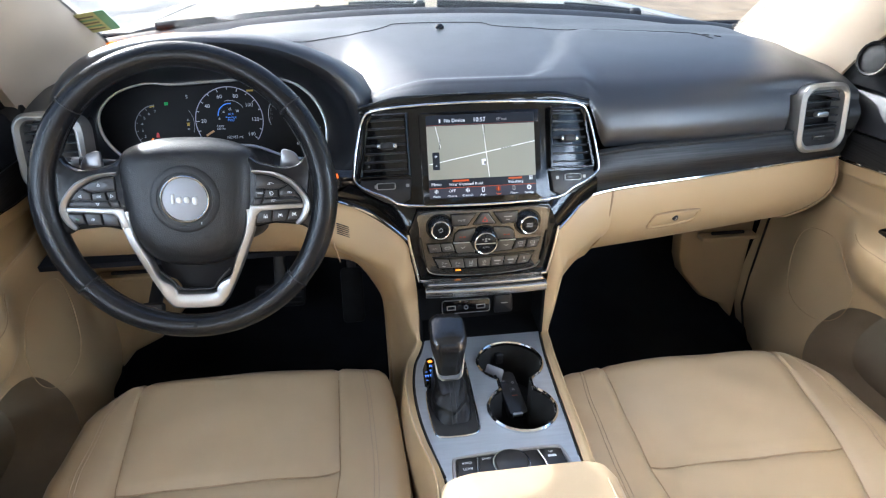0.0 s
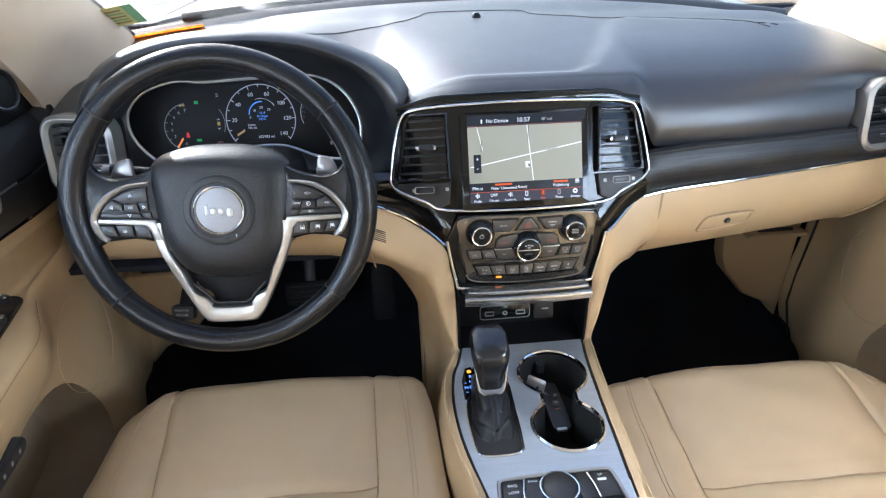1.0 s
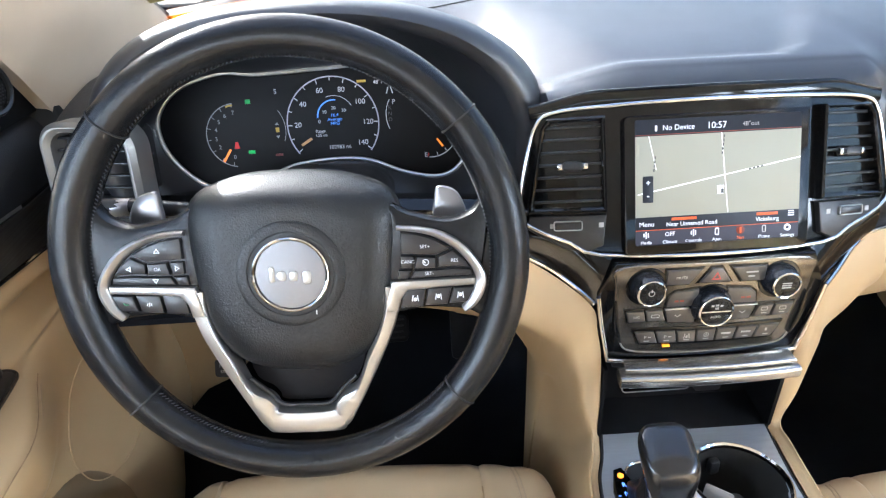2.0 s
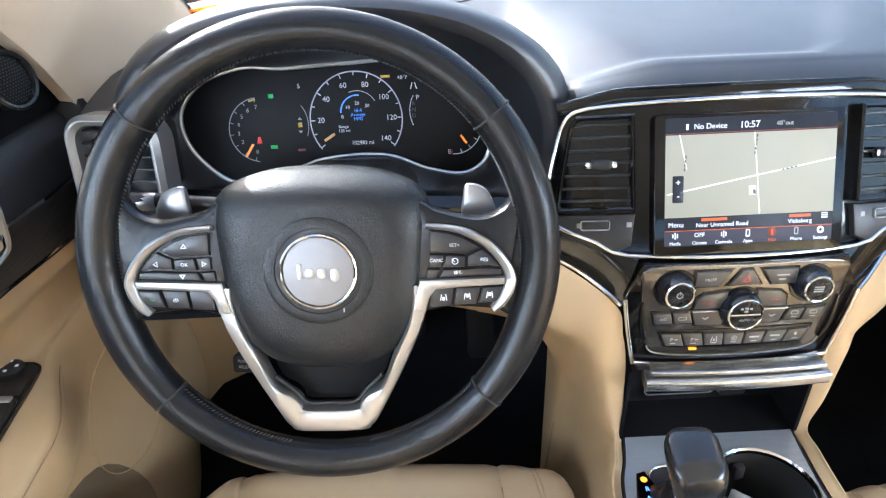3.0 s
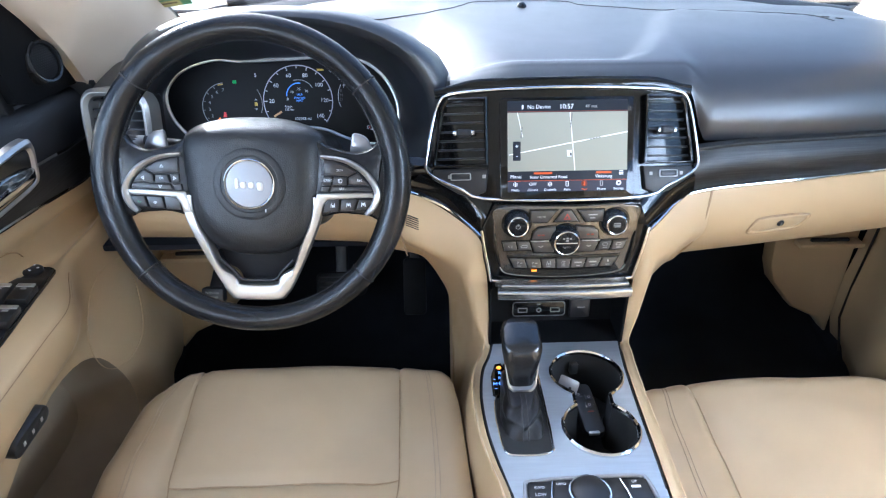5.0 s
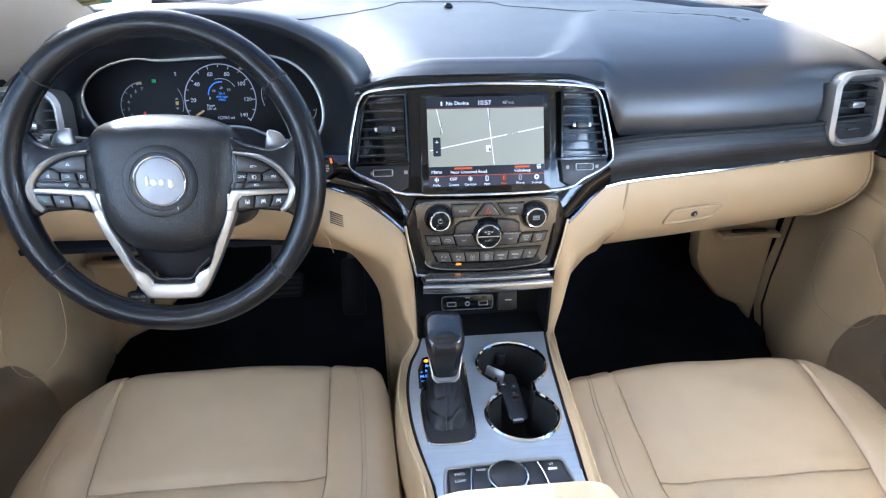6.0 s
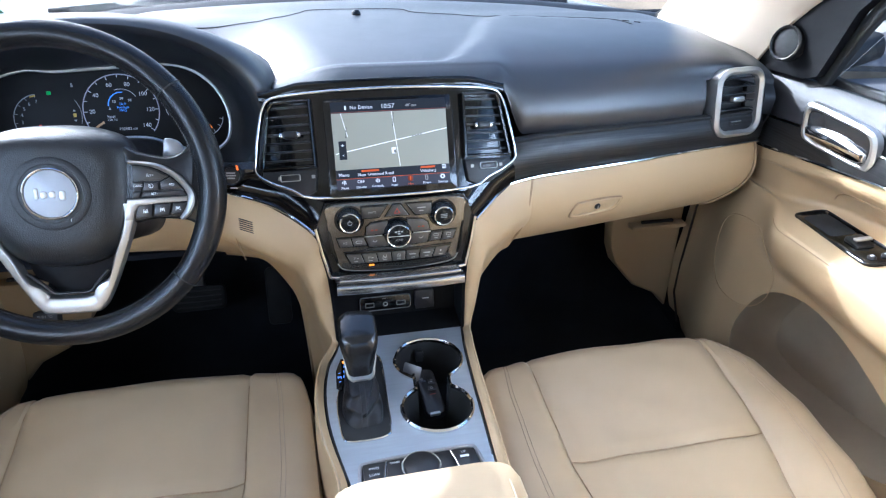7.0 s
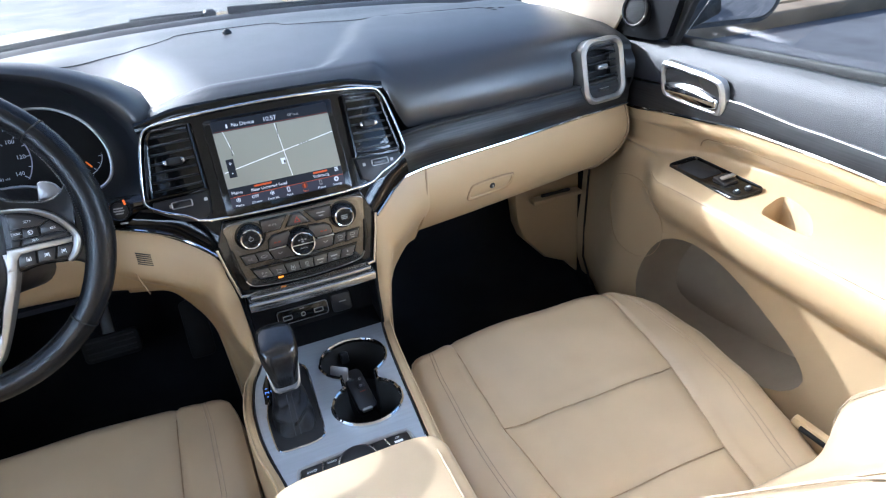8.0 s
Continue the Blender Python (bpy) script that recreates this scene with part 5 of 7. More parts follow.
# lower control panel
pan = mirrored([(0.0, -0.002), (0.106, -0.001), (0.122, -0.038), (0.114, -0.09), (0.1065, -0.120), (0.07, -0.127), (0.0, -0.1295)])
part("control_panel", slab(pan, -0.012, 0.0, MLO, 0.002), M_PIANO, stack, "glossy black control panel")
inner = mirrored([(0.0, -0.004), (0.098, -0.004), (0.1055, -0.030), (0.1010, -0.075), (0.0945, -0.100), (0.0830, -0.1115), (0.045, -0.1165), (0.0, -0.1185)])
io = [tuple(p) for p in spline(inner, 4, closed=True)]
part("bronze_panel", slab(io, -0.004, 0.003, MLO, 0.002), M_BRONZE, stack, "dark bronze control plate")
low_rim = spline([(-0.1015, -0.072), (-0.0945, -0.098), (-0.0830, -0.1100), (-0.045, -0.1152), (0.0, -0.1170), (0.045, -0.1152), (0.0830, -0.1100), (0.0945, -0.098), (0.1015, -0.072)], 6)
part("plate_rim", sweep([MLO @ Vector((p[0], p[1], 0.0030)) for p in low_rim], rrect(0.0016, 0.0020, 0.0006, 2), up=MLO.to_3x3() @ Vector((0, 0, 1))), M_RING, stack)
for s in (-1, 1):
    pts = spline([(s * 0.1225, -0.038, 0.003), (s * 0.117, -0.072, 0.003), (s * 0.110, -0.106, 0.003), (s * 0.1065, -0.1215, 0.003)], 6)
    part("chrome_edge", sweep([MLO @ Vector(p) for p in pts], rrect(0.0045, 0.006, 0.0018, 3), up=MLO.to_3x3() @ Vector((0, 0, 1))), M_CHR, stack, "chrome side edge")
    # upright gloss blades at the plate's sides
    pts = spline([(s * 0.1035, -0.045, 0.004), (s * 0.1010, -0.075, 0.0045), (s * 0.0945, -0.098, 0.004)], 5)
    part("side_blade", sweep([MLO @ Vector(p) for p in pts], rrect(0.006, 0.004, 0.0018, 2), up=MLO.to_3x3() @ Vector((0, 0, 1)), scale=[0.4 + 0.6 * math.sin(math.pi * i / (len(pts) - 1)) for i in range(len(pts))]), M_PIANO, stack)
pts = [(x, -0.1290 + 0.0085 * (abs(x) / 0.1065) ** 2.2, 0.003) for x in np.linspace(-0.1075, 0.1075, 19)]
part("chrome_edge", sweep([MLO @ Vector(p) for p in pts], rrect(0.0050, 0.006, 0.0018, 3), up=MLO.to_3x3() @ Vector((0, 0, 1))), M_CHR, stack, "chrome lower edge")


def knob(x, y, r, well):
    """A black drum with a bright ring on its face, standing in a round dark well."""
    m = MLO @ pose(x, y, 0.003)
    k = part("knob", lathe([(r + 0.0040, 0.0005), (r + 0.0036, 0.003), (r + 0.0022, 0.0085), (r + 0.0012, 0.0135), (r + 0.0004, 0.0150)], m, 48), M_DRUM, stack, "black rotary knob")
    part("knob_well", ring(circle(well, 48), circle(well - 0.0045, 48), -0.002, 0.0012, m, 0.0006), M_PIANO, k)
    part("knob_floor", slab(circle(well - 0.004, 40), -0.002, 0.0002, m, 0.0001), M_RUB, k)
    part("knob_ring", lathe([(r + 0.0005, 0.0140), (r + 0.0003, 0.0158), (r - 0.0006, 0.0165), (r - 0.0018, 0.0160), (r - 0.0021, 0.0145)], m, 48, cap=False), M_CHR, k, "thin chrome ring")
    part("knob_face", lathe([(0.0, 0.0150), (r - 0.0030, 0.0150), (r - 0.0020, 0.0143)], m, 40, cap=False), M_BTN, k)
    return k, m @ Matrix.Translation((0, 0, -0.0038))


k, m = knob(-0.0720, -0.0285, 0.0150, 0.0222)
part("power_mark", ring(circle(0.0034, 16), circle(0.0027, 16), 0.0186, 0.0192, m, 0.0001), M_GREYTXT, k)
part("power_mark", box((0, 0.0030, 0.0191), (0.0009, 0.0040, 0.0004), 0, m), M_GREYTXT, k)
k, m = knob(0.0700, -0.0285, 0.0150, 0.0222)
for dy in (0.0026, 0, -0.0026):
    part("unread_label", box((0, dy, 0.0190), (0.010, 0.0012, 0.0004), 0, m), M_GREYTXT, k)
k, m = knob(0.0, -0.0555, 0.0185, 0.0255)
part("knob_split", box((0, 0, 0.0192), (0.031, 0.0013, 0.0006), 0, m), M_BRIGHT, k)
words("AUTO", 0.0040, m @ pose(0, -0.0065, 0.0192), M_GREYTXT, k)
for dx, w_ in ((-0.0048, 0.0030), (0.0, 0.0036), (0.0048, 0.0030)):
    part("fan_mark", box((dx, 0.0078 - 0.3 * abs(dx) * 0.5, 0.0190), (w_, 0.0022, 0.0004), 0.0001, m), M_GREYTXT, k)
part("fan_mark", box((0, 0.0040, 0.0190), (0.0040, 0.0026, 0.0004), 0.0001, m), M_GREYTXT, k)


def key(poly, txt="", size=0.0045, mark=True, lift=0.0068, bed=True):
    """A control key with a dark gap round it."""
    o = ccw([tuple(p) for p in poly])
    b = part("button", slab(inset(o, 0.0004), -0.002, lift, MLO, 0.0016), M_KEY, stack)
    if bed:
        part("button_gap", slab(inset(o, -0.0016), -0.002, 0.0038, MLO, 0.0006), M_PIANO, b)
    cx, cy = sum(p[0] for p in poly) / len(poly), sum(p[1] for p in poly) / len(poly)
    if txt:
        words(txt, size, MLO @ pose(cx, cy, lift + 0.0002), M_GREYTXT, b)
    elif mark:
        part("pictogram", box((cx, cy - 0.001, lift + 0.0001), (0.0072, 0.0012, 0.0003), 0, MLO), M_GREYTXT, b)
        part("pictogram", box((cx, cy + 0.0016, lift + 0.0001), (0.0048, 0.0014, 0.0003), 0, MLO), M_GREYTXT, b)
    return b


key([(-0.0530, -0.0275), (-0.0280, -0.0275), (-0.0150, -0.0092), (-0.0530, -0.0092)], "MUTE", 0.0046)
b = key([(0.0280, -0.0275), (0.0530, -0.0275), (0.0530, -0.0092), (0.0150, -0.0092)], mark=False)
for dy in (-0.016, -0.021):
    part("unread_label", box((0.037, dy, 0.0070), (0.013 if dy > -0.018 else 0.007, 0.0016, 0.0003), 0, MLO), M_GREYTXT, b)
hz = key([(-0.0175, -0.0268), (0.0175, -0.0268), (0.0055, -0.0092), (-0.0055, -0.0092)], mark=False)
tri = [(-0.0052, -0.0228), (0.0052, -0.0228), (0, -0.0135)]
part("hazard_mark", ring(tri, inset(tri, 0.0013), 0.0068, 0.0072, MLO, 0.0002), M_HAZ, hz)
for s in (-1, 1):
    up_ = [(s * x, y) for x, y in ((0.0150, -0.0335), (0.0405, -0.0362), (0.0475, -0.0420), (0.0495, -0.0552), (0.0150, -0.0552))]
    dn_ = [(s * x, y) for x, y in ((0.0150, -0.0575), (0.0505, -0.0575), (0.0450, -0.0748), (0.0150, -0.0760))]
    ka = key(up_, mark=False, lift=0.0062)
    for dx in (-0.003, 0.003):
        part("pictogram", box((s * 0.036 + dx, -0.0470, 0.0064), (0.0042, 0.0022, 0.0003), 0, MLO @ pose(0, 0, 0)), M_DIMRED, ka)
    kb = key(dn_, mark=False, lift=0.0062)
    for d in (-1, 1):
        part("pictogram", box((0, 0, 0), (0.0042, 0.0010, 0.0003), 0, MLO @ pose(s * 0.0355 + d * 0.0016, -0.0655, 0.0064, 0, 0, 38 * d)), M_GREYTXT, kb)
    part("key_divider", box((s * 0.0375, -0.0563, 0.0062), (0.0265, 0.0014, 0.0030), 0.0004, MLO), M_BRIGHT, stack, "thin bright divider")
key([(-0.0925, -0.0572), (-0.0722, -0.0572), (-0.0690, -0.0715), (-0.0885, -0.0715)], "A/C", 0.0044)
b = key([(-0.0712, -0.0572), (-0.0528, -0.0572), (-0.0475, -0.0715), (-0.0680, -0.0715)], mark=False)
o = rrect(0.0095, 0.0044, 0.0020, 3)
part("pictogram", ring(o, inset(ccw(o), 0.0007), 0.0066, 0.0070, MLO @ pose(-0.0600, -0.0642, 0), 0.0001), M_GREYTXT, b)
for x0, x1, b0, b1 in ((0.0528, 0.0700, 0.0475, 0.0668), (0.0710, 0.0915, 0.0678, 0.0868)):
    b = key([(x0, -0.0582), (x1, -0.0572), (b1, -0.0715), (b0, -0.0735)], mark=False)
    cx = (x0 + x1 + b0 + b1) / 4
    o = rrect(0.0078, 0.0046, 0.0014, 3)
    part("pictogram", ring(o, inset(ccw(o), 0.0007), 0.0066, 0.0070, MLO @ pose(cx, -0.0630, 0), 0.0001), M_GREYTXT, b)
    part("pictogram", box((cx, -0.0682, 0.0069), (0.0060, 0.0011, 0.0003), 0, MLO), M_GREYTXT, b)
bed_ = [(-0.0850, -0.0800), (0.0, -0.0826), (0.0850, -0.0800), (0.0765, -0.1010), (0.0700, -0.1030), (0.0, -0.1058), (-0.0700, -0.1030), (-0.0765, -0.1010)]
part("key_row_bed", slab(ccw([tuple(p) for p in dense(bed_, 2)]), -0.002, 0.0042, MLO, 0.0008), M_PIANO, stack)
edges_ = (-0.0815, -0.0580, -0.0345, -0.0115, 0.0115, 0.0345, 0.0580, 0.0815)
for i in range(7):
    x0, x1 = edges_[i] + 0.0004, edges_[i + 1] - 0.0004
    sag = lambda x: -0.0018 * (1 - (x / 0.08) ** 2)  # noqa: E731
    b = key([(x0, -0.0835 + sag(x0)), (x1, -0.0835 + sag(x1)), (x1 * 0.905, -0.1000 + sag(x1)), (x0 * 0.905, -0.1000 + sag(x0))], mark=False, bed=False)
    cx, cy = (x0 + x1) / 2 * 0.95, -0.0918 + sag((x0 + x1) / 2)
    if i < 2:
        words("P", 0.0062, MLO @ pose(cx - 0.002, cy + 0.001, 0.0071), M_GREYTXT, b)
        part("pictogram", box((cx + 0.0030, cy + 0.001, 0.0069), (0.0034, 0.0012, 0.0003), 0, MLO), M_GREYTXT, b)
    elif i == 2:
        for d in (-1, 1):
            part("pictogram", box((0, 0, 0), (0.0009, 0.0062, 0.0003), 0, MLO @ pose(cx + d * 0.0026, cy + 0.001, 0.0069, 0, 0, 10 * d)), M_GREYTXT, b)
        part("pictogram", box((cx, cy, 0.0069), (0.0020, 0.0030, 0.0003), 0, MLO), M_GREYTXT, b)
    elif i == 3:
        part("pictogram", ring(circle(0.0030, 16), circle(0.0023, 16), 0.0066, 0.0070, MLO @ pose(cx, cy + 0.0012, 0), 0.0001), M_GREYTXT, b)
        words("A", 0.0040, MLO @ pose(cx, cy + 0.0012, 0.0070), M_GREYTXT, b)
    elif i < 6:
        part("unread_label", box((cx, cy + 0.0016, 0.0069), (0.0105, 0.0020, 0.0003), 0, MLO), M_GREYTXT, b)
    else:
        part("pictogram", box((cx, cy + 0.0022, 0.0069), (0.0022, 0.0036, 0.0003), 0, MLO), M_GREYTXT, b)
    part("unread_label", box((cx, cy - 0.0038, 0.0069), (0.0060, 0.0011, 0.0003), 0, MLO), M_GREYTXT, b)
    if i == 1:
        part("lit_dash", box((cx + 0.001, -0.1050, 0.0052), (0.0085, 0.0024, 0.003), 0.0008, MLO), glow("amber_lamp", (1.0, 0.30, 0.02), 0.5), b, "amber lit bar")

# gloss fill between the fascia, the control panel and the tan sides
for s in (-1, 1):
    top_ = [MS @ Vector((s * x, y, bend(x) - 0.006)) for x, y in ((0.200, -0.074), (0.180, -0.090), (0.150, -0.104), (0.118, -0.117), (0.100, -0.122))]
    edge_ = ((0.243, -0.004, 0.886), (0.205, -0.012, 0.874)) if s < 0 else ((0.204, -0.007, 0.876), (0.187, -0.014, 0.868))
    low_ = [Vector((s * x, y, z)) for x, y, z in (edge_ + ((0.170, -0.024, 0.857), (0.126, -0.054, 0.838), (0.112, -0.060, 0.836)))]
    rows = [[a.lerp(b, k) + Vector((0, -0.004 * math.sin(math.pi * k), 0)) for a, b in zip([Vector(p) for p in spline(top_, 4)], [Vector(p) for p in spline(low_, 4)])] for k in np.linspace(0, 1, 6)]
    part("side_fill", thick(loft(rows), 0.004), M_PIANO, stack)
# two-step satin bar and open bin below it
bar = [(x, -0.0985 + 0.004 * (x / 0.1) ** 2, 0.7575) for x in np.linspace(-0.0985, 0.0985, 11)]
part("satin_bar", sweep(bar, rrect(0.022, 0.0150, 0.004, 3)), M_BAR, stack, "satin silver bar over the open bin")
bar = [(x, -0.0940 + 0.004 * (x / 0.1) ** 2, 0.7702) for x in np.linspace(-0.0935, 0.0935, 11)]
part("satin_step", sweep(bar, rrect(0.018, 0.0062, 0.0022, 3)), M_BAR, stack, "satin silver upper step of the bar")
bin_ = thing("open_bin", (0, 0.0, 0.645), "black open storage bin with charging sockets", "storage bin")
part("bin_shell", thick(loft([[(x, -0.006, 0.755), (x, -0.014, 0.72), (x, -0.026, 0.647), (x, -0.084, 0.643)] for x in np.linspace(-0.104, 0.104, 8)]), 0.004), M_DARK, bin_)
for s in (-1, 1):
    part("bin_side", thick(loft([[(s * 0.104, 0.06, 0.75), (s * 0.104, -0.075, 0.75)], [(s * 0.1035, 0.06, 0.64), (s * 0.1035, -0.083, 0.64)]]), 0.004), M_DARK, bin_)
part("bin_roof", box((0, -0.01, 0.756), (0.20, 0.13, 0.008), 0.003), M_BLK, bin_)
MU = axes((-0.019, -0.022, 0.671), (1, 0, 0), (0, 0.22, 1))
o = rrect(0.088, 0.026, 0.006, 4)
usb = part("socket_plate", slab(o, -0.004, 0.004, MU, 0.001), M_PIANO, bin_)
part("plate_ring", ring(o, inset(ccw(o), 0.0012), 0.003, 0.0052, MU, 0.0004), M_SAT, usb)
for x in (-0.027, 0.027):
    o = rrect(0.016, 0.0085, 0.0012, 2)
    part("socket", ring(o, inset(ccw(o), 0.0014), 0.003, 0.0056, MU @ pose(x, -0.002, 0), 0.0003), M_SAT, usb)
part("aux_socket", ring(circle(0.0042, 16), circle(0.0026, 16), 0.003, 0.006, MU @ pose(0, -0.002, 0), 0.0003), M_SAT, usb)
words("AUX", 0.0040, MU @ pose(0, 0.0088, 0.0045), M_GREYTXT, usb)
pw = part("power_socket_cover", slab(rrect(0.034, 0.034, 0.005, 4), -0.004, 0.006, MU @ pose(0.068, 0.0, 0), 0.0015), M_BLK, bin_)
part("cover_mark", box((0.070, 0.002, 0.0065), (0.012, 0.0018, 0.0004), 0, MU), M_GREYTXT, pw)

# ---- centre console ----
SP = 0.1018
MP = axes((0, -0.085, 0.645), (1, 0, 0), (0, 1, -SP))      # plane of the console plate


def pz(y):
    return 0.645 - (y + 0.085) * SP


cons = thing("centre_console", (-0.02, -0.3, 0.26), "tan centre console with grey brushed plate", "centre console")
PLATE = [(0.103, -0.080), (0.097, -0.115), (0.091, -0.160), (0.083, -0.245), (0.077, -0.32), (0.072, -0.376), (0.068, -0.43), (-0.100, -0.43), (-0.107, -0.389), (-0.121, -0.319), (-0.128, -0.264), (-0.129, -0.203), (-0.122, -0.149), (-0.110, -0.115), (-0.101, -0.080)]


def pl(p):
    """Plan place to the plate's own frame."""
    return (p[0], (p[1] + 0.085) / math.cos(math.atan(SP)))


PB = (0.030, -0.162)     # front cup
PR = (0.022, -0.275)     # rear cup
R1, R2 = 0.0505, 0.0475


def cup_outline(grow=0.0, n=72):
    """The figure-eight of the two cups, in plan."""
    out = []
    c0, c1 = Vector(PB), Vector(PR)
    ax = (c0 - c1).normalized()
    nx = Vector((ax.y, -ax.x))
    mid = c0.lerp(c1, 0.52)
    for i in range(n):
        a = 2 * math.pi * i / n
        d = Vector((math.cos(a), math.sin(a)))
        best = 0
        for t in np.linspace(0.02, 0.14, 240):
            p = mid + d * t
            if (p - c0).length < R1 + grow or (p - c1).length < R2 + grow or (abs((p - mid).dot(nx)) < 0.024 + grow and abs((p - mid).dot(ax)) < 0.03):
                best = t
        out.append(tuple(mid + d * best))
    return out


cup = cup_outline()


BOOT = [(-0.042, -0.128), (-0.044, -0.20), (-0.047, -0.300), (-0.052, -0.318), (-0.102, -0.318), (-0.110, -0.310), (-0.114, -0.225), (-0.100, -0.190), (-0.092, -0.165), (-0.090, -0.128)]
BOOT = rounded(BOOT)


def plate_mesh():
    """The plate with real openings for cups and gear boot."""
    bm = bmesh.new()
    loops = []
    for poly in ([pl(p) for p in dense(PLATE, 3)], [pl(p) for p in cup], [pl(p) for p in BOOT]):
        vs = [bm.verts.new(MP @ Vector((x, y, 0.0))) for x, y in poly]
        loops.append([bm.edges.new((a, b)) for a, b in zip(vs, vs[1:] + vs[:1])])
    bmesh.ops.triangle_fill(bm, use_beauty=True, edges=[e for l in loops for e in l])
    bmesh.ops.recalc_face_normals(bm, faces=bm.faces)
    for f in bm.faces:
        if f.normal.z < 0:
            f.normal_flip()
    r = bmesh.ops.extrude_face_region(bm, geom=bm.faces[:])
    bmesh.ops.translate(bm, vec=(0, 0, -0.006), verts=[v for v in r["geom"] if isinstance(v, bmesh.types.BMVert)])
    return bm


part("plate", plate_mesh(), M_PLATE, cons, "brushed grey console plate")
pe = [MP @ Vector((*pl(p), 0.0)) for p in spline(PLATE[:6], 5)]
pe2 = [MP @ Vector((*pl(p), 0.0)) for p in spline(PLATE[8:], 5)]
for e in (pe, pe2):
    part("plate_gap", sweep([Vector(p) + Vector((0, 0, -0.001)) for p in e], rrect(0.003, 0.003, 0.001, 2)), M_RUB, cons)
part("cup_ring", ring([pl(p) for p in cup_outline(0.0048)], [pl(p) for p in cup], -0.006, 0.0055, MP, 0.0022), M_CHR, cons, "chrome cup holder rim")
bo = [pl(p) for p in cup]
wl = [[MP @ Vector((x, y, z)) for x, y in (inset(ccw(bo), k))] for z, k in ((-0.001, 0.0), (-0.03, 0.001), (-0.075, 0.004))]
part("cup_well", loft(wl, wrap=True), M_RUB, cons, "black cup holder well")
part("cup_floor", slab(inset(ccw(bo), 0.003), -0.08, -0.074, MP, 0.001), M_RUB, cons)
for (cx, cy), a0 in ((PB, 100), (PB, 200), (PR, 215), (PR, 325)):
    a = radians(a0)
    q = pl((cx + 0.044 * math.cos(a), cy + 0.042 * math.sin(a)))
    part("cup_finger", box((0, 0, 0), (0.010, 0.013, 0.02), 0.003, MP @ pose(q[0], q[1], -0.02, 0, 0, a0)), M_BLK, cons)
part("boot_frame", ring([pl(p) for p in inset(ccw(BOOT), -0.003)], [pl(p) for p in ccw(BOOT)], -0.006, 0.003, MP, 0.0012), M_CHR, cons, "chrome frame round the gear boot")
part("boot_well", loft([[MP @ Vector((*pl(p), z)) for p in ccw(BOOT)] for z in (-0.001, -0.05)], wrap=True, cap=True), M_RUB, cons)
IND = [(-0.094, -0.133), (-0.089, -0.150), (-0.094, -0.185), (-0.106, -0.209), (-0.1135, -0.205), (-0.1125, -0.165), (-0.104, -0.136)]
ind = part("gear_indicator", slab([pl(p) for p in IND], -0.002, 0.003, MP, 0.001), M_PIANO, cons, "black gear indicator window")
M_BLUE = glow("blue_white_letters", (0.16, 0.34, 1.0), 0.55)
for txt, x, y, mt in (("R", -0.0985, -0.158, M_BLUE), ("N", -0.0985, -0.170, M_BLUE), ("D", -0.0995, -0.182, M_BLUE), ("M", -0.1075, -0.183, M_BLUE)):
    words(txt, 0.0085, MP @ pose(*pl((x, y)), 0.0033), mt, ind)
part("park_lamp", lathe([(0, 0.0042), (0.003, 0.004), (0.0038, 0.003)], MP @ pose(*pl((-0.0985, -0.145)), 0), 14, cap=False), glow("orange_lamp", (1.0, 0.26, 0.02), 0.7), ind, "orange lit park letter")
for y in (-0.172, -0.193):
    part("plus_minus_mark", box((*pl((-0.1075, y)), 0.0033), (0.003, 0.0008, 0.0004), 0, MP), M_BLUE, ind)

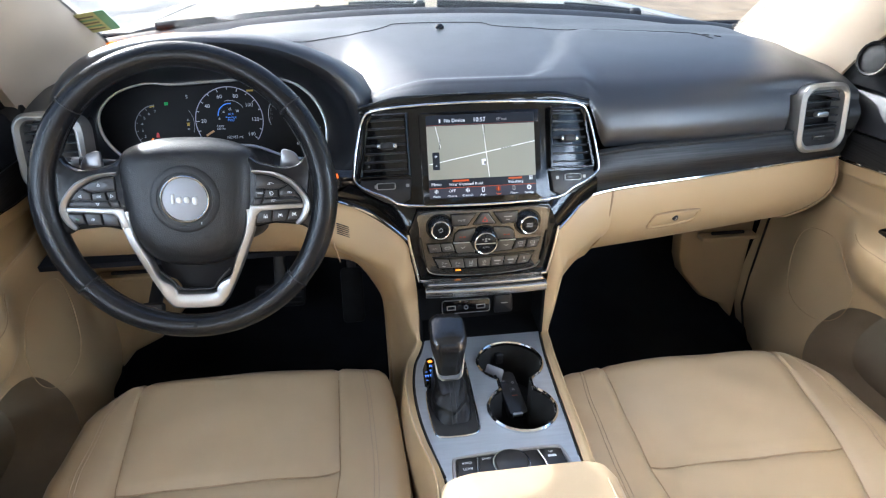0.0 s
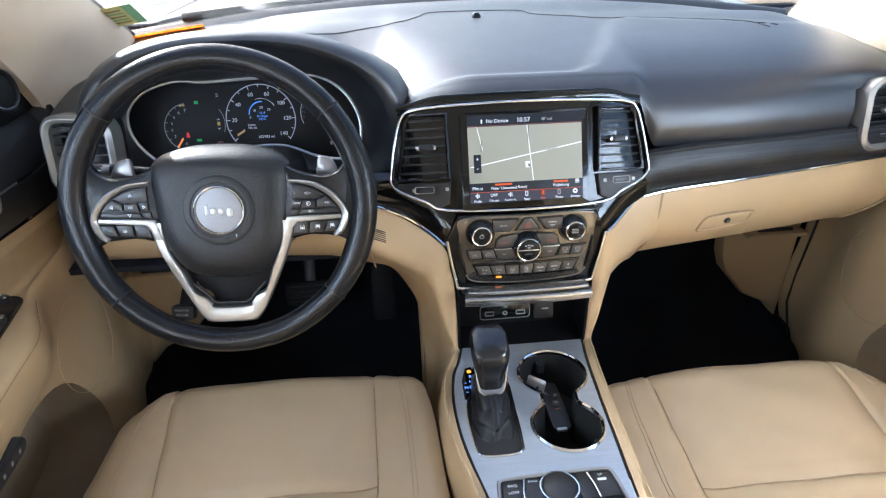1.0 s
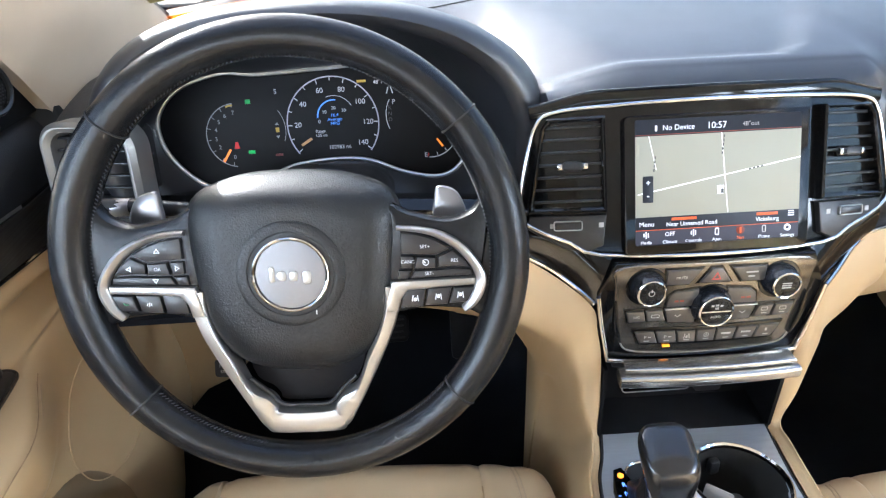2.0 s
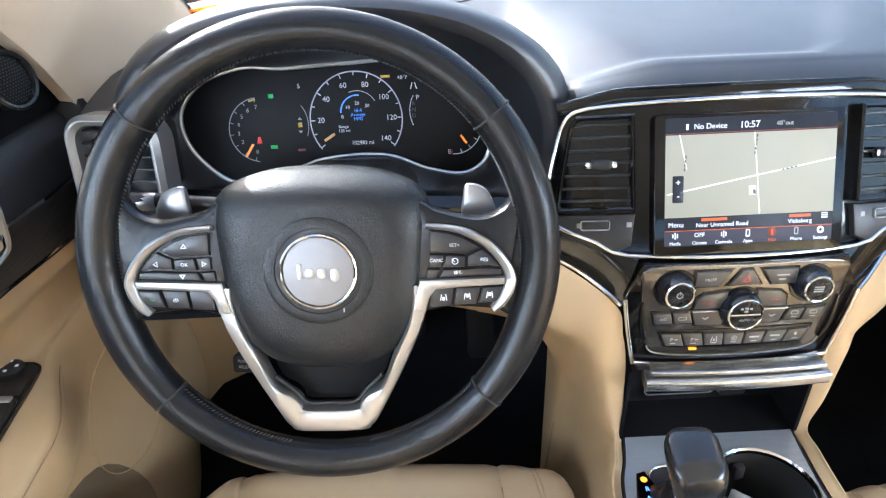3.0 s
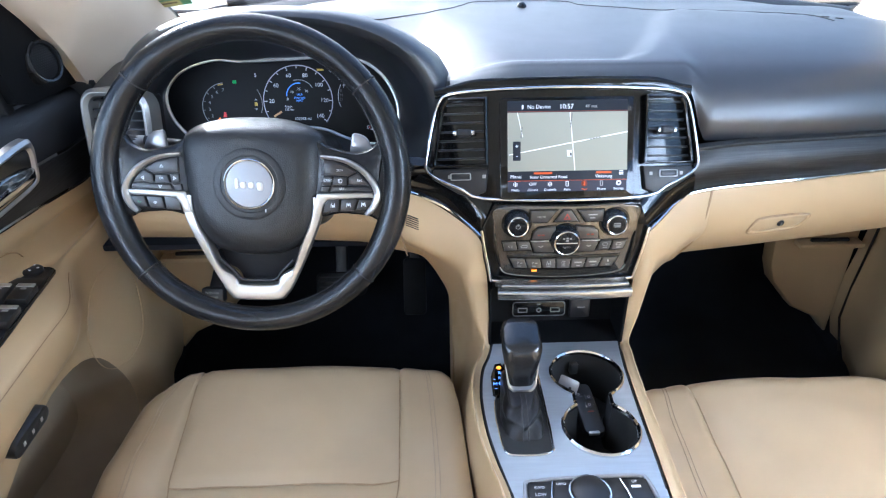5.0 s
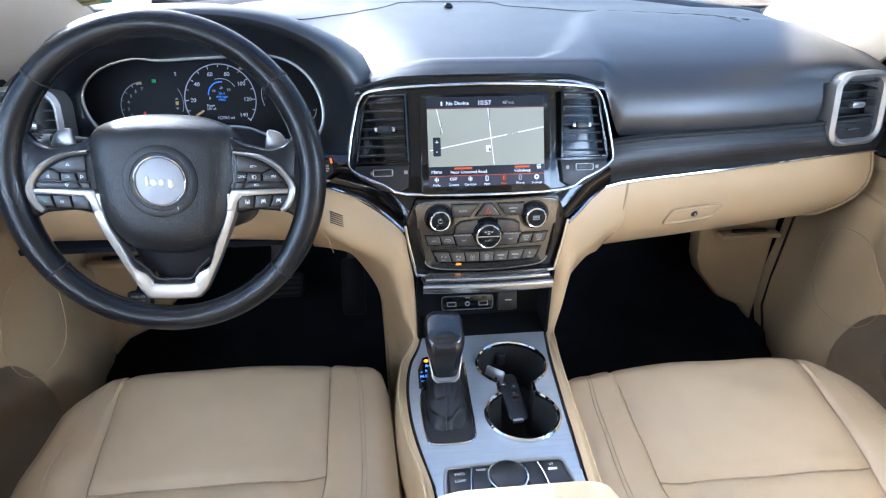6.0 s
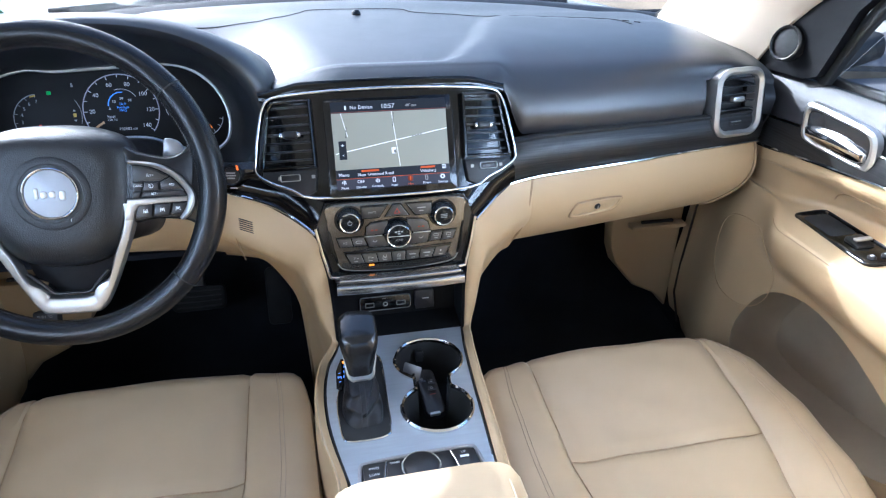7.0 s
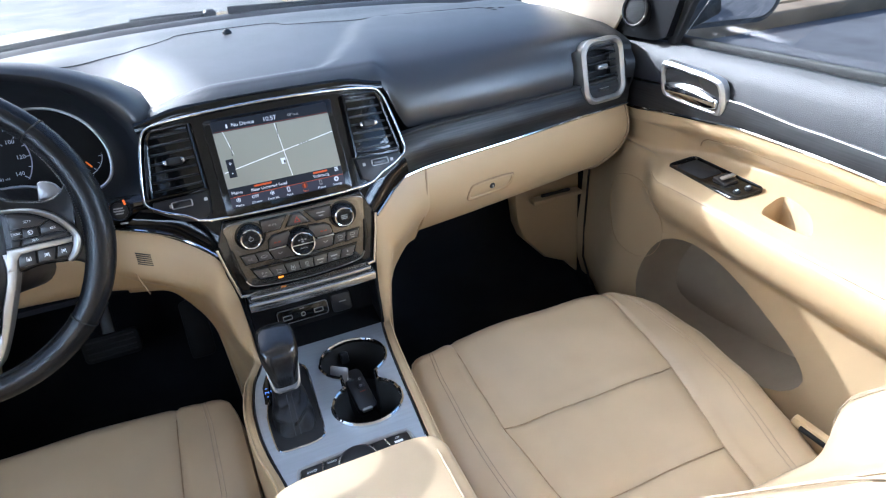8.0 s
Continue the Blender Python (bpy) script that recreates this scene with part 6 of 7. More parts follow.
# tan sides of the console, rising into the dash
def side_panel(s):
    if s > 0:
        inner = [(0.240, 0.005, 0.8705), (0.197, -0.006, 0.868), (0.163, -0.026, 0.853), (0.1285, -0.054, 0.838), (0.119, -0.066, 0.80), (0.112, -0.070, 0.762), (0.108, -0.076, 0.70)]
        inner += [(p[0] + 0.003, p[1], pz(p[1]) + 0.001) for p in PLATE[:7]] + [(0.0705, -0.50, 0.680), (0.0695, -0.62, 0.672), (0.068, -0.80, 0.665)]
        crest = [(0.236, -0.006, 0.80), (0.205, -0.025, 0.80), (0.180, -0.040, 0.79), (0.150, -0.055, 0.775), (0.140, -0.066, 0.755), (0.134, -0.072, 0.73), (0.127, -0.078, 0.69)]
        crest += [(p[0] + 0.017, p[1], pz(p[1]) + 0.001) for p in PLATE[:7]] + [(0.0845, -0.50, 0.674), (0.0835, -0.62, 0.664), (0.082, -0.80, 0.655)]
        low = [(0.216, 0.046, 0.714), (0.202, 0.040, 0.712), (0.187, 0.03, 0.705), (0.165, 0.02, 0.68), (0.158, 0.02, 0.66), (0.152, 0.02, 0.63), (0.146, 0.02, 0.60)]
    else:
        inner = [(-0.27, 0.0, 0.889), (-0.243, -0.008, 0.886), (-0.185, -0.021, 0.866), (-0.1285, -0.056, 0.833), (-0.119, -0.066, 0.80), (-0.112, -0.070, 0.762), (-0.108, -0.076, 0.70)]
        back = PLATE[::-1]
        inner += [(p[0] - 0.003, p[1], pz(p[1]) + 0.001) for p in back[:7]] + [(-0.108, -0.45, 0.676), (-0.106, -0.60, 0.670), (-0.105, -0.80, 0.665)]
        crest = [(-0.272, -0.02, 0.83), (-0.235, -0.035, 0.82), (-0.195, -0.045, 0.80), (-0.158, -0.055, 0.78), (-0.146, -0.066, 0.755), (-0.138, -0.072, 0.73), (-0.130, -0.078, 0.69)]
        crest += [(p[0] - 0.016, p[1], pz(p[1]) + 0.001) for p in back[:7]] + [(-0.1235, -0.45, 0.672), (-0.1215, -0.60, 0.662), (-0.120, -0.80, 0.655)]
        low = [(-0.270, 0.03, 0.762), (-0.240, 0.02, 0.762), (-0.207, 0.01, 0.755), (-0.175, 0.01, 0.70), (-0.165, 0.02, 0.66), (-0.158, 0.02, 0.63), (-0.153, 0.02, 0.60)]
    nin = len(inner)
    low += [(crest[i][0] + s * (0.020 if i < nin - 1 else 0.02), crest[i][1] + 0.10 * max(0, 1 - (i - 7) / 7), 0.50 - 0.012 * (i - 7)) for i in range(7, nin)]
    foot = [(q[0] + s * (0.03 if i > 6 else 0.0), q[1] + (0.06 if i < 7 else 0), (0.26 if i > 4 else q[2] - 0.01)) for i, q in enumerate(low)]
    lines = [spline(l, 5) for l in (inner, crest, low, foot)]
    rows = []
    for i in range(len(lines[0])):
        a, c, l, f = (Vector(ln[i]) for ln in lines)
        rows.append(spline([a, a.lerp(c, 0.5) + Vector((0, -0.004, 0.004)), c, c.lerp(l, 0.5) + Vector((-s * 0.004, -0.004, 0)), l, f], 4))
    return thick(loft(rows), 0.0008)


part("side_panel", side_panel(1), M_TANP, cons, "tan console side panel")
part("side_panel", side_panel(-1), M_TANP, cons, "tan console side panel")

# drive mode selector
sel = thing("drive_selector", (-0.02, -0.38, 0.672), "black drive mode switches in a satin frame with a round dial", "selector")
SEL = [(-0.091, -0.3565), (0.050, -0.3525), (0.056, -0.362), (0.060, -0.40), (0.060, -0.425), (-0.098, -0.43), (-0.099, -0.40), (-0.096, -0.366)]
so = [pl(p) for p in rounded(SEL)]
part("frame", ring(so, inset(ccw(so), 0.0048), -0.004, 0.0045, MP, 0.0015), M_PADDLE, sel, "satin silver frame")
part("base", slab(inset(ccw(so), 0.003), -0.004, 0.001, MP, 0.001), M_BLK, sel)
for x0, x1, d0, d1 in ((-0.090, -0.062, 0.0, -0.010), (-0.060, -0.042, -0.010, 0.0), (0.004, 0.020, 0.0, 0.010), (0.022, 0.052, 0.010, 0.0)):
    poly = [(x0 + d0 * 0.4, -0.40), (x1 + d1 * 0.4, -0.40), (x1, -0.3625), (x0, -0.3625)]
    part("switch", slab([pl(p) for p in poly], 0.0, 0.0035, MP, 0.0012), M_BTN, sel)
for x in (-0.0605, 0.0205):
    s = 1 if x > 0 else -1
    part("divider", sweep([MP @ Vector((*pl((x + s * dx, y)), 0.003)) for dx, y in ((0, -0.362), (0.004, -0.38), (0.006, -0.40))], rrect(0.0022, 0.003, 0.0008, 2), up=(0, 0, 1)), M_CHR, sel)
md = MP @ pose(*pl((-0.0195, -0.380)), 0)
part("dial", lathe([(0.0, 0.0085), (0.019, 0.0085), (0.0215, 0.0070), (0.0225, 0.001)], md, 40, cap=False), M_BTN, sel)
part("dial_ring", lathe([(0.0225, 0.001), (0.0228, 0.005), (0.0245, 0.005), (0.025, 0.001)], md, 40, cap=False), M_CHR, sel)
words("4WD", 0.0056, MP @ pose(*pl((-0.077, -0.372)), 0.0037), M_WHITE, sel)
words("LOW", 0.0056, MP @ pose(*pl((-0.077, -0.382)), 0.0037), M_WHITE, sel)
words("SAND", 0.0045, MP @ pose(*pl((-0.0505, -0.3675)), 0.0037), M_WHITE, sel)
part("hill_mark", box((*pl((0.036, -0.374)), 0.0036), (0.011, 0.0035, 0.0004), 0, MP), M_WHITE, sel)
words("UP", 0.005, MP @ pose(*pl((0.036, -0.367)), 0.0037), M_WHITE, sel)

# armrest box lid
arm = thing("console_armrest", (-0.02, -0.6, 0.66), "tan leather armrest lid of the centre console", "armrest")
rows = []
for k in np.linspace(0, 1, 26):
    y = -0.460 - 0.44 * k
    rr = sm(0, 0.10, k)
    hw = 0.094 - 0.012 * (1 - sm(0, 0.06, k))
    top = 0.750 + 0.045 * (1 - (1 - min(1, k / 0.075)) ** 2) ** 0.5 + 0.012 * k
    row = []
    for x, z in rrect(2, 2, 0.42, 6):
        zz = top - 0.045 + (z * 0.045) + (0.003 * (1 - x * x) if z > 0 else 0)
        row.append((-0.033 + x * hw, y - 0.006 * (1 - x * x) * (-1 if k < 0.02 else 0) + 0.0, zz))
    rows.append(row)
part("lid", loft(rows, wrap=True, cap=True), M_TAN, arm)
for s in (-1, 1):
    part("stitching", sweep([(-0.033 + s * 0.078, -0.505 - 0.395 * k, 0.7945 + 0.0120 * k) for k in np.linspace(0, 1, 12)], circle(0.0011, 6)), M_STITCH, arm)
part("box", box((-0.0265, -0.69, 0.59), (0.15, 0.44, 0.28), 0.02), M_TANP, arm)

# ---- gear shifter ----
shift = thing("gear_shifter", (-0.078, -0.22, 0.63), "black leather gear shifter with silver collar and gathered boot", "gear shifter")
kp = [((-0.078, -0.2130, 0.698), 0.0170, 0.0150), ((-0.078, -0.2095, 0.707), 0.0188, 0.0168), ((-0.078, -0.2050, 0.718), 0.0212, 0.0200), ((-0.0775, -0.1990, 0.731), 0.0245, 0.0236),
      ((-0.077, -0.1930, 0.743), 0.0270, 0.0268), ((-0.077, -0.1895, 0.751), 0.0270, 0.0272), ((-0.077, -0.1880, 0.7570), 0.0232, 0.0236), ((-0.077, -0.1873, 0.7605), 0.0130, 0.0135), ((-0.077, -0.1870, 0.7613), 0.003, 0.004)]
rows = []
for (c, a, b) in [(tuple(q[:3]), q[3], q[4]) for q in spline([(*c, a, b) for c, a, b in kp], 5)]:
    rows.append([(c[0] + x * a, c[1] + y * b, c[2] + y * b * 0.30) for x, y in rrect(2, 2, 0.62, 7)])
part("knob", loft(rows, wrap=True, cap=True), M_KNOB, shift, "black leather gear knob")
for s in (-1, 1):
    pts = spline([(-0.078 + s * 0.0095, -0.2315, 0.6915), (-0.078 + s * 0.0170, -0.2285, 0.698), (-0.078 + s * 0.0196, -0.2235, 0.708), (-0.0775 + s * 0.0222, -0.2165, 0.720), (-0.0775 + s * 0.0240, -0.2090, 0.730)], 5)
    part("collar_arm", sweep(pts, rrect(0.0045, 0.005, 0.0018, 2), up=(0, -1, 0.2), scale=[1 - 0.045 * i for i in range(len(pts))]), M_SAT, shift)
rows = [[(-0.078 + x * 0.0182, -0.2155 + y * 0.0172, 0.690 + z + y * 0.0035) for x, y in rrect(2, 2, 0.6, 4)] for z in (0, 0.002, 0.007, 0.009)]
part("collar", loft(rows, wrap=True, cap=True), M_SAT, shift, "satin silver collar")
rows = []
for k in np.linspace(0, 1, 34):
    row = []
    for i in range(80):
        a = 2 * math.pi * i / 80
        e = k ** 0.85
        n = 2 + 2.5 * e
        r = (abs(math.cos(a)) ** n + abs(math.sin(a)) ** n) ** (-1 / n)
        fold = 1 + (0.075 * math.sin(a * 6 + 7 * k) + 0.06 * math.sin(k * 19 + 2.4 * math.sin(a) + a)) * math.sin(math.pi * k)
        ax = 0.0136 + (0.0105 - 0.005 * sm(0.1, 0.7, math.sin(a)) + 0.005 * sm(0.0, -0.5, math.sin(a))) * e
        ay = 0.0145 + (0.070 if math.sin(a) < 0 else 0.050) * e
        x = -0.078 - 0.002 * e + ax * r * math.cos(a) * fold
        y = -0.2155 + 0.004 * e + ay * r * math.sin(a) * fold
        w = k ** 1.5
        row.append((x, y, 0.692 * (1 - w) + (pz(y) - 0.007) * w + 0.006 * math.sin(math.pi * k)))
    rows.append(row)
part("boot", loft(rows, wrap=True), M_BOOT, shift, "gathered black leather boot")
rows = [[(MP @ Vector((*pl((-0.0785 + x * 0.030, -0.226 + y * 0.088)), -0.016 - 0.02 * (1 - k)))) for x, y in rrect(2, 2, 0.3, 4)] for k in (0, 1)]
part("boot_skirt", loft(rows, wrap=True, cap=True), M_BOOT, shift)
for d in (-1, 1):
    pts = [(-0.078 + d * 0.0035 - 0.002 * k, -0.2315 - 0.066 * k ** 0.85, 0.694 * (1 - k ** 1.5) + (pz(-0.2315 - 0.066 * k) - 0.003) * k ** 1.5 + 0.0075 * math.sin(math.pi * k)) for k in np.linspace(0.05, 0.95, 14)]
    part("boot_seam", sweep(pts, circle(0.0008, 5)), M_THREAD, shift)

# key fob standing in the cups
fob = thing("key_fob", (0.026, -0.215, 0.60), "black car key fob leaning across the cup holder", "key fob")
MF = axes((0.0240, -0.207, 0.626), (1, 0.02, 0.0), (0.0, 1, 0.06)) @ pose(0, 0, 0, 0, 0, 2)
part("case", slab(rrect(0.030, 0.090, 0.009, 5), -0.006, 0.006, MF, 0.003), M_BLK, fob)
for x, y in ((-0.007, 0.024), (0.007, 0.018), (0.004, 0.004)):
    part("button", slab(rrect(0.011, 0.010, 0.002, 3), 0.005, 0.0068, MF @ pose(x, y, 0), 0.0006), M_BTN, fob)
    part("mark", ring(circle(0.0022, 10), circle(0.0015, 10), 0.0067, 0.0071, MF @ pose(x, y, 0), 0.0001), M_GREYTXT, fob)
part("red_mark", box((0.003, -0.008, 0.0063), (0.009, 0.0016, 0.0004), 0, MF), M_DIMRED, fob)
part("metal_edge", box((-0.002, -0.0425, 0.003), (0.016, 0.006, 0.006), 0.0015, MF), M_SAT, fob)
tag = thing("key_tag", (0.002, -0.175, 0.64), "pale metal key tag propped in the cup holder", "key tag")
MT_ = axes((0.0020, -0.1735, 0.6400), (1, -0.75, 0.0), (0.10, 0.55, 1.0))
part("plate", slab(rrect(0.030, 0.027, 0.003, 4), -0.0008, 0.0008, MT_, 0.0004), M_PADDLE, tag)
part("hole", lathe([(0.0, 0.0012), (0.0022, 0.0012), (0.0024, 0.0004)], MT_ @ pose(0.004, -0.001, 0), 12, cap=False), M_RUB, tag)

# ---- seats ----
def seat(name, cx, dy, s, label):
    """A leather seat; s = 1 when its outer side is +x. Local x is measured outwards from the seat's middle."""
    t = thing(name, (cx, -0.4 + dy, 0.30), label, "car seat", "front seats")

    def edge(y, side):
        """Outer edge of the cushion at plan depth y (before dy)."""
        if side > 0:
            return lerp([(-0.62, 0.185), (-0.53, 0.205), (-0.42, 0.232), (-0.30, 0.240), (-0.20, 0.228), (-0.165, 0.212), (-0.13, 0.192), (-0.09, 0.182)], y)
        return -lerp([(-0.62, 0.225), (-0.50, 0.250), (-0.38, 0.254), (-0.28, 0.249), (-0.20, 0.243), (-0.155, 0.235), (-0.12, 0.226), (-0.09, 0.220)], y)

    def seam(y, side):
        """Line between centre panel and bolster."""
        if side > 0:
            return lerp([(-0.62, 0.085), (-0.49, 0.108), (-0.40, 0.134), (-0.33, 0.150), (-0.16, 0.161), (-0.10, 0.163)], y)
        return -lerp([(-0.62, 0.125), (-0.49, 0.148), (-0.34, 0.165), (-0.14, 0.161), (-0.10, 0.160)], y)

    def front(u):
        """Front line of the cushion in plan, by local x."""
        return -0.112 - 0.60 * max(0, abs(u) - 0.10) ** 2 - (9.0 if u > 0 else 4.0) * max(0, abs(u) - 0.165) ** 2

    def top(u, y):
        base = lerp([(-0.75, 0.56), (-0.55, 0.570), (-0.345, 0.577), (-0.20, 0.595), (-0.10, 0.602)], y)
        bol = 0.020 * sm(0.12, 0.20, abs(u)) * sm(-0.15, -0.40, y)
        wob = 0.0016 * math.sin(23 * u + 9 * y + s) * math.sin(17 * y - 11 * u) + 0.0009 * math.sin(61 * y + 37 * u)
        return base + bol + wob + 0.006 * (1 - (u / 0.17) ** 2) * sm(0.2, 0.1, abs(u))

    def panel(nm, u0, u1, y0, y1, n=22, m=22, wrap_front=False, puff=0.0045, mt=M_TAN):
        """A stuffed panel between two side lines and two depths."""
        rows = []
        for i in range(n + 1):
            k = i / n
            row = []
            for j in range(m + 1):
                w = j / m
                y = y0 + (y1 - y0) * k
                a, b = u0(y), u1(y)
                u = a + (b - a) * w
                ed = min(1.0, min(w, 1 - w) * abs(b - a) / 0.009)
                ek = min(1.0, (1 - k) * abs(y1 - y0) / 0.009)
                if not wrap_front:
                    ek = min(ek, min(1.0, k * abs(y1 - y0) / 0.009))
                p = (1 - (1 - ed) ** 2) * (1 - (1 - ek) ** 2)
                yy, z = y, top(u, y) - puff * (1 - p)
                if wrap_front:
                    f = front(u)
                    d = (y - f)                      # beyond the front line: roll over and down
                    R = 0.040
                    d0 = f - R * 0.9
                    if y > d0:
                        ang = min(math.pi * 0.56, (y - d0) / R)
                        yy = d0 + R * math.sin(ang)
                        z = top(u, d0) - R * (1 - math.cos(ang)) - puff * (1 - p) - max(0, (y - d0) - R * math.pi * 0.56) * 1.0
                row.append((cx + s * u, yy + dy, z))
            rows.append(row)
        return part(nm, loft(rows), mt, t)

    li, lo_ = (lambda y: seam(y, -1)), (lambda y: seam(y, 1))
    panel("front_panel", li, lo_, 0.03, -0.3389, 34, 26, True)
    panel("middle_panel", li, lo_, -0.3391, -0.4979, 16, 26)
    panel("rear_panel", li, lo_, -0.4981, -0.66, 14, 26)

    def bolster(side):
        rows, roll = [], 0.5 if side > 0 else 0.58
        ys = np.linspace(0.02, -0.66, 60)
        for y in ys:
            a, b = seam(y, side), edge(y, side)
            row = []
            for k in np.linspace(0, 1, 16):
                u = a + (b - a) * min(1, k / 0.72)
                z = top(u, min(y, front(u if abs(u) < 0.2 else side * 0.2) - 0.036))
                if k < 0.06:
                    z -= 0.0045 * (1 - k / 0.06)
                over = max(0.0, (k - roll) / (1 - roll))
                u += side * 0.018 * math.sin(over * math.pi * 0.5) - side * 0.01 * sm(0.7, 1, over)
                z -= 0.20 * over ** 3.2 + 0.003 * over
                yy = y
                f = front(u if abs(u) < 0.2 else side * 0.2)
                d0 = f - 0.036
                if y > d0:
                    ang = min(math.pi * 0.56, (y - d0) / 0.04)
                    yy = d0 + 0.04 * math.sin(ang) - (0.03 if side > 0 else 0.012) * over
                    z = z - 0.04 * (1 - math.cos(ang)) - max(0, (y - d0) - 0.07) * 1.0
                row.append((cx + s * u, yy + dy, z))
            rows.append(row)
        b = part("bolster", loft(rows), M_TAN, t)
        for off in (0.57, 0.64):
            pts = []
            for y in np.linspace(-0.13, -0.64, 40):
                a, e = seam(y, side), edge(y, side)
                u = a + (e - a) * off
                yy, z = y, top(u, min(y, front(u if abs(u) < 0.2 else side * 0.2) - 0.036))
                kk = off * 0.72
                over = max(0.0, (kk - roll) / (1 - roll))
                z -= 0.20 * over ** 3.2
                f = front(u if abs(u) < 0.2 else side * 0.2)
                d0 = f - 0.036
                if y > d0:
                    ang = min(math.pi * 0.56, (y - d0) / 0.04)
                    yy, z = d0 + 0.04 * math.sin(ang), z - 0.04 * (1 - math.cos(ang))
                pts.append((cx + s * (u + side * 0.018 * math.sin(over * math.pi / 2)), yy + dy, z + 0.0003))
            part("stitch_line", sweep(pts, circle(0.0007, 5)), M_STITCH, b)

    bolster(1)
    bolster(-1)
    # seams sunk between the panels
    for side in (-1, 1):
        pts = [(cx + s * seam(y, side), y + dy, top(seam(y, side), y) - 0.0032) for y in np.linspace(-0.16, -0.65, 30)]
        part("seam", sweep(pts, circle(0.0009, 6)), M_SEAM, t)
    for y in (-0.339, -0.498):
        pts = [(cx + s * u, y + dy, top(u, y) - 0.0032) for u in np.linspace(seam(y, -1), seam(y, 1), 18)]
        part("seam", sweep(pts, circle(0.0009, 6)), M_SEAM, t)
    part("seat_base", box((cx, -0.38 + dy, 0.40), (0.40, 0.46, 0.20), 0.03), M_TANP, t)
    part("side_shield", box((cx + s * 0.225, -0.46 + dy, 0.45), (0.05, 0.40, 0.14), 0.02), M_TANP, t)
    # reclined backrest: wings forward of the middle
    def back_pt(u, z):
        y = -0.60 - (z - 0.62) * 0.70
        wing = 0.075 * sm(0.11, 0.19, abs(u))
        w = 0.235 if z < 0.95 else 0.235 - 0.06 * sm(0.95, 1.16, z)
        round_ = 0.05 * sm(w - 0.045, w, abs(u)) ** 2
        return (cx + s * u, y + dy + wing * sm(0.58, 0.72, z) - round_ * 1.4 - 0.05 * sm(1.08, 1.17, z) ** 2, z)
    for nm, a, b in (("backrest_panel", -1.0, 1.0),):
        rows = []
        for z in np.linspace(0.55, 1.16, 32):
            w = 0.235 if z < 0.95 else 0.235 - 0.06 * sm(0.95, 1.16, z)
            f = [back_pt(w * k, z) for k in np.linspace(-1, 1, 40)]
            bk = [(cx + s * w * k * 0.96, p[1] - 0.11, z - 0.03) for k, p in ((1, f[-1]), (0.5, f[30]), (-0.5, f[10]), (-1, f[0]))]
            rows.append(f + bk)
        part("backrest", loft(rows, wrap=True, cap=True), M_TAN, t, "tan leather backrest")
    for side in (-1, 1):
        for o_ in (0.0, 0.007):
            pts = [Vector(back_pt(side * (0.183 + o_), z)) + Vector((0, 0.0015, 0.001)) for z in np.linspace(0.6, 1.1, 24)]
            part("stitch_line", sweep(pts, circle(0.001, 5)), M_STITCH, t)
    part("headrest", box((cx, -1.04 + dy, 1.27), (0.25, 0.10, 0.17), 0.045, seg=4), M_TAN, t)
    for dx in (-0.06, 0.06):
        part("headrest_post", sweep([(cx + dx, -1.03 + dy, 1.10), (cx + dx, -1.04 + dy, 1.22)], circle(0.006, 10), up=(0, 1, 0)), M_CHR, t)
    return t


seat("driver_seat", -0.412, 0.055, -1, "tan leather driver seat with stitched bolsters, empty")
seat("passenger_seat", 0.370, 0.0, 1, "tan leather passenger seat with stitched bolsters, empty")
buckle = thing("seat_belt_buckle", (0.585, -0.56, 0.56), "tan plastic lap belt anchor beside the seat", "belt buckle")
part("cover", box((0, 0, 0), (0.012, 0.075, 0.030), 0.004, pose(0.598, -0.545, 0.575, 8, 0, 12)), M_TANP, buckle)
part("slot", box((0, 0, 0), (0.014, 0.045, 0.008), 0.002, pose(0.5955, -0.545, 0.580, 8, 0, 12)), M_RUB, buckle)

# ---- front doors ----
POCKET = [tuple(p) for p in spline([(-0.018, 0.50), (-0.034, 0.575), (-0.08, 0.638), (-0.16, 0.668), (-0.25, 0.657), (-0.36, 0.613), (-0.425, 0.575), (-0.437, 0.538), (-0.38, 0.49), (-0.2, 0.45), (-0.06, 0.445)], 3, closed=True)]


